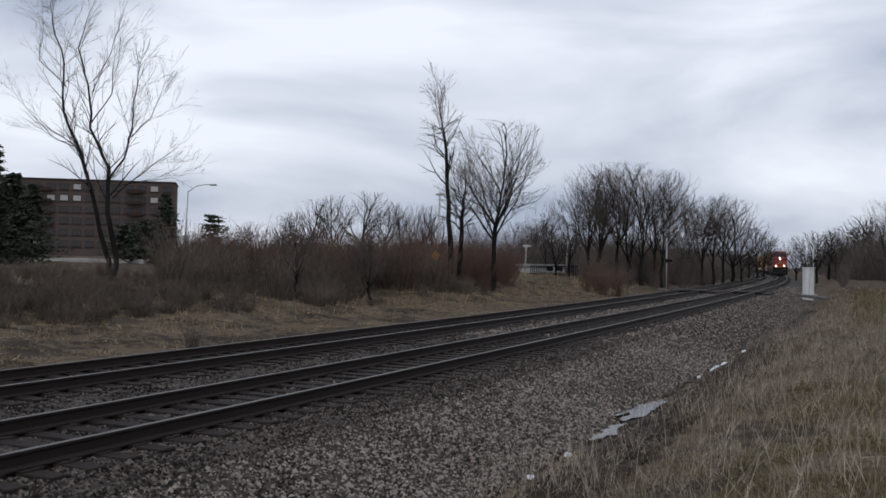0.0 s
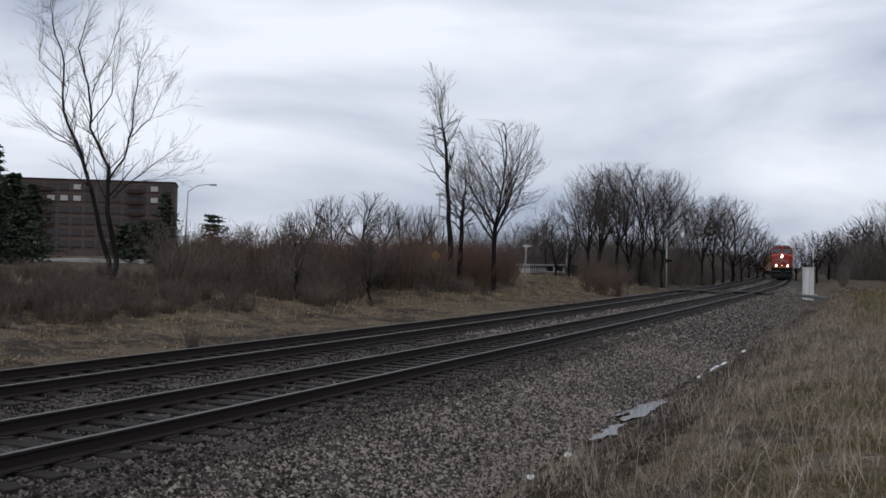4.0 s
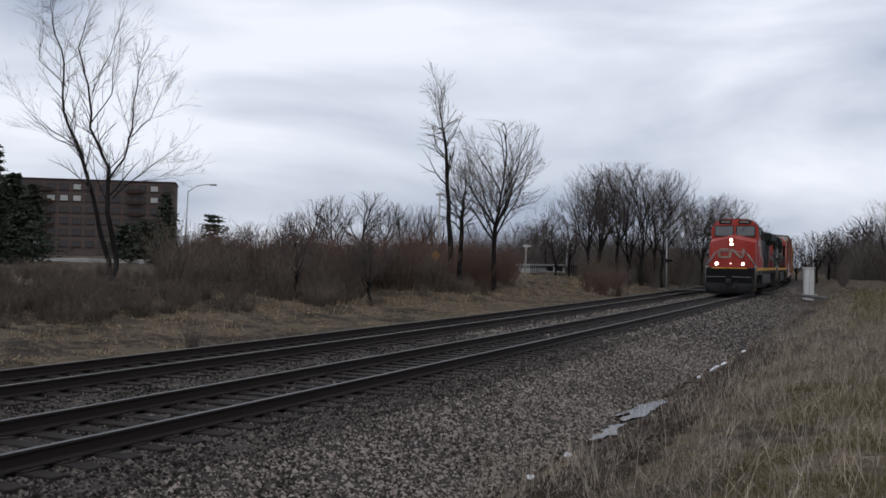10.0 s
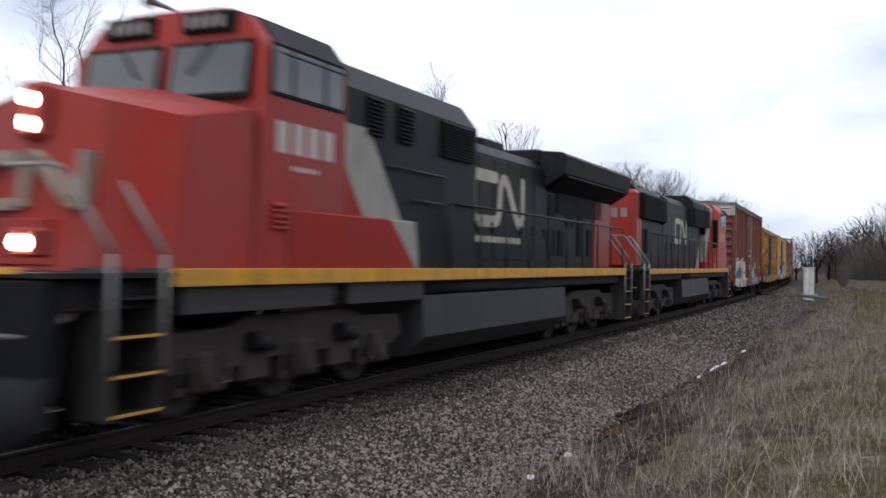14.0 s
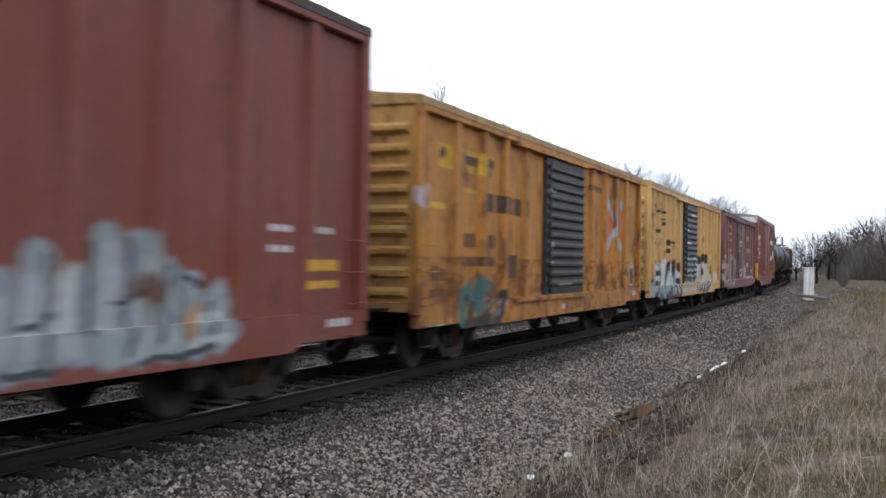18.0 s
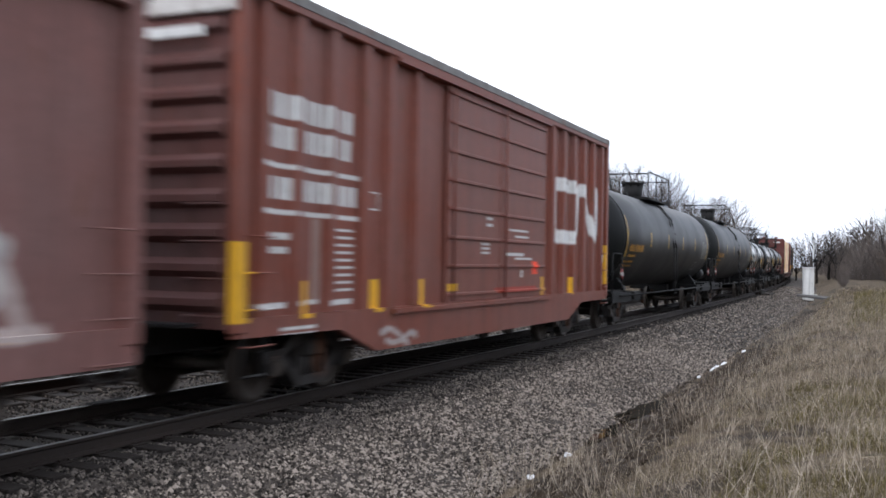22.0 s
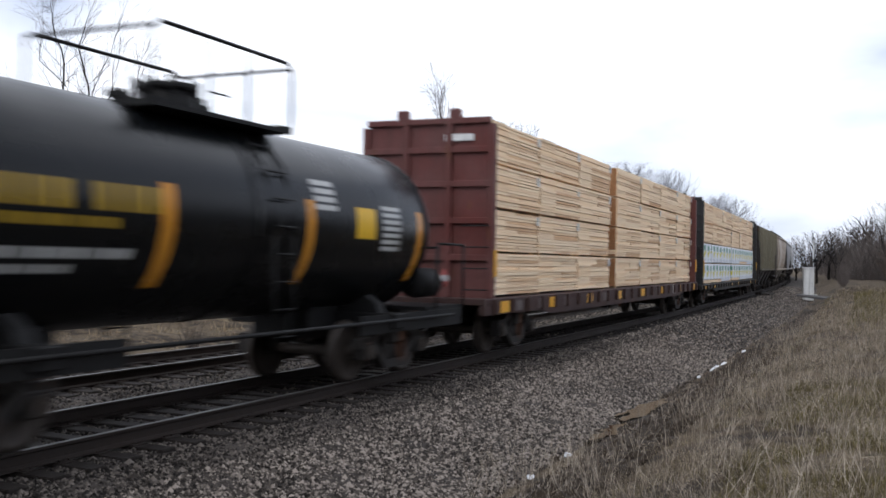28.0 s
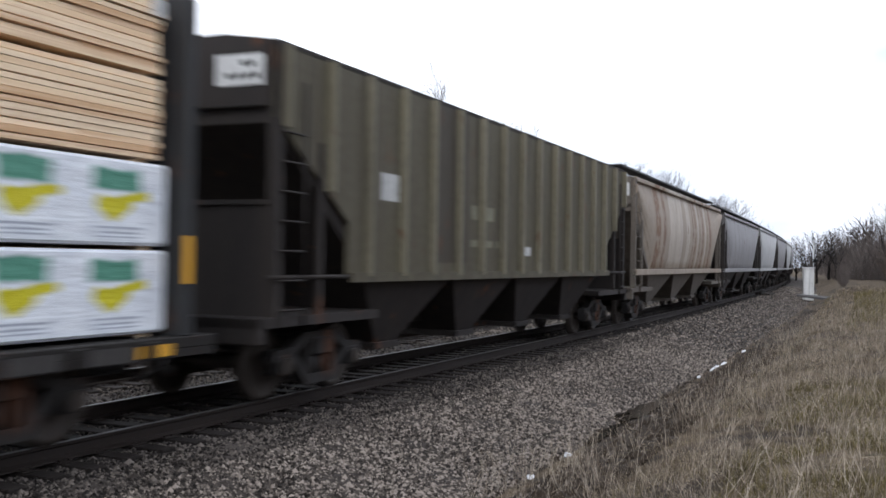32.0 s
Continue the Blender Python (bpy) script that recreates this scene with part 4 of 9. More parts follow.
    tag = [(black, [[(-7.4, 0.9), (-6.7, 1.7)], [(-6.3, 0.9), (-6.2, 1.8)], [(-5.5, 0.9), (-5.3, 1.85)], [(-4.5, 0.9), (-4.4, 1.75)], [(-3.7, 0.9), (-3.5, 1.8)], [(-2.8, 0.9), (-2.5, 1.7)], [(-7.3, 0.85), (-2.2, 0.85)], [(-6.6, 1.4), (-2.4, 1.35)]], 0.24, 0.4, 1.0),
           (bone, [[(-6.75, 1.0), (-6.6, 1.75), (-6.1, 1.8), (-6.0, 1.0)], [(-6.6, 1.35), (-6.05, 1.35)], [(-5.6, 0.85), (-5.45, 1.95), (-5.0, 1.85), (-4.9, 0.9)], [(-4.6, 0.95), (-4.45, 1.7), (-4.1, 1.2), (-3.8, 1.85), (-3.7, 0.9)], [(-3.3, 0.9), (-3.2, 1.75), (-2.6, 1.5), (-3.2, 1.3), (-2.5, 0.85)], [(-2.25, 1.0), (-2.15, 1.7)]], 0.09, 0.35, 1.0),
           (sky_blue, [[(-7.55, 0.85), (-6.95, 1.5)], [(-7.2, 0.85), (-6.9, 1.2)], [(-6.35, 0.9), (-6.3, 1.2)], [(-4.35, 1.0), (-4.25, 1.5)], [(-5.3, 0.8), (-5.1, 1.15)], [(-3.55, 1.2), (-3.5, 1.5)]], 0.1, 0.3, 1.0),
           ((0.55, 0.3, 0.1), [[(-7.3, 0.95), (-7.0, 1.1)]], 0.07, 0.2, 1.0),
           ((0.22, 0.17, 0.1), [[(-7.85, 3.75), (-7.5, 3.85), (-7.8, 3.55), (-7.4, 3.5), (-7.75, 3.3), (-7.2, 3.4)], [(-7.6, 3.2), (-7.5, 2.95)], [(-7.3, 3.7), (-7.05, 3.5), (-7.3, 3.35)]], 0.04, 0.2, 0.8),
           (black, [[(1.65, 1.0), (1.9, 2.0), (3.0, 2.1), (4.3, 2.05), (4.5, 1.0)], [(2.2, 0.9), (4.3, 0.9)], [(2.3, 1.6), (4.2, 1.6)], [(4.8, 0.9), (5.5, 1.3)]], 0.17, 0.5, 1.0),
           ((0.52, 0.5, 0.43), [[(1.85, 0.95), (2.1, 1.75), (2.3, 1.0)], [(2.6, 0.9), (2.75, 1.8)], [(3.1, 0.9), (3.2, 1.85), (3.55, 1.8)], [(3.2, 1.4), (3.5, 1.35)], [(3.8, 0.9), (3.95, 1.8), (4.2, 1.0)], [(4.7, 1.0), (4.9, 1.4), (5.3, 0.95)]], 0.1, 0.35, 1.0),
           ((0.3, 0.1, 0.03), [[(2.3, 2.45), (3.0, 2.42)], [(3.3, 2.4), (3.7, 2.38)], [(4.0, 2.42), (4.6, 2.4)], [(5.1, 2.42), (5.5, 2.4)]], 0.035, 0.3, 0.8)]
    yel2 = paint("boxcar_clean_yellow", (0.61, 0.36, 0.115), 0.55, 0, 0.3, (0.14, 0.08, 0.03), 0.3,
                 [(dark, word, 0.2), ((0.6, 0.6, 0.58), [(4.6, 3.6, 0.36, 0.07, 42), (4.6, 3.6, 0.36, 0.07, -42)], 0), ((0.12, 0.14, 0.35), [(4.6, 3.6, 0.14, 0.06, -42)], 0), ((0.55, 0.5, 0.45), [(0.5, 0.93, 5.0, 0.1)], 0.3), (dark, [(5.34, 1.62, 0.29, 0.18)], 0.05), ((0.6, 0.58, 0.5), [(6.9, 1.35, 0.25, 0.2), (6.2, 1.3, 0.25, 0.25)], 0.5)], tags=tag)
    d2 = paint("boxcar_black_door_tagged", (0.026, 0.026, 0.028), 0.5, 0.1, 0.3, (0.13, 0.12, 0.11), 0.05, [(WH, [(-0.7, 2.65, 0.45, 0.04), (0.3, 3.75, 0.5, 0.035), (-0.9, 3.15, 0.35, 0.04)], 0.3)],
               tags=[((0.5, 0.53, 0.53), [[(-1.3, 1.2), (-1.2, 2.1), (-0.7, 2.15), (-0.7, 1.3)], [(-1.2, 1.6), (-0.8, 1.55)], [(-0.3, 2.15), (0.0, 1.3), (0.3, 2.1)], [(-0.1, 1.6), (0.5, 1.2)], [(0.7, 2.1), (1.2, 2.05), (0.9, 1.6), (1.3, 1.2)], [(-1.4, 1.15), (1.3, 1.12)]], 0.055, 0.3, 0.9), ((0.2, 0.42, 0.55), [[(1.15, 1.2), (1.3, 1.85)], [(1.5, 0.95), (1.5, 1.7)]], 0.16, 0.3, 1.0)])
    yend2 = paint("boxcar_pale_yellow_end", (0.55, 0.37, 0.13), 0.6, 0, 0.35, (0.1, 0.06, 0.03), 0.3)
    c = boxcar("yellow box car with a black door and blue-black spray paint", 80.35, 96.5, 4.44, yel2, d2, yend2, [-7.25, -6.34, -5.41, -4.47, -3.54, -2.56, 2.24, 3.19, 4.06, 5.14, 5.98, 6.92], (-1.5, 1.4), "ribbed", ROOF_TAN, 7)
    end_marks(c, -8.02, [(-0.1, 4.1, 0.6, 0.05)], BLACK)

    # dull maroon car
    ylw = (0.42, 0.28, 0.13)
    shield = [[(-5.82, 3.83), (-5.55, 3.9), (-5.12, 3.78), (-4.7, 3.9), (-4.41, 3.82), (-4.48, 3.6), (-4.34, 3.26), (-4.45, 2.95), (-4.7, 2.7), (-5.06, 2.55), (-5.5, 2.7), (-5.78, 2.95), (-5.88, 3.2), (-5.75, 3.6), (-5.82, 3.83)]]
    marks = words([(-7.4, -6.73, 4)], 2.25, 0.22) + words([(-7.35, -6.5, 4), (-6.2, -5.3, 4)], 1.85, 0.17) + words([(-3.2, -2.9, 2)], 2.66, 0.16) + [(-2.4, 2.38, 0.14, 0.12)] + [(-6.88, 4.05 - 0.06 * k, 0.4, 0.015) for k in range(4)]
    gold = words([(2.73, 4.0, 4), (4.2, 5.8, 5)], 3.38, 0.32) + words([(2.89, 4.6, 5), (4.9, 5.4, 2)], 2.7, 0.27)
    chalk, haze = (0.48, 0.4, 0.37), (0.36, 0.25, 0.22)
    mar = paint("boxcar_dull_maroon", (0.2, 0.087, 0.074), 0.65, 0, 0.4, (0.06, 0.035, 0.03), 0.25,
                [(ylw, gold, 0.4), (ylw, [(-5.12, 3.42, 0.42, 0.07), (-5.12, 3.1, 0.42, 0.06)], 0.6), (WH, marks, 0.3), ((0.75, 0.34, 0.03), [(x, 1.13, 0.24, 0.04) for x in (-8.0, -6.9, -5.6, -3.4, -2.6, 3.5, 6.3)], 0.1), ((0.4, 0.2, 0.06), [(-3.38, 1.62, 0.31, 0.22)], 0.1)],
                tags=[(ylw, shield, 0.075, 0.0, 0.6), (haze, [[(-6.1, 0.95), (-5.8, 1.9), (-5.3, 2.3), (-5.1, 2.2), (-5.1, 0.95)], [(-7.5, 1.0), (-7.15, 1.7), (-7.6, 2.1), (-8.0, 1.9)], [(-4.6, 0.95), (-4.6, 1.9)], [(-3.9, 1.0), (-3.05, 1.1), (-2.95, 2.1), (-4.1, 2.2)], [(-6.6, 1.0), (-6.3, 1.8), (-6.0, 1.7)], [(-7.0, 1.45), (-6.4, 1.4)], [(-5.0, 1.3), (-4.6, 1.3)]], 0.13, 0.3, 1.0),
                      (chalk, [[(-4.9, 2.2), (-4.6, 1.85), (-4.3, 2.2)], [(-6.95, 1.85), (-6.2, 1.8), (-5.5, 1.9)], [(-4.0, 0.95), (-3.4, 1.0)], [(2.0, 2.1), (2.2, 1.3), (2.6, 2.1)], [(2.9, 1.3), (3.1, 2.1), (3.4, 1.9), (3.1, 1.6)], [(3.8, 1.2), (4.0, 2.0), (4.4, 1.3)], [(4.8, 1.2), (4.9, 2.0), (5.4, 1.9)], [(5.7, 1.25), (6.2, 2.0), (6.6, 1.2)], [(2.1, 1.2), (6.8, 1.15)]], 0.075, 0.3, 1.0),
                      ((0.48, 0.46, 0.44), [[(-7.95, 1.8), (-7.65, 1.62)], [(-7.95, 1.3), (-7.6, 1.2)], [(-6.6, 1.4), (-6.5, 1.1)], [(-3.3, 2.05), (-3.05, 2.0)], [(6.2, 1.5), (6.3, 1.9)], [(-7.2, 1.4), (-7.1, 1.1)], [(-6.1, 1.6), (-5.95, 1.2)], [(-3.9, 1.2), (-3.7, 1.6)]], 0.12, 0.3, 1.0)])
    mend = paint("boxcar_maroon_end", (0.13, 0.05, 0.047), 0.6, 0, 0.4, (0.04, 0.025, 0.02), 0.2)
    mdoor = paint("boxcar_maroon_door", (0.15, 0.064, 0.056), 0.6, 0, 0.4, (0.04, 0.03, 0.025), 0.35, [(WH, words([(-1.2, -0.3, 4), (0.1, 0.4, 1)], 3.1, 0.12) + words([(-1.2, -0.3, 4)], 2.9, 0.1) + words([(-1.0, -0.7, 2)], 2.6, 0.12), 0.3)], tags=[((0.5, 0.5, 0.48), [[(-0.9, 1.5), (-0.4, 1.6), (0.0, 1.35), (0.6, 1.65)], [(-0.8, 1.3), (0.5, 1.35)]], 0.07, 0.4, 0.7)])
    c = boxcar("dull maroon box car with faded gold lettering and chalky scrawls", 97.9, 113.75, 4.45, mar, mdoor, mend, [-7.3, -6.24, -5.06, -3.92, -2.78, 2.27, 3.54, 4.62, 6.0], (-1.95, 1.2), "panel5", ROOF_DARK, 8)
    end_marks(c, -7.9, [(-0.75, 4.05, 0.5, 0.05)], WHITE)

    # tall red-brown car with a double door and a white emblem
    marks = words([(-7.51, -6.76, 3), (-6.6, -5.98, 3), (-5.84, -5.34, 2)], 3.68, 0.3) + words([(-7.51, -6.88, 3), (-6.6, -5.98, 3), (-5.84, -5.39, 2)], 3.3, 0.28) + words([(-7.51, -6.88, 2), (-6.76, -6.02, 4), (-5.93, -5.21, 4)], 2.68, 0.27)
    marks += [(x, z, 0.36, 0.03) for x in (-7.22, -6.4, -5.55) for z in (2.95, 2.39)] + [(-7.32, 1.26, 0.36, 0.035), (-6.5, 1.28, 0.3, 0.03), (-5.67, 1.26, 0.36, 0.035), (-6.8, 0.98, 0.4, 0.02), (-6.8, 0.9, 0.4, 0.02)]
    marks += [(-5.61, 2.22 - 0.1 * k, 0.32, 0.016) for k in range(9)] + [(-7.2, 2.1, 0.28, 0.04), (-7.2, 1.93, 0.26, 0.04), (7.75, 1.95, 0.12, 0.1)]
    frame_box = [[(-4.9, 2.79), (-4.57, 2.79), (-4.57, 2.55), (-4.9, 2.55), (-4.9, 2.79)]]
    ys = [(-8.02, 1.55, 0.17, 0.46, 0), (-6.61, 1.32, 0.13, 0.23), (-4.66, 1.32, 0.13, 0.23), (-3.09, 1.32, 0.12, 0.22), (5.0, 1.3, 0.06, 0.2), (7.95, 1.8, 0.08, 0.5, 0)]
    red = paint("boxcar_red_brown", (0.19, 0.047, 0.026), 0.5, 0, 0.3, (0.05, 0.03, 0.025), 0.15, [((0.3, 0.2, 0.17), [(-6.27, 1.82, 0.11, 0.52)], 0.3), (WH, marks, 0.15), ((0.78, 0.42, 0.03), ys, 0.1)],
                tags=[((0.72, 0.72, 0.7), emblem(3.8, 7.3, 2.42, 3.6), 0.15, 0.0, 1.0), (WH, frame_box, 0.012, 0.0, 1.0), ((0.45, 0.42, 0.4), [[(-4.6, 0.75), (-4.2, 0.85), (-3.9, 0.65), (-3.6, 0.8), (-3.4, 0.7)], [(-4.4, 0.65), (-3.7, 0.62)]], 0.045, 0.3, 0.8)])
    rdoor = paint("boxcar_red_brown_door", (0.185, 0.05, 0.03), 0.5, 0, 0.3, (0.05, 0.03, 0.025), 0.1, [(WH, [(-0.3, 2.62 - 0.12 * k, 0.14, 0.025) for k in range(2)] + [(-0.5, 2.15 - 0.08 * k, 0.2, 0.02) for k in range(3)] + [(1.3, 2.45, 0.55, 0.02), (1.5, 2.33, 0.4, 0.02), (1.1, 1.98, 0.5, 0.03), (1.6, 1.9, 0.5, 0.02), (1.5, 1.6, 0.06, 0.07)], 0.1), ((0.78, 0.42, 0.03), [(-2.0, 1.39, 0.2, 0.06, 0), (2.8, 1.33, 0.09, 0.2)], 0), ((0.9, 0.08, 0.03), [(2.3, 1.72, 0.17, 0.13, 0)], 0), ((0.34, 0.05, 0.03), [(1.2, 1.3, 1.2, 0.05)], 0.4)])
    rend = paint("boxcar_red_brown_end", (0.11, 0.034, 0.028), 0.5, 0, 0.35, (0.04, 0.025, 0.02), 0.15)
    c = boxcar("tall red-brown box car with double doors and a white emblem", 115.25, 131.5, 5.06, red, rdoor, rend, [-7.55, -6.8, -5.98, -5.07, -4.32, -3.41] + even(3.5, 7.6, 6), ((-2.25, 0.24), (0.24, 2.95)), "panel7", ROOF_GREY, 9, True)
    part("end_cap", Mesh().box(-8.19, -8.06, -1.46, 1.46, 4.6, 4.96, 0.01), paint("chipped_white", (0.6, 0.58, 0.55), 0.6, 0, 0.4, (0.12, 0.05, 0.04), 0.5), c, "chipped white band across the end's top")
    end_marks(c, -8.14, [(-0.6, 4.38, 0.5, 0.06), (0.5, 4.0, 0.25, 0.05), (0.3, 3.3, 0.3, 0.03)], WHITE)


# ---------------------------------------------------------------- tank cars
TANK_FRAME = paint("tank_underframe_black", (0.008, 0.0075, 0.0073), 0.65, 0.0, 0.3, (0.035, 0.028, 0.023))


def tankcar(label, q0, q1, r, zc, big, marks, ladder_x, plat, group="tank cars"):
    """q0..q1: the ends of the straight shell; plat: extent of the top walkway."""
    f0, f1 = q0 - 1.25, q1 + 1.25
    qc, h = (f0 + f1) / 2, (f1 - f0) / 2
    c = car("tank_car", label, "tank car", f0, f1, group)
    a, b = q0 - qc, q1 - qc
    prof = [(a - 0.62 * math.cos(i / 6 * math.pi / 2), max(0.01, r * math.sin(i / 6 * math.pi / 2))) for i in range(7)]
    prof += [(a + (b - a) * i / 6, r) for i in range(1, 6)]
    prof += [(b + 0.62 * math.sin(i / 6 * math.pi / 2), max(0.01, r * math.cos(i / 6 * math.pi / 2))) for i in range(7)]
    shell = paint("tank_black_paint" if big else "tank_gloss_black", (0.0062, 0.0072, 0.0071) if big else (0.003, 0.0036, 0.0042), 0.45 if big else 0.28, 0.0, 0.16, (0.03, 0.03, 0.027), 0.0, marks, fade=0.12)
    part("tank_shell", Mesh().lathe(prof, 40, "x", (0, 0, zc)), shell, c, "black cylindrical tank with rounded ends")
    for x in (a + 0.02, b - 0.02, *( [a + (b - a) * 0.5] if not big else [])):
        part("shell_band", Mesh().lathe([(x - 0.05, r - 0.01), (x - 0.05, r + 0.012), (x + 0.05, r + 0.012), (x + 0.05, r - 0.01)], 40, "x", (0, 0, zc)), shell, c)
    # stub sills, saddles and end decks
    zb = 1.06
    for e, x in ((-1, a), (1, b)):
        inner = x - e * 2.6
        part("stub_sill", Mesh().box(*sorted((e * h, inner)), -0.28, 0.28, zb - 0.32, zb, 0.02), TANK_FRAME, c)
        m = Mesh()
        m.prism([(-1.2, zb - 0.05), (1.2, zb - 0.05), (1.15, zb + 0.1), (0.95, zc - r * 0.78), (0.6, zc - r * 0.92), (-0.6, zc - r * 0.92), (-0.95, zc - r * 0.78), (-1.15, zb + 0.1)], "x", x - e * 1.35 - 0.12, x - e * 1.35 + 0.12)
        part("saddle", m, TANK_FRAME, c)
        part("end_deck", Mesh().box(*sorted((e * h, x - e * 0.2)), -1.4, 1.4, zb - 0.03, zb + 0.03), TANK_FRAME, c)
        part("deck_skirt", Mesh().box(*sorted((e * (h - 0.1), x - e * 2.4)), -1.42, -1.36, zb - 0.3, zb - 0.03), TANK_FRAME, c)
        for s in (-1, 1):
            part("bolster_arm", Mesh().box(x - e * 1.35 - 0.15, x - e * 1.35 + 0.15, *sorted((s * 0.3, s * 1.5)), zb - 0.25, zb - 0.02, 0.02), TANK_FRAME, c)
            m = Mesh().tube([(e * h - e * 0.05, s * 1.42, zb), (e * h - e * 0.05, s * 1.42, zb + 1.05), (x + e * 0.15, s * 1.42, zb + 1.05), (x + e * 0.1, s * 1.42, zb)], 0.022, 6)
            part("end_handrail", m, TANK_FRAME, c)
        part("end_handrail", Mesh().tube([(e * h, -0.9, zb), (e * h, -0.9, zb + 1.0), (e * h, 0.9, zb + 1.0), (e * h, 0.9, zb)], 0.022, 6), TANK_FRAME, c)
        part("hand_brake_wheel" if e < 0 else "end_ladder", (Mesh().lathe([(-0.02, 0.24), (-0.02, 0.28), (0.02, 0.28), (0.02, 0.24), (-0.02, 0.24)], 16, "x", (x + e * 0.62, 0.3, zc - 0.2))) if e < 0 else Mesh().tube([(x + 0.7, 0.6, zb), (x + 0.7, 0.6, zc)], 0.02), TANK_FRAME, c)
        for s in (-1,):
            part("placard", Mesh().prism([(x + e * 0.3, zb + 0.34), (x + e * 0.3 + 0.15, zb + 0.49), (x + e * 0.3, zb + 0.64), (x + e * 0.3 - 0.15, zb + 0.49)], "y", -1.49, -1.46), PLACARD, c, "small red and white striped placard")
        part("bolster", Mesh().box(*sorted((x + e * 0.1, x - e * 2.3)), -0.5, 0.5, zb - 0.25, zc - r * 0.88, 0.03), TANK_FRAME, c)
    part("brake_cylinder", Mesh().lathe([(b + 0.12, 0.01), (b + 0.14, 0.2), (b + 0.2, 0.25), (b + 0.82, 0.25), (b + 0.88, 0.2), (b + 0.9, 0.01)], 16, "x", (0, -0.95, zb + 0.4)), TANK_FRAME, c)
    # side running rail
    for s in (-1, 1):
        part("side_rail", Mesh().tube([(a - 0.6, s * 1.5, zb - 0.12), (b + 0.6, s * 1.5, zb - 0.12)], 0.028, 6), TANK_FRAME, c)
        for x in (ladder_x - 0.22, ladder_x + 0.22):
            part("ladder_rail", Mesh().tube([(x, s * (r + 0.04), zc - 0.2), (x, s * (r + 0.06), zb - 0.3)], 0.02, 6).tube([(x, s * (r + 0.04), zc - 0.2), (x, s * r * 0.9, zc + r * 0.52), (x, s * r * 0.62, zc + r * 0.84)], 0.018, 6), TANK_FRAME, c)
        for i in range(10):
            z = zb - 0.2 + i * 0.34
            y = s * (r + 0.06) if z < zc else s * (math.sqrt(max(0.05, r * r - (z - zc) ** 2)) + 0.06)
            part("ladder_rung", Mesh().cyl((ladder_x - 0.22, y, z), (ladder_x + 0.22, y, z), 0.014, 5), TANK_FRAME, c)
    # top platform with manway, valves and guard rails
    p0, p1 = plat
    zt = zc + r
    part("top_platform", Mesh().box(p0, p1, -0.95, -0.35, zt - 0.12, zt - 0.07).box(p0, p1, 0.35, 0.95, zt - 0.12, zt - 0.07).box(p0, p0 + 0.3, -0.95, 0.95, zt - 0.07, zt - 0.03).box(p1 - 0.3, p1, -0.95, 0.95, zt - 0.07, zt - 0.03), TANK_FRAME, c)
    mid = (p0 + p1) / 2
    up = 0.24 if big else 0.0
    man = part("manway", Mesh().cyl((mid, 0, zt - 0.1), (mid, 0, zt + 0.28 + up), 0.34, 18).cyl((mid, 0, zt + 0.28 + up), (mid, 0, zt + 0.36 + up), 0.37, 18), TANK_FRAME, c)
    if big:
        head_letters(c, a, r, zc)
    for i in range(8):
        t = i / 8 * 6.283
        part("bolt", Mesh().cyl((mid + 0.37 * math.cos(t), 0.37 * math.sin(t), zt + 0.2 + up), (mid + 0.37 * math.cos(t), 0.37 * math.sin(t), zt + 0.42 + up), 0.03, 5), TANK_FRAME, man)
    for dx, hh in ((-0.75, 0.2), (0.72, 0.3), (1.05, 0.16)):
        part("valve", Mesh().cyl((mid + dx, 0.1, zt - 0.1), (mid + dx, 0.1, zt + hh), 0.09, 10).box(mid + dx - 0.14, mid + dx + 0.14, 0.03, 0.17, zt + hh * 0.5, zt + hh * 0.5 + 0.07), TANK_FRAME, c)
    for s in (-1, 1):
        y = s * 0.93
        rail = Mesh().tube([(p0, y, zt + 0.72), (p0 + 0.12, y, zt + 0.8), (p1 - 0.12, y, zt + 0.8), (p1, y, zt + 0.72)], 0.024, 6)
        part("guard_rail", rail, TANK_FRAME, c)
        for x in (p0, p0 + (p1 - p0) * 0.36, p0 + (p1 - p0) * 0.64, p1):
            part("guard_post", Mesh().cyl((x, y, zt - 0.1), (x, y, zt + 0.74), 0.022, 6), TANK_FRAME, c)
    for x in (p0, p1):
        part("guard_rail", Mesh().tube([(x, -0.93, zt + 0.74), (x, 0.93, zt + 0.74)], 0.022, 6), TANK_FRAME, c)
    for x in (-h + 1.95, h - 1.95):
        bogie(c, x, qc)
    coupler(c, -h + 0.1, -1)
    coupler(c, h - 0.1, 1)
    return c


PLACARD = paint("faded_placard", (0.34, 0.06, 0.052), 0.6, 0, 0.3, paints=[((0.42, 0.4, 0.39), [(0.0, 1.55, 20.0, 0.05, 0)], 0)])


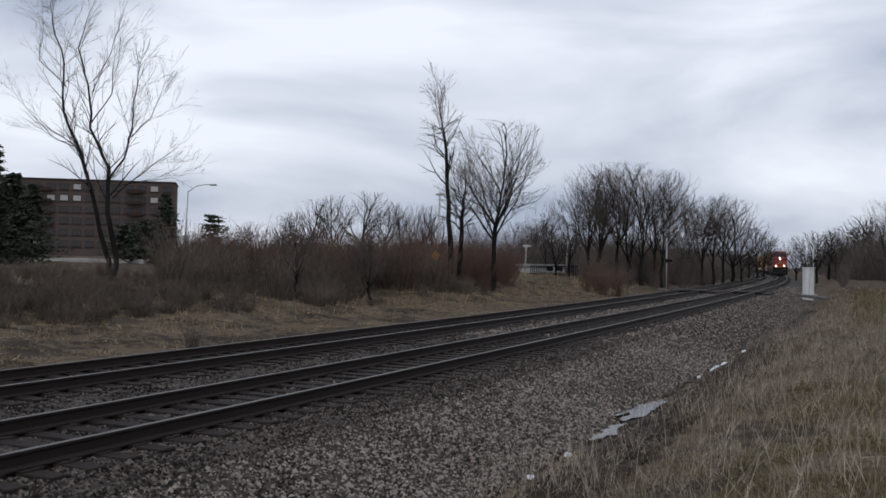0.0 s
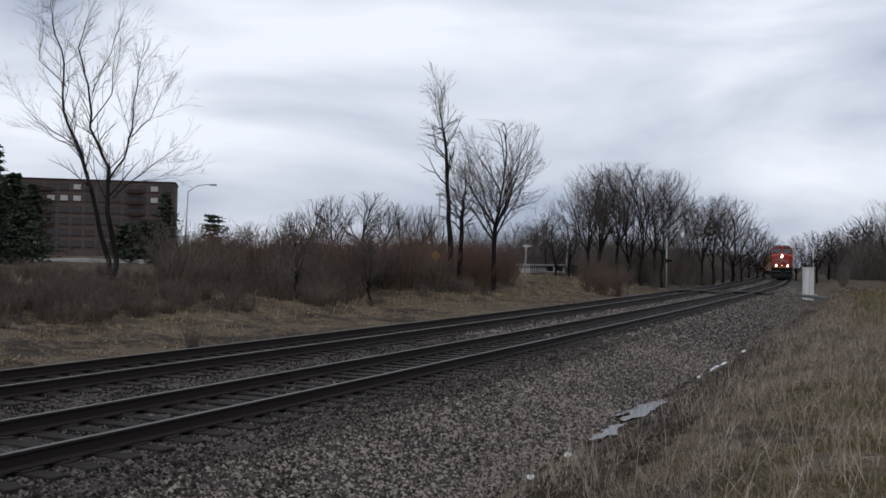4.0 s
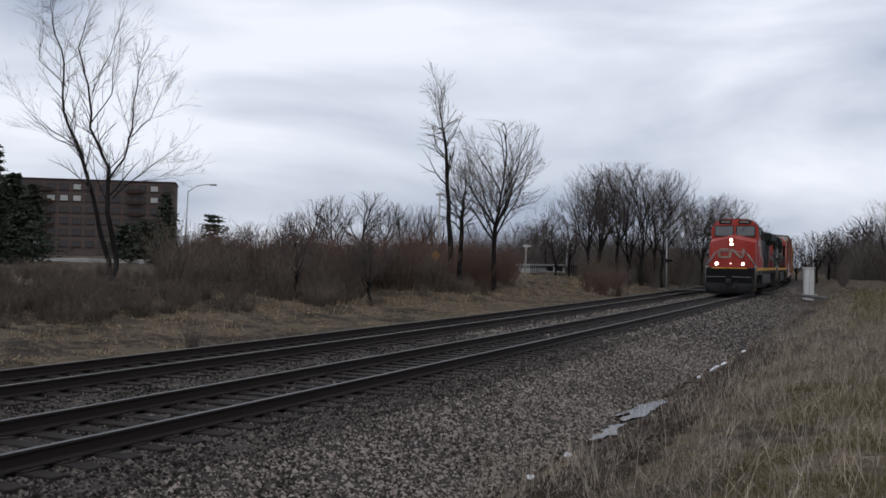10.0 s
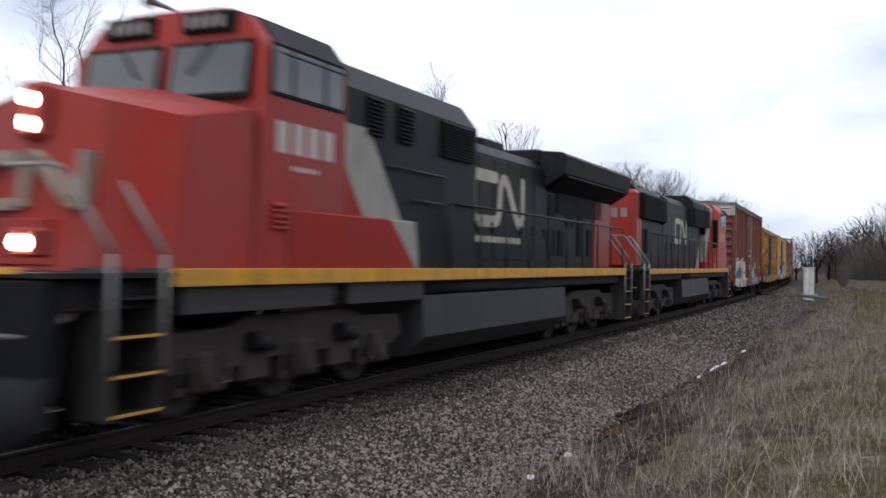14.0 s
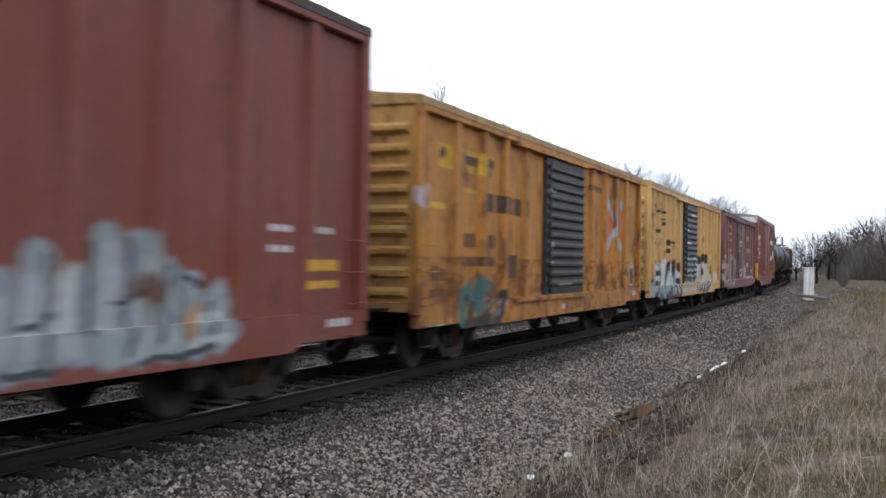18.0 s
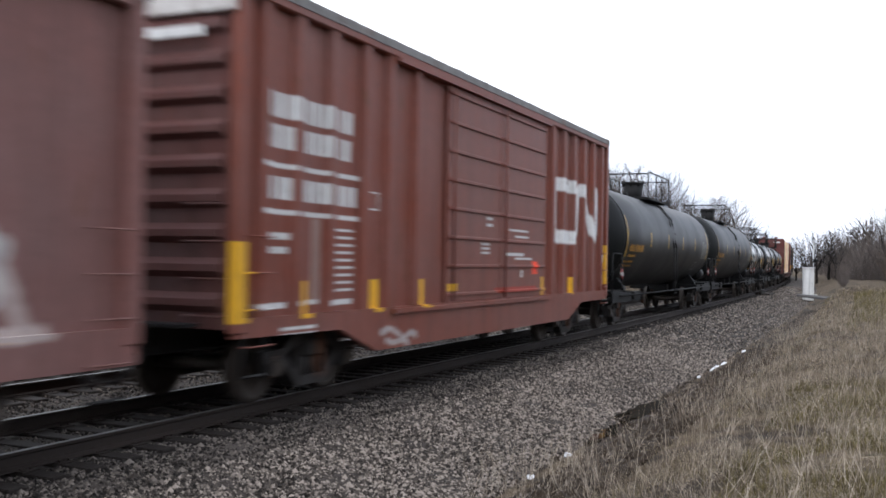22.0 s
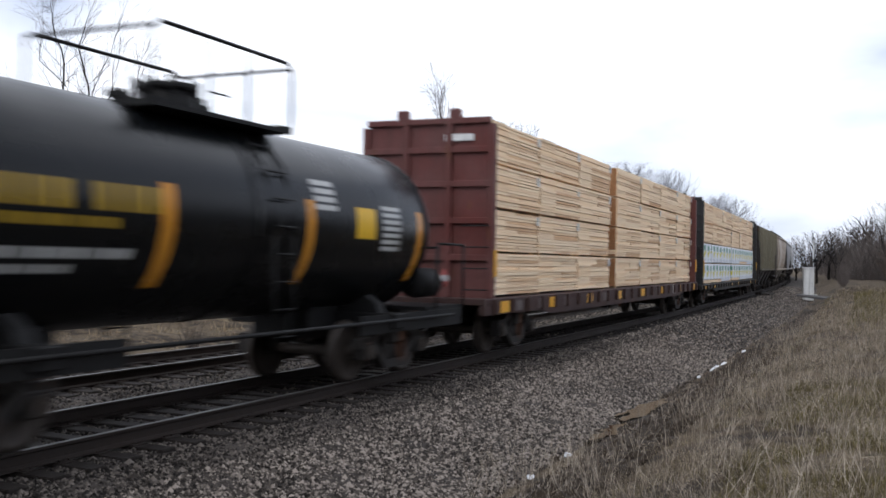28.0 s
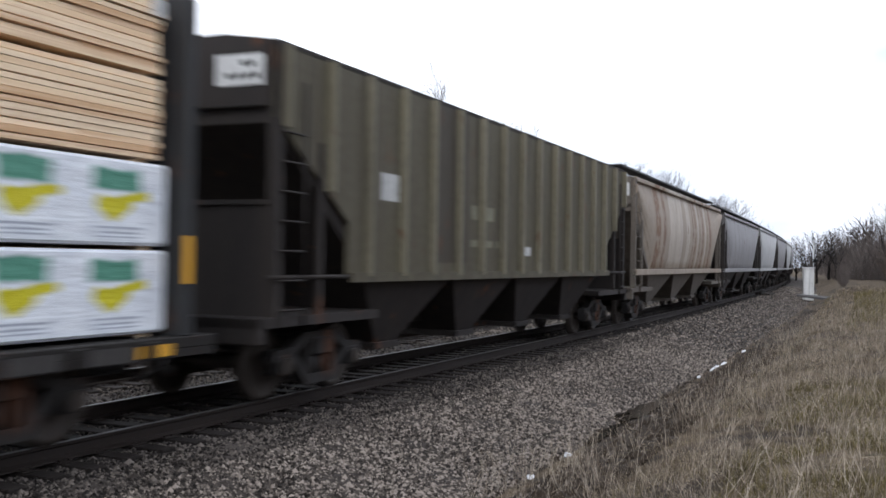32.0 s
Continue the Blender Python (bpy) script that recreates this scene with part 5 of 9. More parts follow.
def head_letters(c, a, r, zc):
    """Gold lettering bars that follow the curve of the tank head."""
    gold = paint("head_gold", (0.3, 0.18, 0.03), 0.6, 0, 0.35)
    faint = paint("head_faint_print", (0.12, 0.1, 0.07), 0.6, 0, 0.35)
    for dz, y0, y1, hh in ((0.62, -0.8, 0.3, 0.05), (0.42, -0.5, 0.05, 0.02), (0.28, -0.62, -0.1, 0.02)):
        m, n = Mesh(), 5
        for i in range(n):
            p, q = y0 + (y1 - y0) * i / n, y0 + (y1 - y0) * (i + 0.86) / n
            xs = [a - 0.62 * math.sqrt(max(0.0, 1 - (y * y + (dz + k) ** 2) / r / r)) - 0.012 for y, k in ((p, -hh), (q, -hh), (q, hh), (p, hh))]
            v = [(xs[0], p, zc + dz - hh), (xs[1], q, zc + dz - hh), (xs[2], q, zc + dz + hh), (xs[3], p, zc + dz + hh)]
            m.add(v + [(x + 0.03, y, z) for x, y, z in v], [(0, 1, 2, 3), (0, 4, 5, 1), (1, 5, 6, 2), (2, 6, 7, 3), (3, 7, 4, 0)])
        part("head_lettering", m, gold if hh > 0.04 else faint, c)


def tankcars():
    gold = (0.42, 0.2, 0.02)
    wht = (0.45, 0.45, 0.43)
    dim = (0.2, 0.2, 0.19)
    for q0, q1, dash, ladder in ((133.6, 149.0, (0.36, 0.22, 0.03), -0.35), (152.0, 167.4, (0.36, 0.25, 0.07), 0.45)):
        n = (q1 - q0) / 2
        m = [((0.36, 0.22, 0.03), [(-n + 0.14, 2.62, 0.085, 0.58, 0), (n - 0.33, 2.62, 0.085, 0.58, 0)], 0.2), (dash, [(x, 2.6, 0.08, 0.23, 0) for x in (-4.24, -1.32, 1.52, 4.2)], 0.2),
             (gold, text_bars([(-n + 0.65, 2.3, 0.2, 4, 0.15), (-n + 1.5, 2.3, 0.2, 6, 0.13), (-n + 0.65, 2.07, 0.06, 5, 0.16), (-n + 0.4, 1.9, 0.05, 8, 0.12), (-n + 0.5, 1.78, 0.05, 8, 0.11)]), 0.5),
             (dim, [(n - 1.12, 2.66 - 0.05 * i, 0.6, 0.011, 0) for i in range(12)] + [(n - 1.35, 2.74, 0.2, 0.022, 0), (n - 2.4, 1.93, 0.34, 0.014, 0), (n - 2.4, 1.66, 0.34, 0.014, 0), (n - 2.74, 1.8, 0.014, 0.13, 0), (n - 2.06, 1.8, 0.014, 0.13, 0)], 0.25)]
        tankcar("long dull black tank car with gold stripes and railed platform", q0, q1, 1.53, 2.61, True, m, ladder, (-2.0, 1.7))
    for i, (q0, q1) in enumerate(((170.2, 180.1), (183.5, 193.0), (196.3, 205.75))):
        n = (q1 - q0) / 2
        if i < 2:
            m = [(wht, [(-n + 1.9, 2.75, 1.3, 0.17, 0)], 0.25), ((0.02, 0.02, 0.02), [(-n + 1.2 + 0.37 * k, 2.75, 0.03, 0.18, 0) for k in range(6)], 0),
                 (wht, text_bars([(-n + 1.0, 2.25, 0.24, 4, 0.17), (-n + 2.2, 2.25, 0.24, 5, 0.17), (-n + 0.8, 1.92, 0.09, 9, 0.14), (-n + 0.8, 1.76, 0.09, 8, 0.14)]), 0.2), (wht, [(n - 2.4, 2.95 - 0.12 * k, 0.35, 0.035, 0) for k in range(4)], 0.2),
                 ((0.75, 0.42, 0.02), [(n - 2.1, 2.2, 0.3, 0.22, 0)], 0.05), ((0.5, 0.22, 0.03), [(-n + 0.3, 2.0, 0.09, 0.55, 0), (-1.75, 2.0, 0.09, 0.5, 0), (n - 0.4, 2.1, 0.09, 0.5, 0)], 0.1)]
        else:
            m = [((0.3, 0.19, 0.02), text_bars([(-n + 0.9, 2.4, 0.27, 4, 0.2), (-n + 2.15, 2.4, 0.27, 4, 0.2), (-n + 0.9, 2.15, 0.1, 7, 0.18)]), 0.15), (wht, text_bars([(-n + 0.8, 1.85, 0.1, 9, 0.17), (-n + 0.7, 1.7, 0.08, 6, 0.17)]), 0.2),
                 ((0.62, 0.26, 0.03), [(-n + 0.2, 2.05, 0.1, 0.55, 0), (-1.6, 2.05, 0.1, 0.55, 0), (1.2, 2.05, 0.09, 0.55, 0), (n - 0.25, 2.05, 0.09, 0.55, 0)], 0.05), ((0.75, 0.45, 0.03), [(2.7, 2.35, 0.28, 0.22, 0)], 0.05),
                 (wht, [(1.6, 2.85 - 0.11 * k, 0.28, 0.035, 0) for k in range(4)] + [(3.5, 2.6 - 0.1 * k, 0.3, 0.03, 0) for k in range(7)], 0.2)]
        tankcar("short glossy black tank car with white lettering bars" if i < 2 else "short glossy black tank car with yellow lettering bars", q0, q1, 1.28, 2.3, False, m, 0.5, (-1.5, 1.2))


# ---------------------------------------------------------------- lumber cars
def lumber_mat(name):
    g = Graph(name, 0.75)
    geo = g.n.new("ShaderNodeNewGeometry")
    oi = g.n.new("ShaderNodeObjectInfo")
    v = g.math("ADD", geo.outputs["Random Per Island"], g.math("MULTIPLY", oi.outputs["Random"], 0.9))
    v = g.math("MULTIPLY_ADD", g.noise(2.2, 5, (0.5, 6, 12)), 1.0, v)
    r = g.n.new("ShaderNodeValToRGB")
    for i, (p, c) in enumerate([(0.0, (0.52, 0.31, 0.17)), (0.25, (0.78, 0.54, 0.33)), (0.5, (0.88, 0.66, 0.43)), (0.75, (0.92, 0.73, 0.51)), (1.0, (0.66, 0.42, 0.24))]):
        e = r.color_ramp.elements[i] if i < 2 else r.color_ramp.elements.new(p)
        e.position, e.color = p, (*c, 1)
    g.l.new(g.math("MULTIPLY", v, 0.48), r.inputs[0])
    g.bump(g.noise(14, 3, (0.3, 4, 8)), 0.3, 0.01)
    return g.done(r.outputs[0])


def wrap_mat():
    """White wrapping sheet with printed green and yellow patches and creases."""
    g = Graph("printed_lumber_wrap", 0.4)
    oi = g.n.new("ShaderNodeObjectInfo")
    px = g.math("MODULO", g.math("ADD", g.math("MULTIPLY_ADD", oi.outputs["Random"], 2.0, g.x), 20.0), 1.16)
    base = g.mix(g.step(g.noise(3.0, 4), 0.35, 0.7), (0.84, 0.86, 0.88), (0.68, 0.71, 0.75))
    keep = g.x
    g.x = px
    wob = g.math("MULTIPLY", g.math("SUBTRACT", g.noise(2.2, 2), 0.5), 0.12)
    gr = g.rects([(0.48, 0.65, 0.32, 0.11, 0)], 0.02, wob)
    yl = g.strokes([[(0.28, 0.42), (0.42, 0.3), (0.62, 0.42)], [(0.36, 0.4), (0.6, 0.42)]], 0.075, 0.015, (wob, wob))
    tail = g.strokes([[(0.6, 0.46), (0.88, 0.5)]], 0.05, 0.015, (wob, wob))
    yl = g.math("MAXIMUM", yl, tail)
    tx = g.rects([(0.5, 0.17, 0.34, 0.012, 0), (0.5, 0.12, 0.28, 0.01, 0), (0.5, 0.08, 0.3, 0.008, 0)], 0.006)
    g.x = keep
    c = g.mix(gr, base, (0.1, 0.28, 0.2))
    c = g.mix(yl, c, (0.6, 0.53, 0.03))
    c = g.mix(g.math("MULTIPLY", tx, 0.6), c, (0.15, 0.18, 0.25))
    g.bump(g.noise(4.0, 4, (0.7, 1, 2)), 0.8, 0.03)
    return g.done(c)


def board_meshes(length, seed):
    """The inner stack of a bundle and four boards for its outer faces."""
    core = Mesh().box(0.03, length - 0.03, -1.1, 1.1, 0.002, 0.798)
    boards = []
    for k in range(4):
        rng = random.Random(seed + 7 * k + int(length * 10))
        m = Mesh()
        x0, x1 = rng.uniform(0, 0.02), length - rng.uniform(0, 0.02)
        cuts = [x0, x1] if k == 0 else [x0, x0 + (x1 - x0) * rng.uniform(0.3, 0.7), x1]
        for a, b in zip(cuts[:-1], cuts[1:]):
            y = 1.18 + rng.uniform(-0.022, 0.022)
            m.box(a + 0.005, b - 0.005, -y, y, 0.0012, 0.8 / 13 - rng.choice((0.0015, 0.002, 0.004, 0.014)), 0.002)
        boards.append(m.data("board", LUMBER))
    return core.data("timber_block", LUMBER), boards


def lumbercar(label, q0, q1, steel, end_steel, units, wrapped, seed):
    qc, h = (q0 + q1) / 2, (q1 - q0) / 2
    c = car("bulkhead_flat_car", label, "flat car", q0, q1, "lumber cars")
    zd, w = (1.0 if wrapped else 1.14), 1.4
    drop = 0.32 if wrapped else 0.42
    pitch = (4.56 - zd) / 4
    tall = (pitch - 0.045) / 0.8
    part("deck", Mesh().box(-h, h, -w, w, zd - 0.12, zd, 0.01), steel, c)
    part("side_sill", Mesh().prism([(-h, zd - 0.12), (h, zd - 0.12), (h, zd - drop + 0.12), (h - 3.2, zd - drop + 0.1), (h - 4.2, zd - drop), (-h + 4.2, zd - drop), (-h + 3.2, zd - drop + 0.1), (-h, zd - drop + 0.12)], "y", -w, -w + 0.12), steel, c)
    part("side_sill", Mesh().prism([(-h, zd - 0.12), (h, zd - 0.12), (h, zd - 0.5), (-h, zd - 0.5)], "y", w - 0.12, w), steel, c)
    pk = Mesh().box(-0.07, 0.07, -w - 0.07, -w, zd - drop + 0.12, zd - 0.02, 0.01).data("stake_pocket", steel)
    n = int(2 * h / 0.95)
    for i in range(n):
        piece("stake_pocket", pk, c, Matrix.Translation((-h + 0.5 + i * 0.95, 0, 0)))
    amber = Mesh().box(-0.24, 0.24, -w - 0.012, -w, zd - drop + 0.14, zd - 0.06).data("reflector", AMBER)
    for i in range(8):
        piece("reflector", amber, c, Matrix.Translation((-h + 1.0 + i * (2 * h - 2.0) / 7 + 0.05, 0, 0)))
    faint = Mesh().box(-0.2, 0.2, -w - 0.006, -w, zd - drop + 0.15, zd - 0.07).data("stencil_panel", FAINT)
    if wrapped:
        worn = Mesh().box(-0.3, 0.3, -w - 0.004, -w, zd - 0.2, zd - 0.05).data("sill_panel", WORN)
        for i in range(n - 1):
            piece("sill_panel", worn, c, Matrix.Translation((-h + 0.975 + i * 0.95, 0, 0)))
    for k in (0.08, 0.14, 0.22, 0.3, 0.37, 0.47, 0.55, 0.66, 0.78, 0.87):
        piece("stencil_panel", faint, c, Matrix.Translation((-h + 2 * h * k, 0, 0)))
    part("data_plate", Mesh().box(h - 5.3, h - 5.05, -w - 0.02, -w, zd - 0.32, zd - 0.02), FAINT if wrapped else WHITE, c, "pale data plate")
    for e in (-1, 1):
        x = e * (h - 0.48)
        high = 4.68 if wrapped else 4.56
        bh = Mesh().prism([(-1.38, zd), (1.38, zd), (1.38, high - 0.2), (1.2, high - 0.06), (-1.2, high - 0.06), (-1.38, high - 0.2)], "x", x - 0.03, x + 0.03)
        b = part("bulkhead", bh, end_steel, c, "tall braced steel end bulkhead")
        for y in (-1.33, -0.45, 0.45, 1.33):
            part("bulkhead_post", Mesh().box(x - 0.04 + min(0, e * 0.08), x + 0.04 + max(0, e * 0.08), y - 0.06, y + 0.06, zd, high if abs(y) < 1 else high - 0.14, 0.015), end_steel, b)
        for z in (1.9, 2.6, 3.3, 3.95, high - 0.06):
            part("bulkhead_rail", Mesh().box(x + min(0, e * 0.1), x + max(0, e * 0.1), -1.3, 1.3, z - 0.06, z + 0.06, 0.01), end_steel, b)
        for y in (-0.55, 0.55):
            part("lifting_lug", Mesh().box(x - 0.1, x + 0.1, y - 0.1, y + 0.1, high - 0.02, high + 0.18, 0.02), end_steel, b)
        part("number_panel", Mesh().box(*sorted((x + e * 0.06, x + e * 0.075)), -0.95, -0.35, 4.12, 4.25), WHITE, b)
        part("side_reflector", Mesh().box(x - 0.05, x + 0.05, -1.42, -1.395, 1.55, 2.05), AMBER, b)
        for i in range(4):
            part("end_rung", Mesh().tube([(x + e * 0.12, -1.3, 1.3 + 0.4 * i), (x + e * 0.2, -1.3, 1.3 + 0.4 * i), (x + e * 0.2, -0.8, 1.3 + 0.4 * i), (x + e * 0.12, -0.8, 1.3 + 0.4 * i)], 0.014, 5), BLACK, b)
    # load: four tiers of bundles with bearers between
    x = -h + 0.53
    meshes = {L: board_meshes(L, seed) for L in set(units) if L > 0}
    rng = random.Random(seed)
    for L in units:
        if L < 0:
            x -= L
            for tier in range(4):
                z = zd + 0.045 + tier * pitch
                if not (tier < 2 and wrapped):
                    at = x - (0.12 if wrapped else 0.0)
                    part("board_end", Mesh().box(at - 0.014, at - 0.002, -1.16, 1.16, z + 0.01, z + 0.79 * tall), ENDS, c, "orange-brown sawn ends")
            continue
        core, boards = meshes[L]
        x_low = x
        for tier in range(4):
            z = zd + 0.045 + tier * pitch
            x = x_low + (0.0 if tier < 2 or not wrapped else 0.3 if x_low < -1.0 else -0.12)
            if tier < 2 and wrapped:
                bare = 0.13 if x < h - 5.0 and rng.random() < 0.6 else 0.0
                if bare:
                    for i in range(2):
                        piece("board", boards[rng.randrange(4)], c, Matrix.Translation((x, rng.uniform(-0.016, 0.016), z + i * 0.8 / 13)))
                wrap = Mesh().box(0.01, L - 0.01, -1.2, 1.2, bare, 0.8 * tall, 0.03)
                ob = part("lumber_wrap", wrap, WRAP, c, "lumber bundle in a white printed wrap")
                ob.location = (x, rng.uniform(-0.02, 0.02), z)
            else:
                bd = piece("timber_block", core, c, Matrix.Translation((x, rng.uniform(-0.03, 0.03), z)) @ Matrix.Diagonal((1, 1, tall, 1)))
                for i in range(13):
                    piece("board", boards[rng.randrange(4)], bd, Matrix.Translation((rng.uniform(-0.03, 0.03), rng.uniform(-0.016, 0.016), i * 0.8 / 13)))
                if rng.random() < 0.55:
                    part("end_tag", Mesh().box(x + L - 0.2, x + L - 0.03, -1.225, -1.215, z + 0.58, z + 0.76), WHITE, c)
            for bx in (0.25, L - 0.3):
                part("bearer", Mesh().box(x + bx, x + bx + 0.09, -1.12, 1.12, z - 0.045, z), LUMBER, c)
        x = x_low + L + 0.02
    underframe(c, h, qc, zd - 0.12, 2.6)


LUMBER = lumber_mat("sawn_softwood")
WORN = paint("worn_sill_paint", (0.065, 0.06, 0.056), 0.7, 0, 0.6, (0.02, 0.017, 0.015))
FAINT = paint("worn_stencil_grey", (0.13, 0.1, 0.095), 0.7, 0, 0.5, (0.05, 0.035, 0.03))
ENDS = mottled("sawn_board_ends", [(0.3, (0.2, 0.09, 0.04)), (0.7, (0.42, 0.22, 0.105))], 3, 22, 0.85, 0.4, 0.01)
WRAP = wrap_mat()


def lumbercars():
    st = paint("flatcar_brown", (0.05, 0.022, 0.019), 0.6, 0, 0.4, (0.04, 0.03, 0.025), 0.3)
    es = paint("bulkhead_red_brown", (0.12, 0.03, 0.025), 0.55, 0, 0.35, (0.04, 0.025, 0.02), 0.15)
    lumbercar("red-brown bulkhead flat car loaded with bare sawn lumber", 208.0, 231.75, st, es, [3.15] * 3 + [-0.8] + [3.1] * 4, False, 3)
    st2 = paint("flatcar_dark", (0.016, 0.0135, 0.0125), 0.6, 0, 0.4, (0.035, 0.028, 0.023), 0.2)
    es2 = paint("bulkhead_dark", (0.03, 0.03, 0.032), 0.6, 0, 0.35, (0.07, 0.06, 0.05), 0.2)
    lumbercar("dark bulkhead flat car with wrapped and bare lumber tiers", 232.9, 257.25, st2, es2, [3.75] * 3 + [-0.66] + [3.75] * 3, True, 11)


# ---------------------------------------------------------------- hopper cars
def hopper(label, q0, q1, side, dark, style, top, group="hopper cars", simple=False, post=None):
    qc, h = (q0 + q1) / 2, (q1 - q0) / 2
    c = car("covered_hopper", label, "hopper car", q0, q1, group)
    zs = 1.6 if style == "ribbed" else 1.62
    b0, b1 = h - 0.35, h - 2.7
    if style == "ribbed":
        b2 = h - 2.15
        for s in (-1, 1):
            m = Mesh().prism([(-b0, top), (-b0, top - 0.9), (-b2, zs + 0.73), (-b2, zs), (b2, zs), (b2, zs + 0.73), (b0, top - 0.9), (b0, top)], "y", *sorted((s * 1.36, s * 1.42)))
            part("side_wall", m, side, c, "ribbed hopper side")
        n = 17
        for i in range(n):
            x = -b0 + 0.15 + i * (2 * b0 - 0.3) / (n - 1)
            zl = zs if abs(x) < b2 else zs + 0.73 + (abs(x) - b2) / (b0 - b2) * (top - 1.63 - zs)
            for s in (-1, 1):
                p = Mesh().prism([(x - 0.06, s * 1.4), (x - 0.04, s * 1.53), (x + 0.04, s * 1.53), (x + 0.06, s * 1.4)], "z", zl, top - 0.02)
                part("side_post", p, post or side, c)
    else:
        prof = []
        for i in range(9):
            t = i / 8
            prof.append((-(1.33 + 0.19 * math.sin(t * math.pi)), zs + (top - zs) * t))
        shell = prof + [(-y, z) for y, z in reversed(prof)]
        m = Mesh()
        k = len(shell)
        for x in (-b1 + 0.2, b1 - 0.2):
            m.v += [(x, y, z) for y, z in shell]
        m.f += [(i, (i + 1) % k, k + (i + 1) % k, k + i) for i in range(k)]
        m.s += [True] * k
        part("side_wall", m, side, c, "rounded hopper side")
        for e in (-1, 1):
            m = Mesh()
            m.v += [(e * (b1 - 0.2), y, z) for y, z in shell] + [(e * b0, y * 0.99, top - 0.55 + (z - zs) / (top - zs) * 0.55) for y, z in shell]
            m.f += [(i, (i + 1) % k, k + (i + 1) % k, k + i) for i in range(k)] + [tuple(range(k, 2 * k))]
            m.s += [False] * (k + 1)
            part("end_bay", m, side, c)
        for s in (-1, 1):
            part("side_sill", Mesh().box(-b0, b0, *sorted((s * 1.36, s * 1.5)), zs - 0.12, zs + 0.06, 0.01), side, c)
            part("top_chord", Mesh().box(-b0, b0, *sorted((s * 1.3, s * 1.45)), top - 0.06, top + 0.06, 0.01), side, c)
    # roof, hatches and running boards
    part("roof", Mesh().prism([(-1.42, top - 0.03), (-1.42, top + 0.04), (-0.6, top + 0.16), (0.6, top + 0.16), (1.42, top + 0.04), (1.42, top - 0.03)], "x", -b0, b0), dark, c)
    for i in range(9 if not simple else 5):
        x = -b0 + 0.9 + i * (2 * b0 - 1.8) / (8 if not simple else 4)
        part("hatch", Mesh().box(x - 0.5, x + 0.5, -0.38, 0.38, top + 0.15, top + 0.26, 0.03), dark, c)
    if style != "ribbed":
        for s in (-1, 1):
            part("running_board", Mesh().box(-b0 - 0.2, b0 + 0.2, *sorted((s * 0.6, s * 1.05)), top + 0.36, top + 0.42), BLACK, c)
    # end platforms, slope sheets, frames and ladders
    for e in (-1, 1):
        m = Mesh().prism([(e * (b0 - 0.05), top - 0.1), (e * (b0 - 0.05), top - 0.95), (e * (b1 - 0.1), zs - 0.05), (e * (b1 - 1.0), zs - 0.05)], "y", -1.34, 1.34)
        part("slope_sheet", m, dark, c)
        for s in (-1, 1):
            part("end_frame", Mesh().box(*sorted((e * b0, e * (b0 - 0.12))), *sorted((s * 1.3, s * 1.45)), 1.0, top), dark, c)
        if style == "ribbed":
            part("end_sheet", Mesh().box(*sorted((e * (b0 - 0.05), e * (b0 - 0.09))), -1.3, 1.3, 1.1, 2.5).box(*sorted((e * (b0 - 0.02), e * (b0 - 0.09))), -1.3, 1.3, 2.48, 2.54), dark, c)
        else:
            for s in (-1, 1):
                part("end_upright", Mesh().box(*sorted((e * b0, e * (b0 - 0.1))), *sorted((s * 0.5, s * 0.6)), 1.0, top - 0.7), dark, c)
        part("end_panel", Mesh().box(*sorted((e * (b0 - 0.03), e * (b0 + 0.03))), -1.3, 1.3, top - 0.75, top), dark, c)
        part("number_panel", Mesh().box(*sorted((e * (b0 + 0.03), e * (b0 + 0.04))), -1.25, -0.55, top - 0.5, top - 0.12), WHITE, c, "white panel with worn lettering")
        for k, ys in ((0.23, (-1.12, -1.0)), (0.38, (-1.18, -1.05, -0.92, -0.79))):
            for y in ys:
                part("lettering_bar", Mesh().box(*sorted((e * (b0 + 0.04), e * (b0 + 0.044))), y, y + 0.08, top - k - 0.04, top - k + 0.03), BLACK, c)
        part("end_deck", Mesh().box(*sorted((e * h, e * (b1 - 0.3))), -1.45, 1.45, 1.0, 1.12), dark, c)
        part("end_sill", Mesh().box(*sorted((e * h, e * (h - 0.18))), -1.45, 1.45, 0.8, 1.12, 0.02), dark, c)
        part("corner_post", Mesh().box(*sorted((e * (b0 - 1.1), e * (b0 - 1.0))), -1.44, -1.36, 1.1, top - 1.1), dark, c)
        for i in range(7):
            part("end_rung", Mesh().cyl((e * (b0 - 0.05), -1.47, 1.2 + 0.36 * i), (e * (b0 - 0.6), -1.47, 1.2 + 0.36 * i), 0.016, 5), dark, c)
        part("corner_ladder", Mesh().cyl((e * (b0 - 0.6), -1.47, 1.0), (e * (b0 - 0.6), -1.47, top - 0.4), 0.02, 5), dark, c)
        part("side_rail", Mesh().tube([(e * (b1 - 0.1), -1.44, zs), (e * (h - 0.2), -1.44, zs)], 0.03, 5), dark, c)
    if style == "ribbed":
        for s in (-1, 1):
            part("side_sill", Mesh().box(-b2, b2, *sorted((s * 1.43, s * 1.5)), zs - 0.08, zs + 0.05), side, c)
    # discharge bays
    bays = 4 if style == "ribbed" else 3
    for i in range(bays):
        x = -b1 + (i + 0.5) * 2 * b1 / bays
        k = b1 / bays
        m = Mesh()
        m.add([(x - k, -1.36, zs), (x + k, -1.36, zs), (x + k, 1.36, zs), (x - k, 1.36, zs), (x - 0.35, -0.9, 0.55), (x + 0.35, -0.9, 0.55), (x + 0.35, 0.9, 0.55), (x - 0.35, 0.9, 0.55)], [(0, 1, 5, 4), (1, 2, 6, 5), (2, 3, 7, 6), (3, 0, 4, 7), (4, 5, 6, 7)])
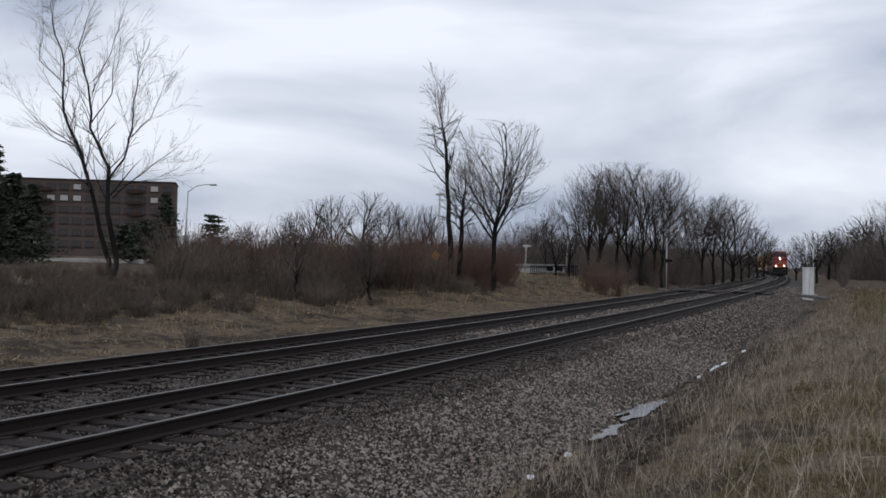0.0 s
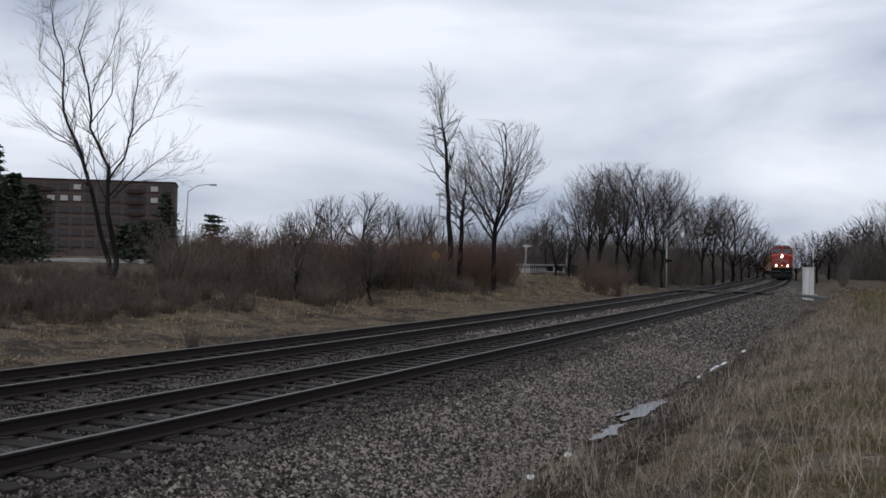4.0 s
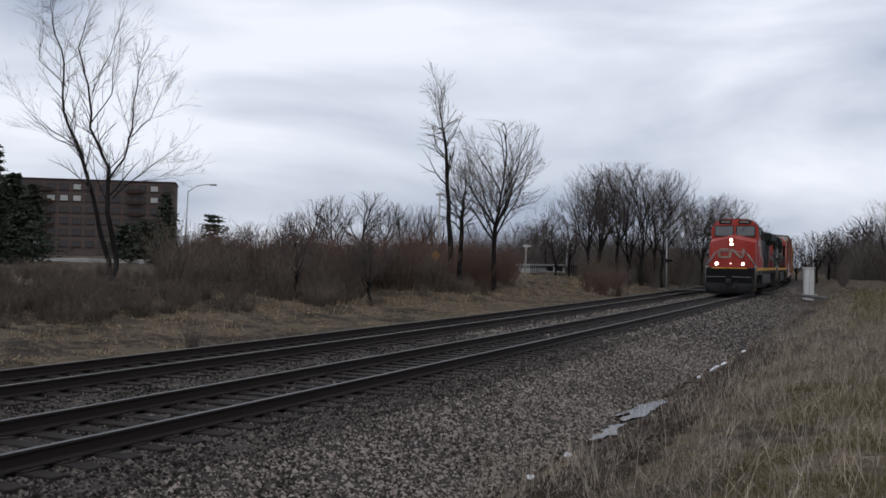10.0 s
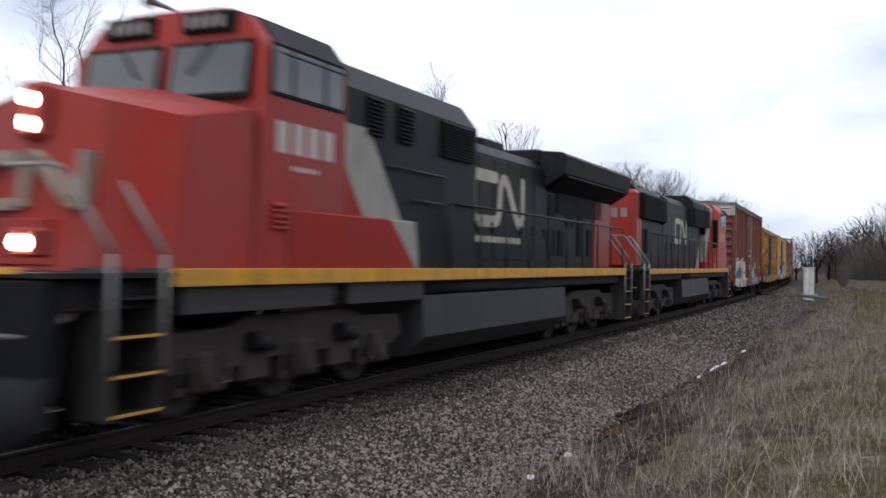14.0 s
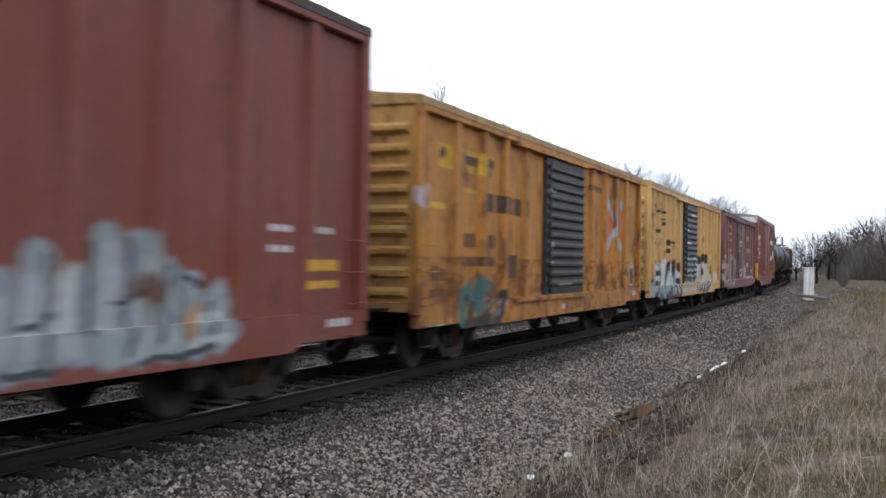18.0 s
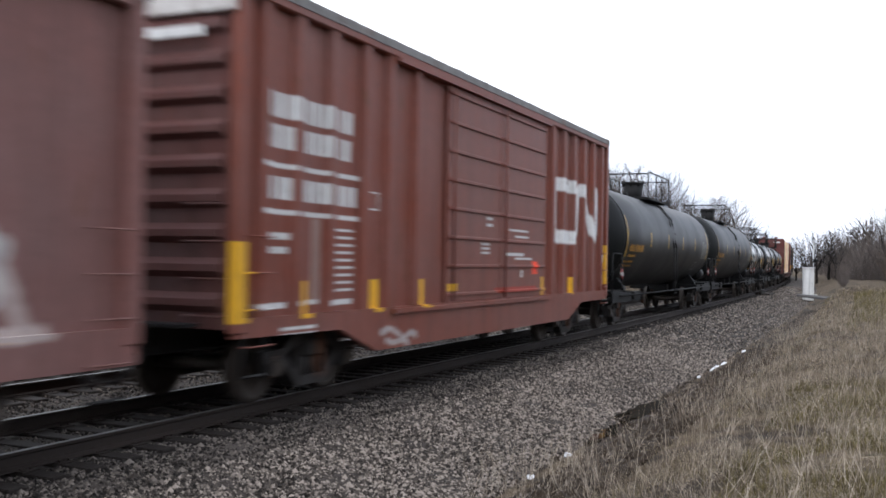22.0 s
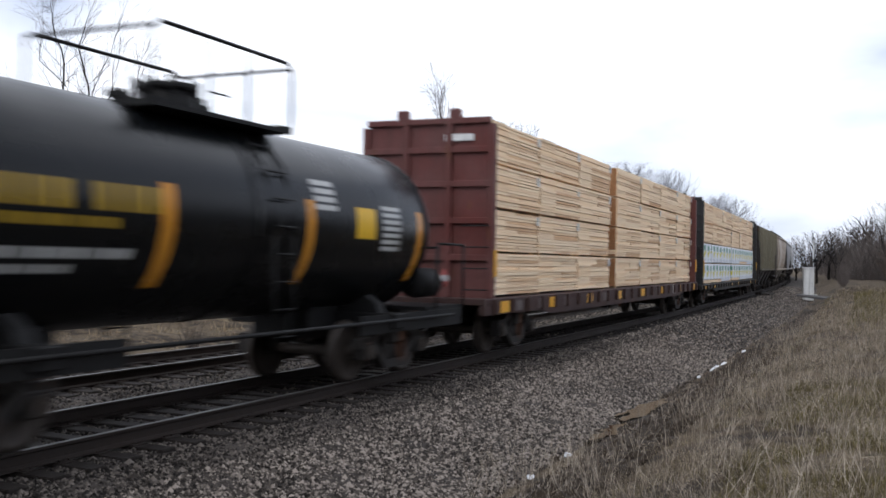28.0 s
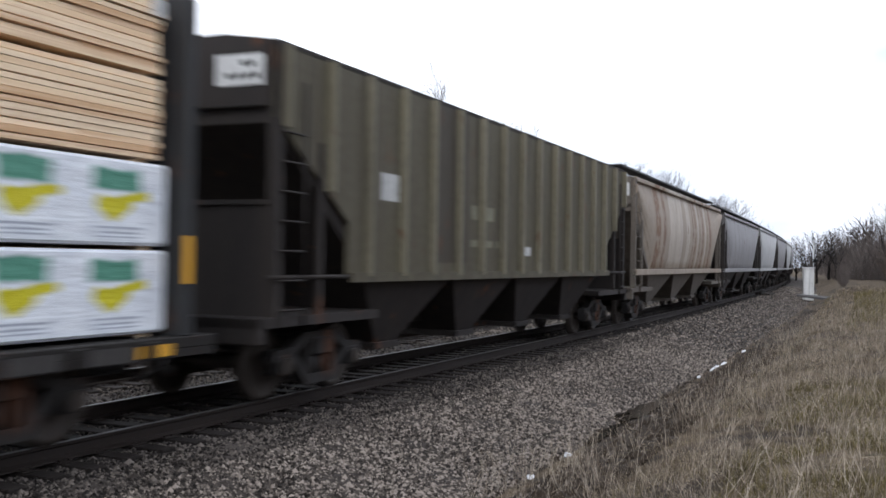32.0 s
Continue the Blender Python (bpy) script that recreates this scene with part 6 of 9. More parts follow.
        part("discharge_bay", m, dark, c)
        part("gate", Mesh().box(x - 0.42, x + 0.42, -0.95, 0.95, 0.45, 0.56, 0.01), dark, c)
    part("centre_sill", Mesh().box(-h, h, -0.3, 0.3, 0.72, 1.02, 0.02), dark, c)
    for x in (-h + 2.0, h - 2.0):
        bogie(c, x, qc)
    coupler(c, -h, -1)
    coupler(c, h, 1)


def hoppers():
    # Brown end steel, darkened in colour for the shade inside the open ends.
    shade_brown = paint("hopper_shade_brown", (0.028, 0.0235, 0.0215), 0.7, 0, 0.5, (0.05, 0.04, 0.034), 0.12)
    # Olive panels darkened and posts paled: the light on the ribs is coloured in.
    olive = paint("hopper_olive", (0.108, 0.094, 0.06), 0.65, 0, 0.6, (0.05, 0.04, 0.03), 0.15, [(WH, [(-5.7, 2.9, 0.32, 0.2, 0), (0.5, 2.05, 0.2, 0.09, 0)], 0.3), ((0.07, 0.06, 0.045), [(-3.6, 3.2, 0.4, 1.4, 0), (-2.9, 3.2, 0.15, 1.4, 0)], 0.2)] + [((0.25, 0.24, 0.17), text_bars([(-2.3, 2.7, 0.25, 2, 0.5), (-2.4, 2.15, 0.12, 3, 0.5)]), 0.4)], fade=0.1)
    hopper("olive covered hopper with upright side ribs and shade-darkened brown ends", 258.0, 276.2, olive, shade_brown, "ribbed", 4.42, post=paint("hopper_olive_lit_posts", (0.2, 0.178, 0.117), 0.6, 0, 0.5, (0.06, 0.05, 0.035), 0.1))
    rust = [(-6.0, 0.5), (-4.9, 0.25), (0.9, 0.12), (1.5, 0.22), (2.6, 0.1), (3.4, 0.28), (4.6, 0.12), (5.4, 0.35)]
    pale = [(-2.6, 1.3), (-0.2, 0.4), (2.1, 0.14), (4.1, 0.15)]
    tan = paint("hopper_stained_grey", (0.37, 0.305, 0.235), 0.6, 0, 0.4, (0.15, 0.1, 0.07), 0.1, [((0.5, 0.44, 0.37), [(x, 3.1, w, 1.4, 0) for x, w in pale], 0.4), ((0.2, 0.11, 0.062), [(x, 3.1, w * 0.8, 1.4, 0) for x, w in rust], 0.6)])
    hopper("round-sided tan-grey hopper with rusty brown stains", 276.9, 295.9, tan, paint("hopper_grey_frame", (0.15, 0.125, 0.1), 0.6, 0, 0.5), "round", 4.35)
    g2 = paint("hopper_mid_grey", (0.31, 0.3, 0.3), 0.6, 0, 0.45, (0.12, 0.1, 0.09), 0.1)
    hopper("plain grey covered hopper", 296.7, 315.0, g2, shade_brown, "round", 4.3, simple=True)
    g3 = paint("hopper_light_grey", (0.5, 0.5, 0.49), 0.6, 0, 0.4, (0.2, 0.18, 0.16), 0.1)
    q = 315.9
    for i in range(6):
        hopper("light grey covered hopper with rounded sides", q, q + 18.0, g3 if i % 2 == 0 else g2, shade_brown, "round", 4.3, simple=True)
        q += 18.9


boxcars()
tankcars()
lumbercars()
hoppers()


# ---------------------------------------------------------------- locomotives
def livery(name, left, right, flip, black=(0.0095, 0.01, 0.0105), paints=(), red=(0.36, 0.021, 0.010), bands=()):
    """Red cab end, slanted white band, black hood. left, right: the band's edges as lines (x, z, slope), the furthest counting."""
    g = Graph(name, 0.5)
    g.bsdf.inputs["Specular IOR Level"].default_value = 0.14
    k = -1.0 if flip else 1.0
    along = g.math("MULTIPLY", g.x, k)

    def beyond(lines):
        e = None
        for x, z, slope in lines:
            v = g.math("MULTIPLY_ADD", g.math("SUBTRACT", g.z, z), slope, x)
            e = v if e is None else g.math("MAXIMUM", e, v)
        return g.step(g.math("SUBTRACT", along, e), -0.006, 0.006)
    is_white, is_black = beyond(left), beyond(right)
    big = g.noise(0.8, 4)
    redc = g.mix(g.step(big, 0.3, 0.7), red, tuple(v * 0.85 + 0.012 for v in red))
    col = g.mix(is_white, redc, (0.36, 0.33, 0.29))
    col = g.mix(is_black, col, black)
    for pc, rr, wear in paints:
        f = g.rects(rr)
        f = g.math("MULTIPLY", f, g.step(g.noise(6.0, 4), 0.1 + 0.4 * wear, 0.2 + 0.45 * wear)) if wear else f
        col = g.mix(f, col, pc)
    for pc, lines, radius in bands:
        col = g.mix(g.math("MULTIPLY", g.strokes(lines, radius), g.step(g.noise(6.0, 4), 0.15, 0.3)), col, pc)
    st = g.step(g.noise(2.2, 4, (2.4, 2.4, 0.12)), 0.45, 0.85)
    col = g.mix(g.math("MULTIPLY", st, 0.3), col, (0.03, 0.027, 0.024))
    low = g.step(g.noise(1.3, 5), 0.45, 0.8)
    col = g.mix(g.math("MULTIPLY", low, 0.3), col, (0.035, 0.03, 0.026))
    g.bump(g.noise(8, 3), 0.1, 0.01)
    return g.done(col)


LAMP = glow("headlamp_lit", (1.0, 0.86, 0.66), 60.0)
MARKER = glow("marker_lamp_lit", (1.0, 0.9, 0.75), 6.0)
DIM = glow("dim_amber_lamp", (1.0, 0.5, 0.1), 1.2)
GLASS = Graph("cab_glass", 0.06)
GLASS.bsdf.inputs["Specular IOR Level"].default_value = 0.6
GLASS.bsdf.inputs["IOR"].default_value = 1.75
GLASS = GLASS.done(GLASS.mix(GLASS.step(GLASS.noise(1.5, 2), 0.3, 0.7), (0.006, 0.007, 0.008), (0.02, 0.022, 0.024)))
RED = paint("loco_red", (0.36, 0.02, 0.0095), 0.42, 0, 0.35, (0.09, 0.05, 0.04))
HOOD = paint("loco_black", (0.008, 0.0084, 0.009), 0.6, 0, 0.4, (0.06, 0.055, 0.05))
GRILLE = paint("loco_grille", (0.004, 0.004, 0.0042), 0.75, 0.0, 0.2, (0.014, 0.012, 0.011))
FRAME = paint("loco_underframe", (0.011, 0.01, 0.0095), 0.65, 0.0, 0.5, (0.08, 0.06, 0.05))
SKIRT = paint("loco_skirt_grey", (0.045, 0.042, 0.04), 0.6, 0.0, 0.5, (0.06, 0.05, 0.045))
PLOUGH = paint("loco_plough_black", (0.010, 0.0095, 0.0095), 0.65, 0.0, 0.6, (0.05, 0.046, 0.044))
TRUCK = paint("loco_bogie_dust", (0.055, 0.043, 0.035), 0.8, 0.0, 0.5, (0.03, 0.024, 0.02))
TANK = paint("loco_fuel_tank", (0.04, 0.037, 0.035), 0.5, 0.0, 0.5, (0.10, 0.085, 0.07))
RAILING = paint("loco_handrail", (0.03, 0.03, 0.03), 0.5, 0.0, 0.3)
STEP_PLATE = paint("loco_step_plate", (0.06, 0.054, 0.05), 0.65, 0.0, 0.5, (0.035, 0.03, 0.026))
SILVER = paint("loco_step_silver", (0.25, 0.24, 0.225), 0.5, 0.1, 0.4, (0.15, 0.12, 0.1))
CREAM = (0.52, 0.47, 0.38)


def loco_bogie(c, x, qc):
    m = Mesh()
    for s in (-1, 1):
        y0, y1 = sorted((s * 1.0, s * 1.16))
        m.prism([(-2.95, 0.7), (-2.85, 1.0), (-1.6, 1.02), (-1.2, 1.14), (1.2, 1.14), (1.6, 1.02), (2.85, 1.0), (2.95, 0.7), (2.6, 0.56), (1.4, 0.56), (1.1, 0.62), (-1.1, 0.62), (-1.4, 0.56), (-2.6, 0.56)], "y", y0, y1)
        for d in (-2.05, 0.0, 2.05):
            for k in (-0.36, 0.36):
                m.box(d + k - 0.09, d + k + 0.09, y0, y1, 0.3, 0.72, 0.02)
        for k in (-1.02, 1.02):
            m.box(k - 0.3, k + 0.3, y0 - 0.02, y1 + 0.02, 0.36, 0.64, 0.03)
    m.box(-2.7, 2.7, -0.5, 0.5, 0.5, 0.85)
    b = part("bogie", m, TRUCK, c, "three-axle locomotive bogie")
    b.location = (x, 0, 0)
    for s in (-1, 1):
        for d in (-2.05, 0.0, 2.05):
            y0, y1 = sorted((s * 1.02, s * 1.24))
            part("axle_box", Mesh().box(d - 0.2, d + 0.2, y0, y1, 0.32, 0.78, 0.04).cyl((d, s * 1.2, 0.52), (d, s * 1.3, 0.52), 0.13, 12), TRUCK, b)
            for dx in (-0.33, 0.33):
                part("spring", Mesh().cyl((d + dx, s * 1.1, 0.42), (d + dx, s * 1.1, 0.74), 0.09, 8), FRAME, b)
        for d in (-1.03, 1.03):
            part("brake_cylinder", Mesh().cyl((d - 0.2, s * 1.24, 0.86), (d + 0.25, s * 1.24, 0.8), 0.11, 10), FRAME, b)
            part("brake_shoe", Mesh().box(d - 0.07, d + 0.07, *sorted((s * 0.95, s * 1.12)), 0.28, 0.75, 0.02), FRAME, b)
        part("sand_pipe", Mesh().tube([(-2.75, s * 1.1, 0.9), (-2.8, s * 1.0, 0.3), (-2.6, s * 0.8, 0.1)], 0.025, 5), FRAME, b)
    for d in (-2.05, 0.0, 2.05):
        w = piece("wheelset", WS_BIG, b, pose(d, 0, 0.52))
        WHEELS.append((w, d, 0.52, qc))


def end_works(c, x, d, inset=0.2, n_steps=4):
    """Pilot, plough, steps, handrails and coupler at the end x; d: -1 for the leading end."""
    pilot = part("pilot", Mesh().box(*sorted((x, x - d * 0.2)), -1.4, 1.4, 0.55, 1.6, 0.02), GRILLE, c)
    m = Mesh()
    cols = [(-1.42, 0.0, 0.3), (-1.3, 0.1, 0.16), (-0.8, 0.26, 0.1), (0.0, 0.34, 0.09), (0.8, 0.26, 0.1), (1.3, 0.1, 0.16), (1.42, 0.0, 0.3)]
    for y, f, zl in cols:
        m.v += [(x + d * (f + 0.08), y, zl), (x + d * (f * 0.6), y, zl + 0.3), (x + d * (f + 0.02), y, 0.74), (x - d * 0.06, y, 0.74), (x - d * 0.06, y, zl)]
    for i in range(6):
        for j in range(5):
            m.f.append((i * 5 + j, i * 5 + (j + 1) % 5, i * 5 + 5 + (j + 1) % 5, i * 5 + 5 + j))
            m.s.append(j < 2)
    m.f += [(0, 1, 2, 3, 4), (34, 33, 32, 31, 30)]
    m.s += [False, False]
    part("snow_plough", m, PLOUGH, pilot, "dark scooped plough blade")
    coupler(c, x, d)
    for s in (-1, 1):
        part("uncoupling_lever", Mesh().tube([(x + d * 0.25, s * 1.35, 1.12), (x + d * 0.25, s * 0.2, 1.15)], 0.018, 5), SILVER, pilot)
        part("hose", Mesh().tube([(x, s * 0.5, 0.95), (x + d * 0.25, s * 0.5, 0.7), (x + d * 0.3, s * 0.48, 0.4)], 0.03, 6), GRILLE, pilot)
        y0, y1 = sorted((s * 1.02, s * 1.5))
        u, v = x - d * inset, x - d * (inset + 0.75)
        well = part("step_well", Mesh().box(*sorted((u, v)), *sorted((s * 1.02, s * 1.05)), 0.3, 1.72), FRAME, c)
        for q in (u, v + d * 0.04):
            part("side_plate", Mesh().box(*sorted((q, q - d * 0.04)), y0, y1, 0.26, 1.72, 0.01), STEP_PLATE, well)
        for i in range(n_steps):
            part("step", Mesh().box(*sorted((u - d * 0.04, v + d * 0.04)), y0, y1, 0.3 + i * 0.37, 0.33 + i * 0.37), FRAME, well)
            part("step_edge", Mesh().box(*sorted((u - d * 0.04, v + d * 0.04)), *sorted((s * 1.5, s * 1.512)), 0.3 + i * 0.37, 0.33 + i * 0.37), YELLOW if i < 3 else FRAME, well)
        for q in (u, v):
            m = Mesh().tube([(q, s * 1.49, 0.75), (q, s * 1.49, 1.85), (q + d * 0.06, s * 0.96, 2.62), (q + d * 0.08, s * 0.84, 2.7)], 0.032, 7)
            if q == u:
                m.tube([(q + d * 0.08, s * 0.84, 2.7), (q + d * 0.08, s * 0.1, 2.7)], 0.024, 6)
            part("end_handrail", m, SILVER, c, "pale bent tube handrail")


def side_railing(c, x0, x1, n, z0=1.75, z1=2.8):
    for s in (-1, 1):
        part("handrail", Mesh().tube([(x0, s * 1.47, z1), (x1, s * 1.47, z1)], 0.024, 6), RAILING, c)
        for i in range(n):
            x = x0 + (x1 - x0) * i / (n - 1)
            part("stanchion", Mesh().cyl((x, s * 1.47, z0 - 0.2), (x, s * 1.47, z1), 0.022, 6), RAILING, c)


def louvres(parent, x0, x1, y, z0, z1, n, mat):
    for i in range(n):
        z = z0 + (z1 - z0) * (i + 0.5) / n
        part("louvre", Mesh().prism([(y - 0.012, z - 0.02), (y - 0.05, z - 0.035), (y - 0.05, z - 0.02), (y - 0.012, z + 0.015)], "x", x0, x1), mat, parent)


def lead_locomotive():
    """Red-nosed six-axle locomotive, cab forward."""
    q0, q1 = -0.3, 21.6
    qc = (q0 + q1) / 2
    c = car("locomotive", "red, white and black diesel locomotive with lit headlamps", "locomotive", q0, q1, "locomotives")

    def X(q):
        return q - qc
    h = (q1 - q0) / 2
    zd = 1.62
    # side emblem as plain strokes, number bars
    web = [(X(10.35) + 0.29 * i, 2.27, 0.11, 0.06, 0) for i in range(10)]
    black = (0.0095, 0.01, 0.0105)
    box_livery = livery("battery_box_livery", [(X(6.9), 1.81, -1.2)], [(X(7.13), 1.84, -0.27)], False)
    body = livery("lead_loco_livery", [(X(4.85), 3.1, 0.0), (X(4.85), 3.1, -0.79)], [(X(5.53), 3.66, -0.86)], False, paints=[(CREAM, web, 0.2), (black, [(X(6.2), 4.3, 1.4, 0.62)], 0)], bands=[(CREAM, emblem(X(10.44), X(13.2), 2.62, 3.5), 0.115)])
    red_cab = paint("lead_loco_red", (0.37, 0.020, 0.0095), 0.5, 0, 0.3, (0.1, 0.055, 0.04), 0.0,
                    [((0.55, 0.52, 0.47), [(X(3.28) + 0.36 * i, 3.29, 0.12, 0.19, 0) for i in range(4)] + [(X(3.55) + 0.13 * i, 2.93, 0.045, 0.03, 0) for i in range(5)], 0.1)])
    part("underframe", Mesh().box(-h + 0.2, h - 0.2, -1.35, 1.35, 1.3, zd, 0.02), FRAME, c)
    part("walkway", Mesh().box(-h, h, -1.5, 1.5, zd, zd + 0.05), FRAME, c)
    for s in (-1, 1):
        part("yellow_sill", Mesh().box(X(1.3), X(20.6), *sorted((s * 1.46, s * 1.515)), zd - 0.1, zd + 0.09, 0.008), YELLOW, c, "yellow side sill stripe")
    part("front_sill_stripe", Mesh().box(-h - 0.012, -h + 0.03, -1.05, 1.05, zd + 0.03, zd + 0.09), YELLOW, c)
    for a, b in ((1.5, 4.6), (5.0, 7.4)):
        part("sill_skirt", Mesh().box(X(a), X(b), -1.44, -1.3, 1.22, zd - 0.1, 0.01), SKIRT, c, "dusty grey skirt panel")
    # nose: wide, bevelled, with sloping top
    n0, n1 = X(0.8), X(2.75)
    m = Mesh()
    lo = zd + 0.05
    ring = [(n0 + 0.05, -0.85), (n0, 0.0), (n0 + 0.05, 0.85), (n0 + 0.58, 1.44), (n1, 1.45), (n1, 0.0), (n1, -1.45), (n0 + 0.58, -1.44)]
    tops = [3.42, 3.6, 3.42, 3.3, 3.55, 3.86, 3.55, 3.3]
    m.add([(x, y, lo) for x, y in ring] + [(x + (0.14 if x < n1 - 0.1 else 0.0), y * 0.97, z) for (x, y), z in zip(ring, tops)], [(i, (i + 1) % 8, 8 + (i + 1) % 8, 8 + i) for i in range(8)] + [(8, 9, 13, 14), (9, 10, 12, 13), (8, 14, 15), (10, 11, 12)])
    nose = part("nose", m, red_cab, c, "broad red short nose with bevelled corners")
    e2 = n0 - 0.004
    cream = paint("nose_emblem_cream", (0.36, 0.28, 0.22), 0.5, 0, 0.3)
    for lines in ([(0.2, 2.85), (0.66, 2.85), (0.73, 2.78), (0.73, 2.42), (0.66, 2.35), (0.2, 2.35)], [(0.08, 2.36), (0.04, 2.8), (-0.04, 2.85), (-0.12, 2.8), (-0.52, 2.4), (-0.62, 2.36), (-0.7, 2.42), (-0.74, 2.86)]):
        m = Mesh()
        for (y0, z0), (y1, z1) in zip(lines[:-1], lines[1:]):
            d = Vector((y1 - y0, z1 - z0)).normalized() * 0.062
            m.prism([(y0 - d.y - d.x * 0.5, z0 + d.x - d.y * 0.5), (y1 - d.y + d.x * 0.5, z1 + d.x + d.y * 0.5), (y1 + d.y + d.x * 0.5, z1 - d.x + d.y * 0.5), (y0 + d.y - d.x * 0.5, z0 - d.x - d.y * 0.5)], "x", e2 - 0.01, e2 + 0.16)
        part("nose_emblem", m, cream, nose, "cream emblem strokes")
    part("nose_door", Mesh().box(n0 - 0.012, n0 + 0.05, -0.3, 0.45, 1.72, 2.2, 0.01), red_cab, nose)
    # headlamp pair in the nose top
    hp = part("headlamp_housing", Mesh().box(n0 - 0.02, n0 + 0.5, -0.17, 0.17, 3.02, 3.62, 0.05), red_cab, c)
    for z in (3.18, 3.44):
        part("headlamp", Mesh().lathe([(n0 - 0.03, 0.001), (n0 - 0.035, 0.075), (n0 + 0.03, 0.085)], 16, "x", (0, 0, z)), LAMP, hp, "lit white headlamp")
    for s in (-1, 1):
        dh = part("ditch_lamp_housing", Mesh().box(X(-0.02), X(0.25), s * 0.785 - 0.13, s * 0.785 + 0.13, 1.8, 2.08, 0.03), RED, c)
        part("ditch_lamp", Mesh().lathe([(X(-0.03), 0.001), (X(-0.035), 0.075), (X(0.0), 0.085)], 16, "x", (0, s * 0.785, 1.94)), LAMP, dh, "lit ditch lamp")
    part("marker_lamp", Mesh().lathe([(n0 - 0.03, 0.001), (n0 - 0.03, 0.035), (n0, 0.04)], 10, "x", (0, 0.02, 1.95)), MARKER, c)
    # cab with slanted windscreen, chamfered roof
    c0, c1 = X(2.7), X(4.8)
    sec = [(-1.46, zd + 0.05), (-1.46, 4.3), (-1.14, 4.72), (-0.7, 4.86), (0.7, 4.86), (1.14, 4.72), (1.46, 4.3), (1.46, zd + 0.05)]
    m = Mesh()
    k = len(sec)
    m.v += [(c0 + (0.0 if z < 3.0 else 0.28 * (z - 3.0) / 1.6), y, z) for y, z in sec] + [(c1, y, z) for y, z in sec]
    m.f += [tuple(range(k))[::-1], tuple(range(k, 2 * k))] + [(i, (i + 1) % k, k + (i + 1) % k, k + i) for i in range(k)]
    m.s += [False] * (k + 2)
    cab = part("cab", m, red_cab, c, "red crew cab")
    tilt = 0.28 / 1.6

    def pane(y0, y1, z0, z1, cut=0.0):
        pts = [(y0, z0), (y1, z0 + cut), (y1, z1), (y0, z1)]
        mm = Mesh()
        mm.add([(c0 - 0.03 + (z - 3.0) * tilt, y, z) for y, z in pts] + [(c0 + 0.01 + (z - 3.0) * tilt, y, z) for y, z in pts], [(0, 1, 2, 3), (4, 7, 6, 5), (0, 4, 5, 1), (1, 5, 6, 2), (2, 6, 7, 3), (3, 7, 4, 0)])
        return mm
    for s in (-1, 1):
        a, b = (0.12, 1.22)
        if s < 0:
            gm, fm = pane(-b, -a, 3.78, 4.38), pane(-b - 0.05, -a + 0.05, 3.72, 4.43)
        else:
            gm, fm = pane(a, b, 3.78, 4.38), pane(a - 0.05, b + 0.05, 3.72, 4.43)
        fm.v = [(x + 0.012, y, z) for x, y, z in fm.v]
        w = part("windscreen", gm, GLASS, cab, "dark reflecting windscreen")
        part("windscreen_frame", fm, GRILLE, w)
        part("wiper", Mesh().tube([(c0 + 0.2, s * 0.7, 4.42), (c0 + 0.12, s * 0.4, 4.02)], 0.012, 4), GRILLE, w)
        nb = part("number_board", Mesh().box(c0 + 0.2, c0 + 0.5, *sorted((s * 0.22, s * 0.98)), 4.54, 4.8, 0.02), GRILLE, cab, "black number board with pale bars")
        for i in range(4):
            part("digit_bar", Mesh().box(c0 + 0.19, c0 + 0.202, *sorted((s * (0.3 + 0.15 * i), s * (0.4 + 0.15 * i))), 4.6, 4.74), SILVER, nb)
        # side windows
        y0, y1 = sorted((s * 1.455, s * 1.475))
        fr = part("side_window_frame", Mesh().box(X(2.98), X(4.74), y0, y1, 3.76, 4.4, 0.01), GRILLE, cab)
        for a, b in ((3.05, 3.42), (3.5, 4.18), (4.26, 4.68)):
            part("side_window", Mesh().box(X(a), X(b), *sorted((s * 1.476, s * 1.482)), 3.81, 4.35), GLASS, fr)
    part("cab_roof", Mesh().prism([(-1.5, 4.28), (-1.16, 4.74), (-0.7, 4.89), (0.7, 4.89), (1.16, 4.74), (1.5, 4.28), (1.14, 4.7), (0.68, 4.855), (-0.68, 4.855), (-1.14, 4.7)], "x", c0 + 0.5, c1 + 0.1), HOOD, c)
    part("horn", Mesh().lathe([(X(3.4), 0.02), (X(3.0), 0.04), (X(2.9), 0.1)], 10, "x", (0, 0.3, 5.0)).box(X(3.2), X(3.6), 0.1, 0.5, 4.85, 4.92), SILVER, c)
    louv = part("cab_louvre_panel", Mesh().box(X(3.07), X(3.37), -1.475, -1.455, 2.16, 2.54), red_cab, cab)
    louvres(louv, X(3.09), X(3.35), -1.463, 2.18, 2.52, 5, red_cab)
    part("battery_box", Mesh().box(X(3.4), X(7.12), -1.475, -1.2, zd + 0.05, 2.43, 0.02), box_livery, c)
    # wide equipment section behind the cab
    sec2 = [(-1.43, zd + 0.05), (-1.43, 4.18), (-1.12, 4.58), (-0.6, 4.72), (0.6, 4.72), (1.12, 4.58), (1.43, 4.18), (1.43, zd + 0.05)]
    eq = part("equipment_section", Mesh().prism(sec2, "x", c1 + 0.003, X(9.56)), body, c, "black full-width section behind the cab")
    for s in (-1, 1):
        y0, y1 = sorted((s * 1.425, s * 1.45))
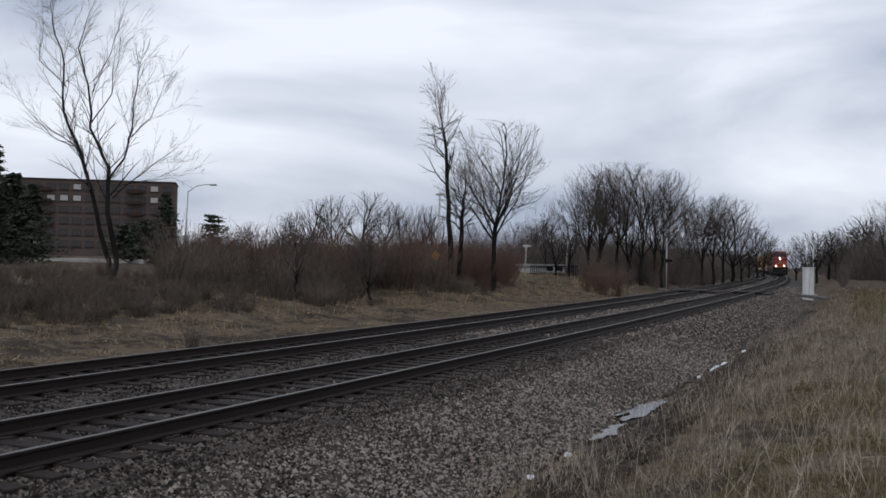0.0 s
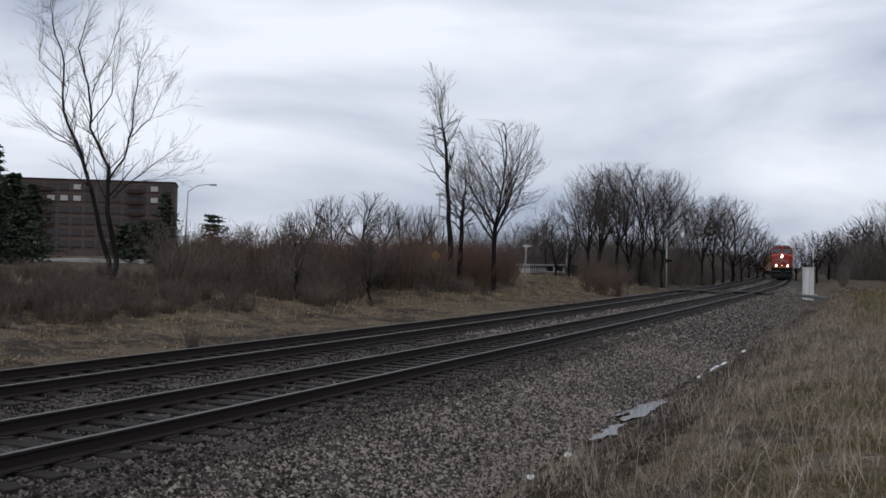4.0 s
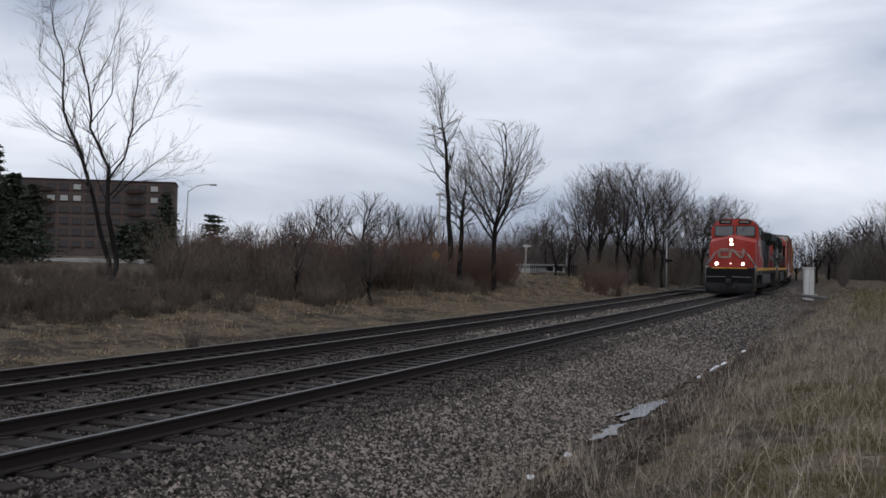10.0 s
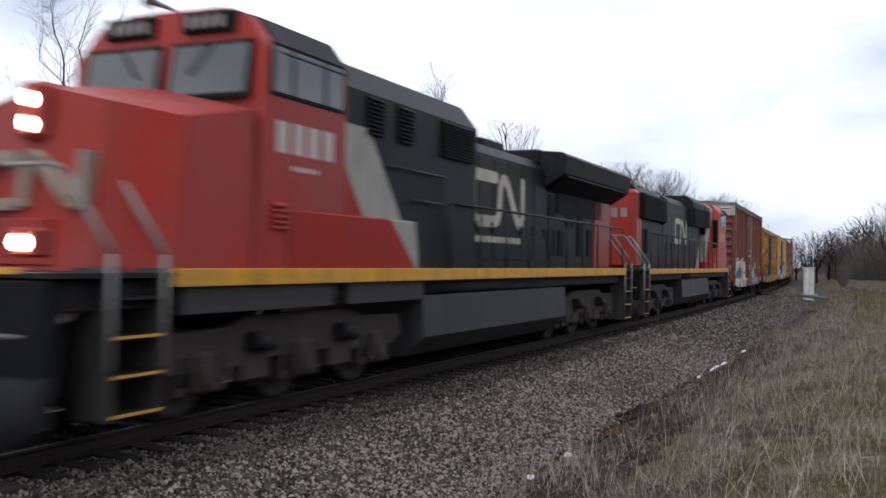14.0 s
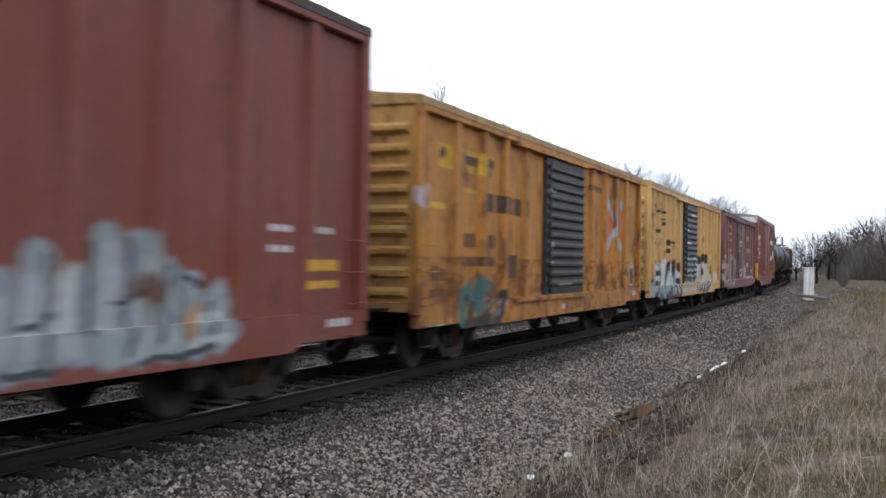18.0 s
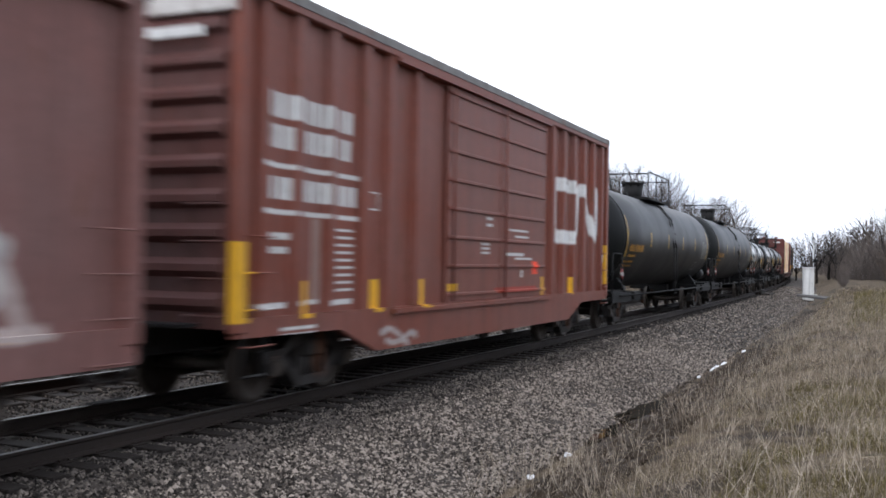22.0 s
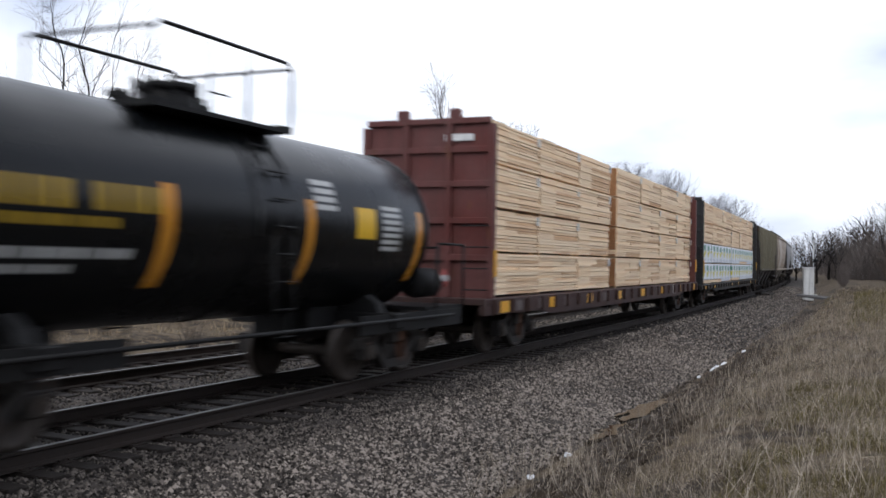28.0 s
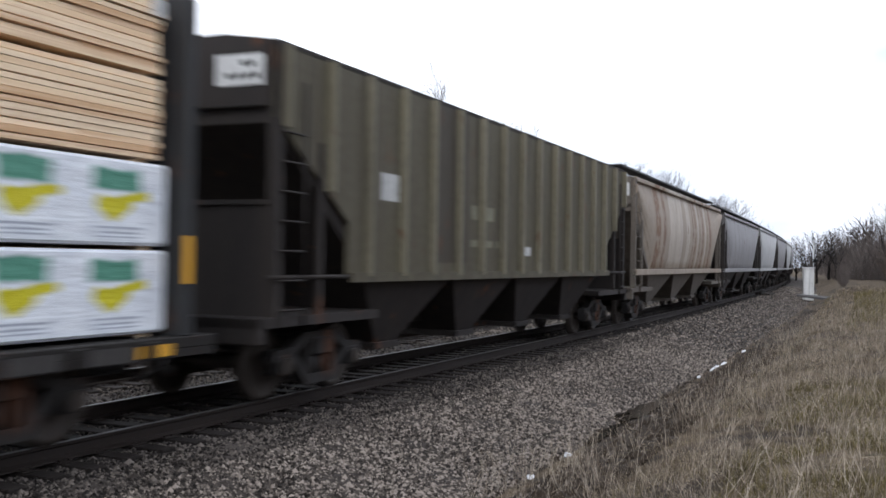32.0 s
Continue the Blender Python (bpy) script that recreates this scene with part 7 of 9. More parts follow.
        for a, b, z0, z1, n in ((5.45, 5.96, 3.6, 4.15, 9), (6.4, 6.95, 3.6, 4.15, 9), (7.97, 9.44, 3.55, 4.15, 12)):
            g = part("intake_grille", Mesh().box(X(a), X(b), y0, y1, z0, z1), GRILLE, eq)
            if s < 0:
                louvres(g, X(a) + 0.02, X(b) - 0.02, -1.44, z0, z1, n, GRILLE)
    part("platform_rail", Mesh().tube([(X(6.0), -1.5, 3.2), (X(8.1), -1.5, 3.2), (X(8.1), -1.5, 1.7)], 0.02, 6).tube([(X(6.8), -1.5, 2.75), (X(8.1), -1.5, 2.75)], 0.02, 6), RAILING, c)
    # engine hood
    h0, h1 = X(9.56), X(20.5)
    sec3 = [(-1.02, zd + 0.05), (-1.02, 3.92), (-0.8, 4.14), (0.8, 4.14), (1.02, 3.92), (1.02, zd + 0.05)]
    hood = part("engine_hood", Mesh().prism(sec3, "x", h0, h1), body, c, "black engine hood with access doors")
    x = h0 + 0.3
    while x < X(14.3):
        for s in (-1, 1):
            d = part("hood_door", Mesh().box(x, x + 0.78, *sorted((s * 1.015, s * 1.035)), zd + 0.25, 3.85, 0.006), body, hood)
            part("door_latch", Mesh().box(x + 0.68, x + 0.72, *sorted((s * 1.034, s * 1.06)), 2.4, 2.6), GRILLE, d)
        x += 0.82
    for s in (-1, 1):
        for a, b, z0, z1 in ((15.0, 15.55, 2.0, 2.6), (15.0, 15.55, 2.9, 3.4), (15.8, 16.2, 2.0, 2.6), (16.4, 17.0, 2.7, 3.4), (17.4, 17.9, 2.0, 3.0), (18.3, 18.8, 2.0, 2.7)):
            part("access_panel", Mesh().box(X(a), X(b), *sorted((s * 1.015, s * 1.05)), z0, z1, 0.01), GRILLE, hood)
    part("exhaust_chimney", Mesh().box(X(12.3), X(13.6), -0.45, 0.45, 4.1, 4.42, 0.03), HOOD, c)
    part("bell", Mesh().lathe([(0.0, 0.14), (0.1, 0.13), (0.2, 0.08), (0.24, 0.02)], 12, "z", (X(10.6), -0.4, 4.16)).box(X(10.3), X(10.9), -0.6, -0.2, 4.12, 4.18), GRILLE, c)
    # radiator wings
    for s in (-1, 1):
        m = Mesh().prism([(s * 0.95, 3.5), (s * 1.5, 3.86), (s * 1.56, 4.24), (s * 1.42, 4.34), (s * 0.9, 4.38)], "x", X(14.7), X(20.9))
        rw = part("radiator_wing", m, HOOD, c, "black overhanging radiator wing")
        part("radiator_grille", Mesh().prism([(s * 0.99, 3.5), (s * 1.01, 3.45), (s * 1.53, 3.78), (s * 1.51, 3.83)], "x", X(14.9), X(20.7)), GRILLE, rw)
        part("radiator_side_grille", Mesh().box(X(15.6), X(19.6), *sorted((s * 1.01, s * 1.06)), 3.0, 3.52), GRILLE, rw)
    part("radiator_roof", Mesh().box(X(14.7), X(20.9), -0.9, 0.9, 4.1, 4.42, 0.04), HOOD, c)
    part("hood_end", Mesh().box(X(18.9), X(20.55), -1.06, 1.06, zd + 0.06, 4.1, 0.05), RED, c, "red rear end of the hood")
    # fuel tank, bogies, railings
    part("fuel_tank", Mesh().prism([(-1.42, 1.28), (-1.45, 0.62), (-1.1, 0.3), (1.1, 0.3), (1.45, 0.62), (1.42, 1.28)], "x", X(7.4), X(15.1)), TANK, c, "grey-brown fuel tank")
    part("air_reservoir", Mesh().cyl((X(7.6), -1.25, 1.4), (X(11.0), -1.25, 1.4), 0.13, 10), FRAME, c)
    loco_bogie(c, X(4.25), qc)
    loco_bogie(c, X(17.85), qc)
    side_railing(c, X(8.4), X(20.4), 10)
    end_works(c, -h, -1, 0.7)
    end_works(c, h, 1)


def second_locomotive():
    """Similar colours, running with its cab at the trailing end."""
    q0, q1 = 22.95, 44.05
    qc = (q0 + q1) / 2
    h = (q1 - q0) / 2

    def X(q):
        return q - qc
    c = car("locomotive", "black and red diesel locomotive running cab last", "locomotive", q0, q1, "locomotives")
    zd = 1.62
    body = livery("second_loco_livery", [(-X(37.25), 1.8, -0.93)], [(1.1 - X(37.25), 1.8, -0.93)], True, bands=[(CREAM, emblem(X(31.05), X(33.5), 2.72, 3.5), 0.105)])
    cabred = paint("second_loco_red", (0.5, 0.068, 0.038), 0.5, 0, 0.3, (0.1, 0.055, 0.04), 0.0, [((0.5, 0.33, 0.28), [(X(40.3) + 0.38 * i, 3.11, 0.14, 0.19, 0) for i in range(4)] + [(X(40.6) + 0.12 * i, 2.78, 0.04, 0.02, 0) for i in range(5)], 0.2), ((0.2, 0.03, 0.02), [(X(40.9), 2.56, 1.2, 0.012, 0)], 0)])
    part("underframe", Mesh().box(-h + 0.2, h - 0.2, -1.35, 1.35, 1.3, zd, 0.02), FRAME, c)
    part("walkway", Mesh().box(-h, h, -1.5, 1.5, zd, zd + 0.05), FRAME, c)
    for s in (-1, 1):
        part("yellow_sill", Mesh().box(X(24.0), X(42.95), *sorted((s * 1.46, s * 1.515)), zd - 0.1, zd + 0.07, 0.008), YELLOW, c, "yellow side sill stripe")
    # long hood, cooling section at the leading end
    sec = [(-1.0, zd + 0.05), (-1.0, 4.12), (-0.78, 4.36), (0.78, 4.36), (1.0, 4.12), (1.0, zd + 0.05)]
    hood = part("engine_hood", Mesh().prism(sec, "x", X(24.6), X(38.6)), body, c, "black engine hood with access doors")
    part("hood_end", Mesh().box(X(23.95), X(25.0), -1.03, 1.03, zd + 0.06, 4.2, 0.12), RED, c, "red leading end of the hood")
    for i in range(2):
        part("digit_bar", Mesh().box(X(23.94), X(23.955), -0.75 + 0.3 * i, -0.55 + 0.3 * i, 3.3, 3.6), SILVER, c)
    for s in (-1, 1):
        g = part("radiator_grille", Mesh().box(X(24.5), X(28.3), *sorted((s * 0.98, s * 1.16)), 3.3, 4.12, 0.02), GRILLE, hood)
        if s < 0:
            louvres(g, X(24.55), X(28.25), -1.15, 3.32, 4.1, 14, GRILLE)
        part("cooling_flare", Mesh().prism([(s * 0.98, 3.2), (s * 1.2, 3.32), (s * 1.2, 4.1), (s * 0.95, 4.3)], "x", X(28.3), X(28.4)), HOOD, hood)
        for a in (24.9, 25.5):
            part("access_panel", Mesh().box(X(a), X(a + 0.4), *sorted((s * 1.0, s * 1.04)), 2.2, 3.0, 0.01), GRILLE, hood)
    x = X(28.6)
    while x < X(35.6):
        for s in (-1, 1):
            d = part("hood_door", Mesh().box(x, x + 0.76, *sorted((s * 0.995, s * 1.015)), zd + 0.25, 3.85, 0.006), body, hood)
            part("door_latch", Mesh().box(x + 0.66, x + 0.7, *sorted((s * 1.014, s * 1.04)), 2.4, 2.6), GRILLE, d)
        x += 0.8
    part("dynamic_brake_housing", Mesh().prism([(-1.22, 3.45), (-1.22, 4.38), (-0.92, 4.64), (0.92, 4.64), (1.22, 4.38), (1.22, 3.45)], "x", X(33.9), X(37.4)), HOOD, c)
    for s in (-1, 1):
        g = part("blower_grille", Mesh().box(X(34.0), X(36.87), *sorted((s * 1.19, s * 1.23)), 3.5, 4.2), GRILLE, c)
        g2 = part("blower_grille", Mesh().box(X(37.06), X(38.58), *sorted((s * 1.19, s * 1.23)), 3.47, 4.22), GRILLE, c)
        if s < 0:
            louvres(g, X(34.0), X(36.87), -1.22, 3.5, 4.2, 10, GRILLE)
            louvres(g2, X(37.06), X(38.58), -1.22, 3.47, 4.22, 10, GRILLE)
    part("rear_equipment", Mesh().prism([(-1.2, zd + 0.06), (-1.2, 4.38), (-0.9, 4.62), (0.9, 4.62), (1.2, 4.38), (1.2, zd + 0.06)], "x", X(37.403), X(39.547)), body, c)
    for q in (26.0, 27.2, 30.2):
        part("roof_fan", Mesh().cyl((X(q), 0, 4.34), (X(q), 0, 4.5), 0.55, 20), HOOD, c)
    part("exhaust_chimney", Mesh().box(X(32.2), X(33.3), -0.4, 0.4, 4.26, 4.5, 0.03), HOOD, c)
    # cab and nose
    cs = [(-1.48, zd + 0.05), (-1.48, 4.22), (-1.14, 4.62), (-0.6, 4.76), (0.6, 4.76), (1.14, 4.62), (1.48, 4.22), (1.48, zd + 0.05)]
    m = Mesh()
    k = len(cs)
    m.v += [(X(39.55), y, z) for y, z in cs] + [(X(42.25) - (0.0 if z < 3.4 else 0.5 * (z - 3.4) / 1.2), y, z) for y, z in cs]
    m.f += [tuple(range(k))[::-1], tuple(range(k, 2 * k))] + [(i, (i + 1) % k, k + (i + 1) % k, k + i) for i in range(k)]
    m.s += [False] * (k + 2)
    cab = part("cab", m, cabred, c, "red crew cab")
    m = Mesh()
    ring = [(X(42.0), -1.46), (X(42.0), 1.46), (X(42.97), 1.42), (X(43.27), 1.1), (X(43.34), 0.5), (X(43.34), -0.5), (X(43.27), -1.1), (X(42.97), -1.42)]
    tops = [3.46, 3.46, 3.34, 3.3, 3.28, 3.28, 3.3, 3.34]
    m.add([(x, y, zd + 0.05) for x, y in ring] + [(x - (0.1 if i > 1 else 0), y * 0.97, z) for i, ((x, y), z) in enumerate(zip(ring, tops))], [(i, (i + 1) % 8, 8 + (i + 1) % 8, 8 + i) for i in range(8)] + [tuple(range(8, 16))])
    part("nose", m, cabred, c, "broad red nose")
    for s in (-1, 1):
        fr = part("side_window_frame", Mesh().box(X(39.92), X(41.86), *sorted((s * 1.475, s * 1.495)), 3.56, 4.2, 0.01), SILVER, cab)
        for a, b in ((39.98, 40.3), (40.38, 41.35), (41.42, 41.8)):
            part("side_window", Mesh().box(X(a), X(b), *sorted((s * 1.496, s * 1.502)), 3.62, 4.15), GLASS, fr)
        part("sunshade", Mesh().prism([(s * 1.48, 4.42), (s * 1.7, 4.12), (s * 1.7, 4.08), (s * 1.48, 4.36)], "x", X(40.3), X(41.55)), GRILLE, cab)
        part("cab_door", Mesh().box(X(39.53), X(39.56), *sorted((s * 1.22, s * 1.44)), 2.0, 3.9), GRILLE, cab)
        part("rear_windscreen", Mesh().prism([(X(42.12), 3.62), (X(42.16), 3.62), (X(41.97), 4.1), (X(41.93), 4.1)], "y", *sorted((s * 0.15, s * 1.2))), GLASS, cab)
    part("cab_step", Mesh().box(X(38.3), X(39.54), -1.45, -1.2, zd + 0.05, 1.95, 0.01).box(X(38.75), X(39.54), -1.45, -1.2, 1.95, 2.25, 0.01).box(X(39.1), X(39.54), -1.45, -1.2, 2.25, 2.6, 0.01), cabred, c, "red steps up to the cab door")
    part("fuel_tank", Mesh().prism([(-1.4, 1.28), (-1.44, 0.62), (-1.1, 0.32), (1.1, 0.32), (1.44, 0.62), (1.4, 1.28)], "x", X(30.3), X(37.0)), TANK, c, "grey-brown fuel tank")
    part("air_reservoir", Mesh().cyl((X(30.6), -1.28, 1.42), (X(34.5), -1.28, 1.42), 0.13, 10), FRAME, c)
    loco_bogie(c, X(27.0), qc)
    loco_bogie(c, X(40.2), qc)
    side_railing(c, X(24.2), X(39.0), 13)
    part("rear_lamp", Mesh().lathe([(X(41.95), 0.001), (X(41.95), 0.05), (X(41.9), 0.06)], 10, "x", (0, -1.3, 1.4)), DIM, c)
    end_works(c, -h, -1)
    end_works(c, h, 1)


lead_locomotive()
second_locomotive()


# ---------------------------------------------------------------- surroundings
BARK = mottled("grey_bark", [(0.3, (0.009, 0.0075, 0.007)), (0.6, (0.02, 0.017, 0.0155)), (0.8, (0.038, 0.033, 0.03))], 3, 18, 0.9, 0.7, 0.02, 0, (1, 1, 0.2))
TWIG = mottled("bare_twigs", [(0.2, (0.05, 0.042, 0.039)), (0.8, (0.12, 0.1, 0.09))], 2, 9, 0.9, 0, 0, 0.5)
WOODS = mottled("dark_far_twigs", [(0.15, (0.05, 0.042, 0.04)), (0.5, (0.1, 0.085, 0.077)), (0.9, (0.18, 0.152, 0.136))], 0.12, 5, 0.95, 0, 0, 0.6)
TWIG_GREY = mottled("grey_brush", [(0.15, (0.035, 0.027, 0.022)), (0.5, (0.1, 0.078, 0.061)), (0.9, (0.21, 0.168, 0.13))], 0.3, 5, 0.9, 0, 0, 0.6)
TWIG_RED = mottled("red_brown_brush", [(0.15, (0.05, 0.033, 0.027)), (0.5, (0.11, 0.068, 0.052)), (0.9, (0.18, 0.115, 0.085))], 0.3, 5, 0.9, 0, 0, 0.6)
STRAW = mottled("dry_grass_blades", [(0.1, (0.03, 0.023, 0.016)), (0.5, (0.105, 0.08, 0.054)), (0.95, (0.4, 0.325, 0.235))], 0.5, 4, 0.85, 0, 0, 1.0)
STALK = mottled("pale_dead_stalks", [(0.1, (0.13, 0.1, 0.078)), (0.5, (0.28, 0.23, 0.18)), (0.95, (0.52, 0.45, 0.36))], 0.5, 4, 0.85, 0, 0, 1.0)
STRAW_L = mottled("dull_straw_verge", [(0.25, (0.04, 0.028, 0.018)), (0.45, (0.14, 0.1, 0.06)), (0.7, (0.4, 0.3, 0.18)), (0.95, (0.55, 0.44, 0.29))], 0.35, 2, 0.9, 0, 0, 0.8)
GREEN = mottled("winter_green_blades", [(0.1, (0.038, 0.034, 0.014)), (0.5, (0.105, 0.09, 0.034)), (0.9, (0.24, 0.19, 0.075))], 0.6, 4, 0.85, 0, 0, 0.6)
NEEDLE = mottled("evergreen_needles", [(0.2, (0.02, 0.026, 0.018)), (0.6, (0.048, 0.06, 0.04)), (0.9, (0.09, 0.1, 0.065))], 1.0, 6, 0.85, 0, 0, 0.6)
BRICK = mottled("brown_brick_wall", [(0.3, (0.075, 0.058, 0.05)), (0.7, (0.107, 0.084, 0.073))], 0.3, 8, 0.9, 0.2, 0.01)
DARK_BRICK = mottled("dark_brick", [(0.3, (0.035, 0.024, 0.02)), (0.7, (0.06, 0.04, 0.034))], 0.3, 8, 0.9, 0.2, 0.01)
CONCRETE = mottled("pale_concrete", [(0.3, (0.3, 0.29, 0.27)), (0.7, (0.48, 0.47, 0.45))], 1.0, 12, 0.85, 0.3, 0.01)
CLAD = paint("white_cladding", (0.5, 0.5, 0.48), 0.6, 0, 0.3)
BLIND = paint("pale_blind", (0.42, 0.42, 0.4), 0.6, 0, 0.15, streak=False)
PIC = 1751.4


def spot(px, depth):
    """World x, y on the sight line of the column px at that depth."""
    return depth * (px - 784.0) / PIC, depth


def height_at(px, py, depth):
    return EYE_Z + depth * (461.7 + 0.0166 * (px - 784) - py) / PIC


def ground_at(x, y):
    s, o = to_line(x, y)
    return float(ground_z(np.array(s), np.array(o)))


def limb(m, pts, radii, n):
    """A tapered crooked branch."""
    k = len(m.v)
    for i, (p, r) in enumerate(zip(pts, radii)):
        d = (pts[min(i + 1, len(pts) - 1)] - pts[max(i - 1, 0)]).normalized()
        u = d.cross(Vector((0.31, 0.87, 0.12))).normalized()
        w = d.cross(u)
        for j in range(n):
            a = 6.2832 * j / n
            m.v.append(tuple(p + (u * math.cos(a) + w * math.sin(a)) * r))
    for i in range(len(pts) - 1):
        for j in range(n):
            m.f.append((k + i * n + j, k + i * n + (j + 1) % n, k + (i + 1) * n + (j + 1) % n, k + (i + 1) * n + j))
            m.s.append(True)


TWIG_R = [0.007]


def fork(wood, twigs, rng, p, d, length, r, level, spread, rise):
    """A branch that bends, then divides into a leader and one or two side branches, down to the twigs."""
    r = max(r, TWIG_R[0])
    pts, radii, dd = [p], [r], d
    n = 2 if level else 1
    for i in range(n):
        dd = (dd + Vector((rng.gauss(0, 0.1), rng.gauss(0, 0.1), rng.gauss(0, 0.06) + rise * 0.14))).normalized()
        pts.append(pts[-1] + dd * (length / n))
        radii.append(r * (1 - 0.28 * (i + 1) / n) if level else r * 0.3)
    limb(wood if r > 0.028 else twigs, pts, radii, 4 if r > 0.028 else 3)
    if not level:
        return

    def turn(amount):
        side = dd.cross(Vector((rng.gauss(0, 1), rng.gauss(0, 1), rng.gauss(0, 1)))).normalized()
        return (dd + side * amount).normalized()
    fork(wood, twigs, rng, pts[-1], turn(spread * 0.28), length * rng.uniform(0.78, 0.95), r * 0.72, level - 1, spread, rise)
    for j in range(2 if rng.random() < 0.55 else 1):
        fork(wood, twigs, rng, pts[-1 - j], turn(spread * rng.uniform(0.75, 1.25)), length * rng.uniform(0.62, 0.88), r * 0.56, level - 1, spread, rise)
    if level > 1:
        fork(wood, twigs, rng, pts[1], turn(spread * 1.3), length * rng.uniform(0.4, 0.65), r * 0.4, level - 2, spread, rise)


def finish_tree(name, label, wood, twigs, group, twig_mat):
    t = thing(name, label, "tree", group)
    part("trunk", wood, BARK, t, "dark bark trunk with main limbs")
    part("crown", twigs, twig_mat, t, "leafless crown of thin twigs")
    return t


def stemmed_tree(name, label, stems, seed, per_metre, length, level, spread=0.6, rise=0.4, start=0.3, taper=0.5):
    """stems: lists of (x, y, z, radius) from the foot up, clothed with branches. The foot is at the origin."""
    rng = random.Random(seed)
    wood, twigs = Mesh(), Mesh()
    for st in stems:
        pts, radii = [], []
        for a, b in zip(st[:-1], st[1:]):
            for i in range(3):
                t = i / 3
                pts.append(Vector([a[j] + (b[j] - a[j]) * t for j in range(3)]) + Vector((rng.gauss(0, 0.04), rng.gauss(0, 0.04), 0)))
                radii.append(a[3] + (b[3] - a[3]) * t)
        pts.append(Vector(st[-1][:3]))
        radii.append(st[-1][3])
        limb(wood, pts, radii, 7)
        L = sum((b - a).length for a, b in zip(pts[:-1], pts[1:]))
        n = int(L * (1 - start) * per_metre)
        for i in range(n):
            t = start + (1 - start) * (i + rng.random()) / n
            k = min(int(t * (len(pts) - 1)), len(pts) - 2)
            f = t * (len(pts) - 1) - k
            axis = (pts[k + 1] - pts[k]).normalized()
            side = axis.cross(Vector((rng.gauss(0, 1), rng.gauss(0, 1), rng.gauss(0, 1)))).normalized()
            d = (axis + side * spread * rng.uniform(0.9, 1.5)).normalized()
            fork(wood, twigs, rng, pts[k].lerp(pts[k + 1], f), d, length * rng.uniform(0.6, 1.25) * (1 - taper * t), radii[k] * 0.4, level - (rng.random() < 0.4), spread, rise)
        fork(wood, twigs, rng, pts[-1], (pts[-1] - pts[-2]).normalized(), length * 0.8, radii[-1], level, spread, rise)
    return finish_tree(name, label, wood, twigs, "", TWIG)


def crowned_tree(name, label, H, trunk, limbs, level, seed, spread=0.55, rise=0.3, group="", wide=0.75, thick=0.2, twig_mat=None):
    """A trunk that divides into rising limbs under a rounded crown; its top is brought to the height H."""
    rng = random.Random(seed)
    wood, twigs = Mesh(), Mesh()
    pts = [Vector((0, 0, -0.3))]
    for i in range(4):
        pts.append(Vector((rng.gauss(0, 0.06), rng.gauss(0, 0.06), trunk * (i + 1) / 4)))
    limb(wood, pts, [thick, thick * 0.9, thick * 0.85, thick * 0.8, thick * 0.7], 7)
    step = (H - trunk) / (3.4 if level > 5 else 3.0)
    fork(wood, twigs, rng, pts[-1], Vector((rng.gauss(0, 0.08), rng.gauss(0, 0.08), 1)).normalized(), step, thick * 0.52, level, spread, rise)
    for i in range(limbs):
        a = 6.2832 * (i * 0.382 + rng.uniform(-0.06, 0.06))
        out = wide * rng.uniform(0.6, 1.15)
        base = pts[3].lerp(pts[4], rng.random()) if i % 2 else pts[-1]
        fork(wood, twigs, rng, base, Vector((math.cos(a) * out, math.sin(a) * out, 1)).normalized(), step * rng.uniform(0.75, 0.98), thick * 0.38, level - (i > 2), spread, rise)
    top = sorted(v[2] for v in twigs.v)[int(len(twigs.v) * 0.97)]
    k = (H - trunk) / max(1.0, top - trunk)
    reach = sorted(math.hypot(v[0], v[1]) for v in twigs.v)[int(len(twigs.v) * 0.95)]

    def rounded(x, y, z):
        """Draws the crown in to an egg shape."""
        if z < trunk:
            return x, y, z
        u = (z - trunk) * k / (H - trunk)
        u = u if u < 0.8 else 0.8 + 0.2 * math.tanh((u - 0.8) / 0.2)
        room = reach * 1.3 * math.sqrt(max(0.04, 1 - ((u - 0.46) / 0.62) ** 2))
        r = math.hypot(x, y) + 1e-6
        q = room * math.tanh(r / room) / r
        return x * q, y * q, trunk + u * (H - trunk)
    for m in (wood, twigs):
        m.v = [rounded(*v) for v in m.v]
    return finish_tree(name, label, wood, twigs, group, twig_mat or TWIG)


def stem_px(points, depth, foot, zf):
    """Stem points given as (column, row, radius) seen at that depth, about the foot."""
    fx, fy = foot
    out = []
    for px, py, r in points:
        x, y = spot(px, depth)
        out.append((x - fx, (y - fy) + 0.6 * math.sin(px * 0.1 + py * 0.03), height_at(px, py, depth) - zf, r))
    return out


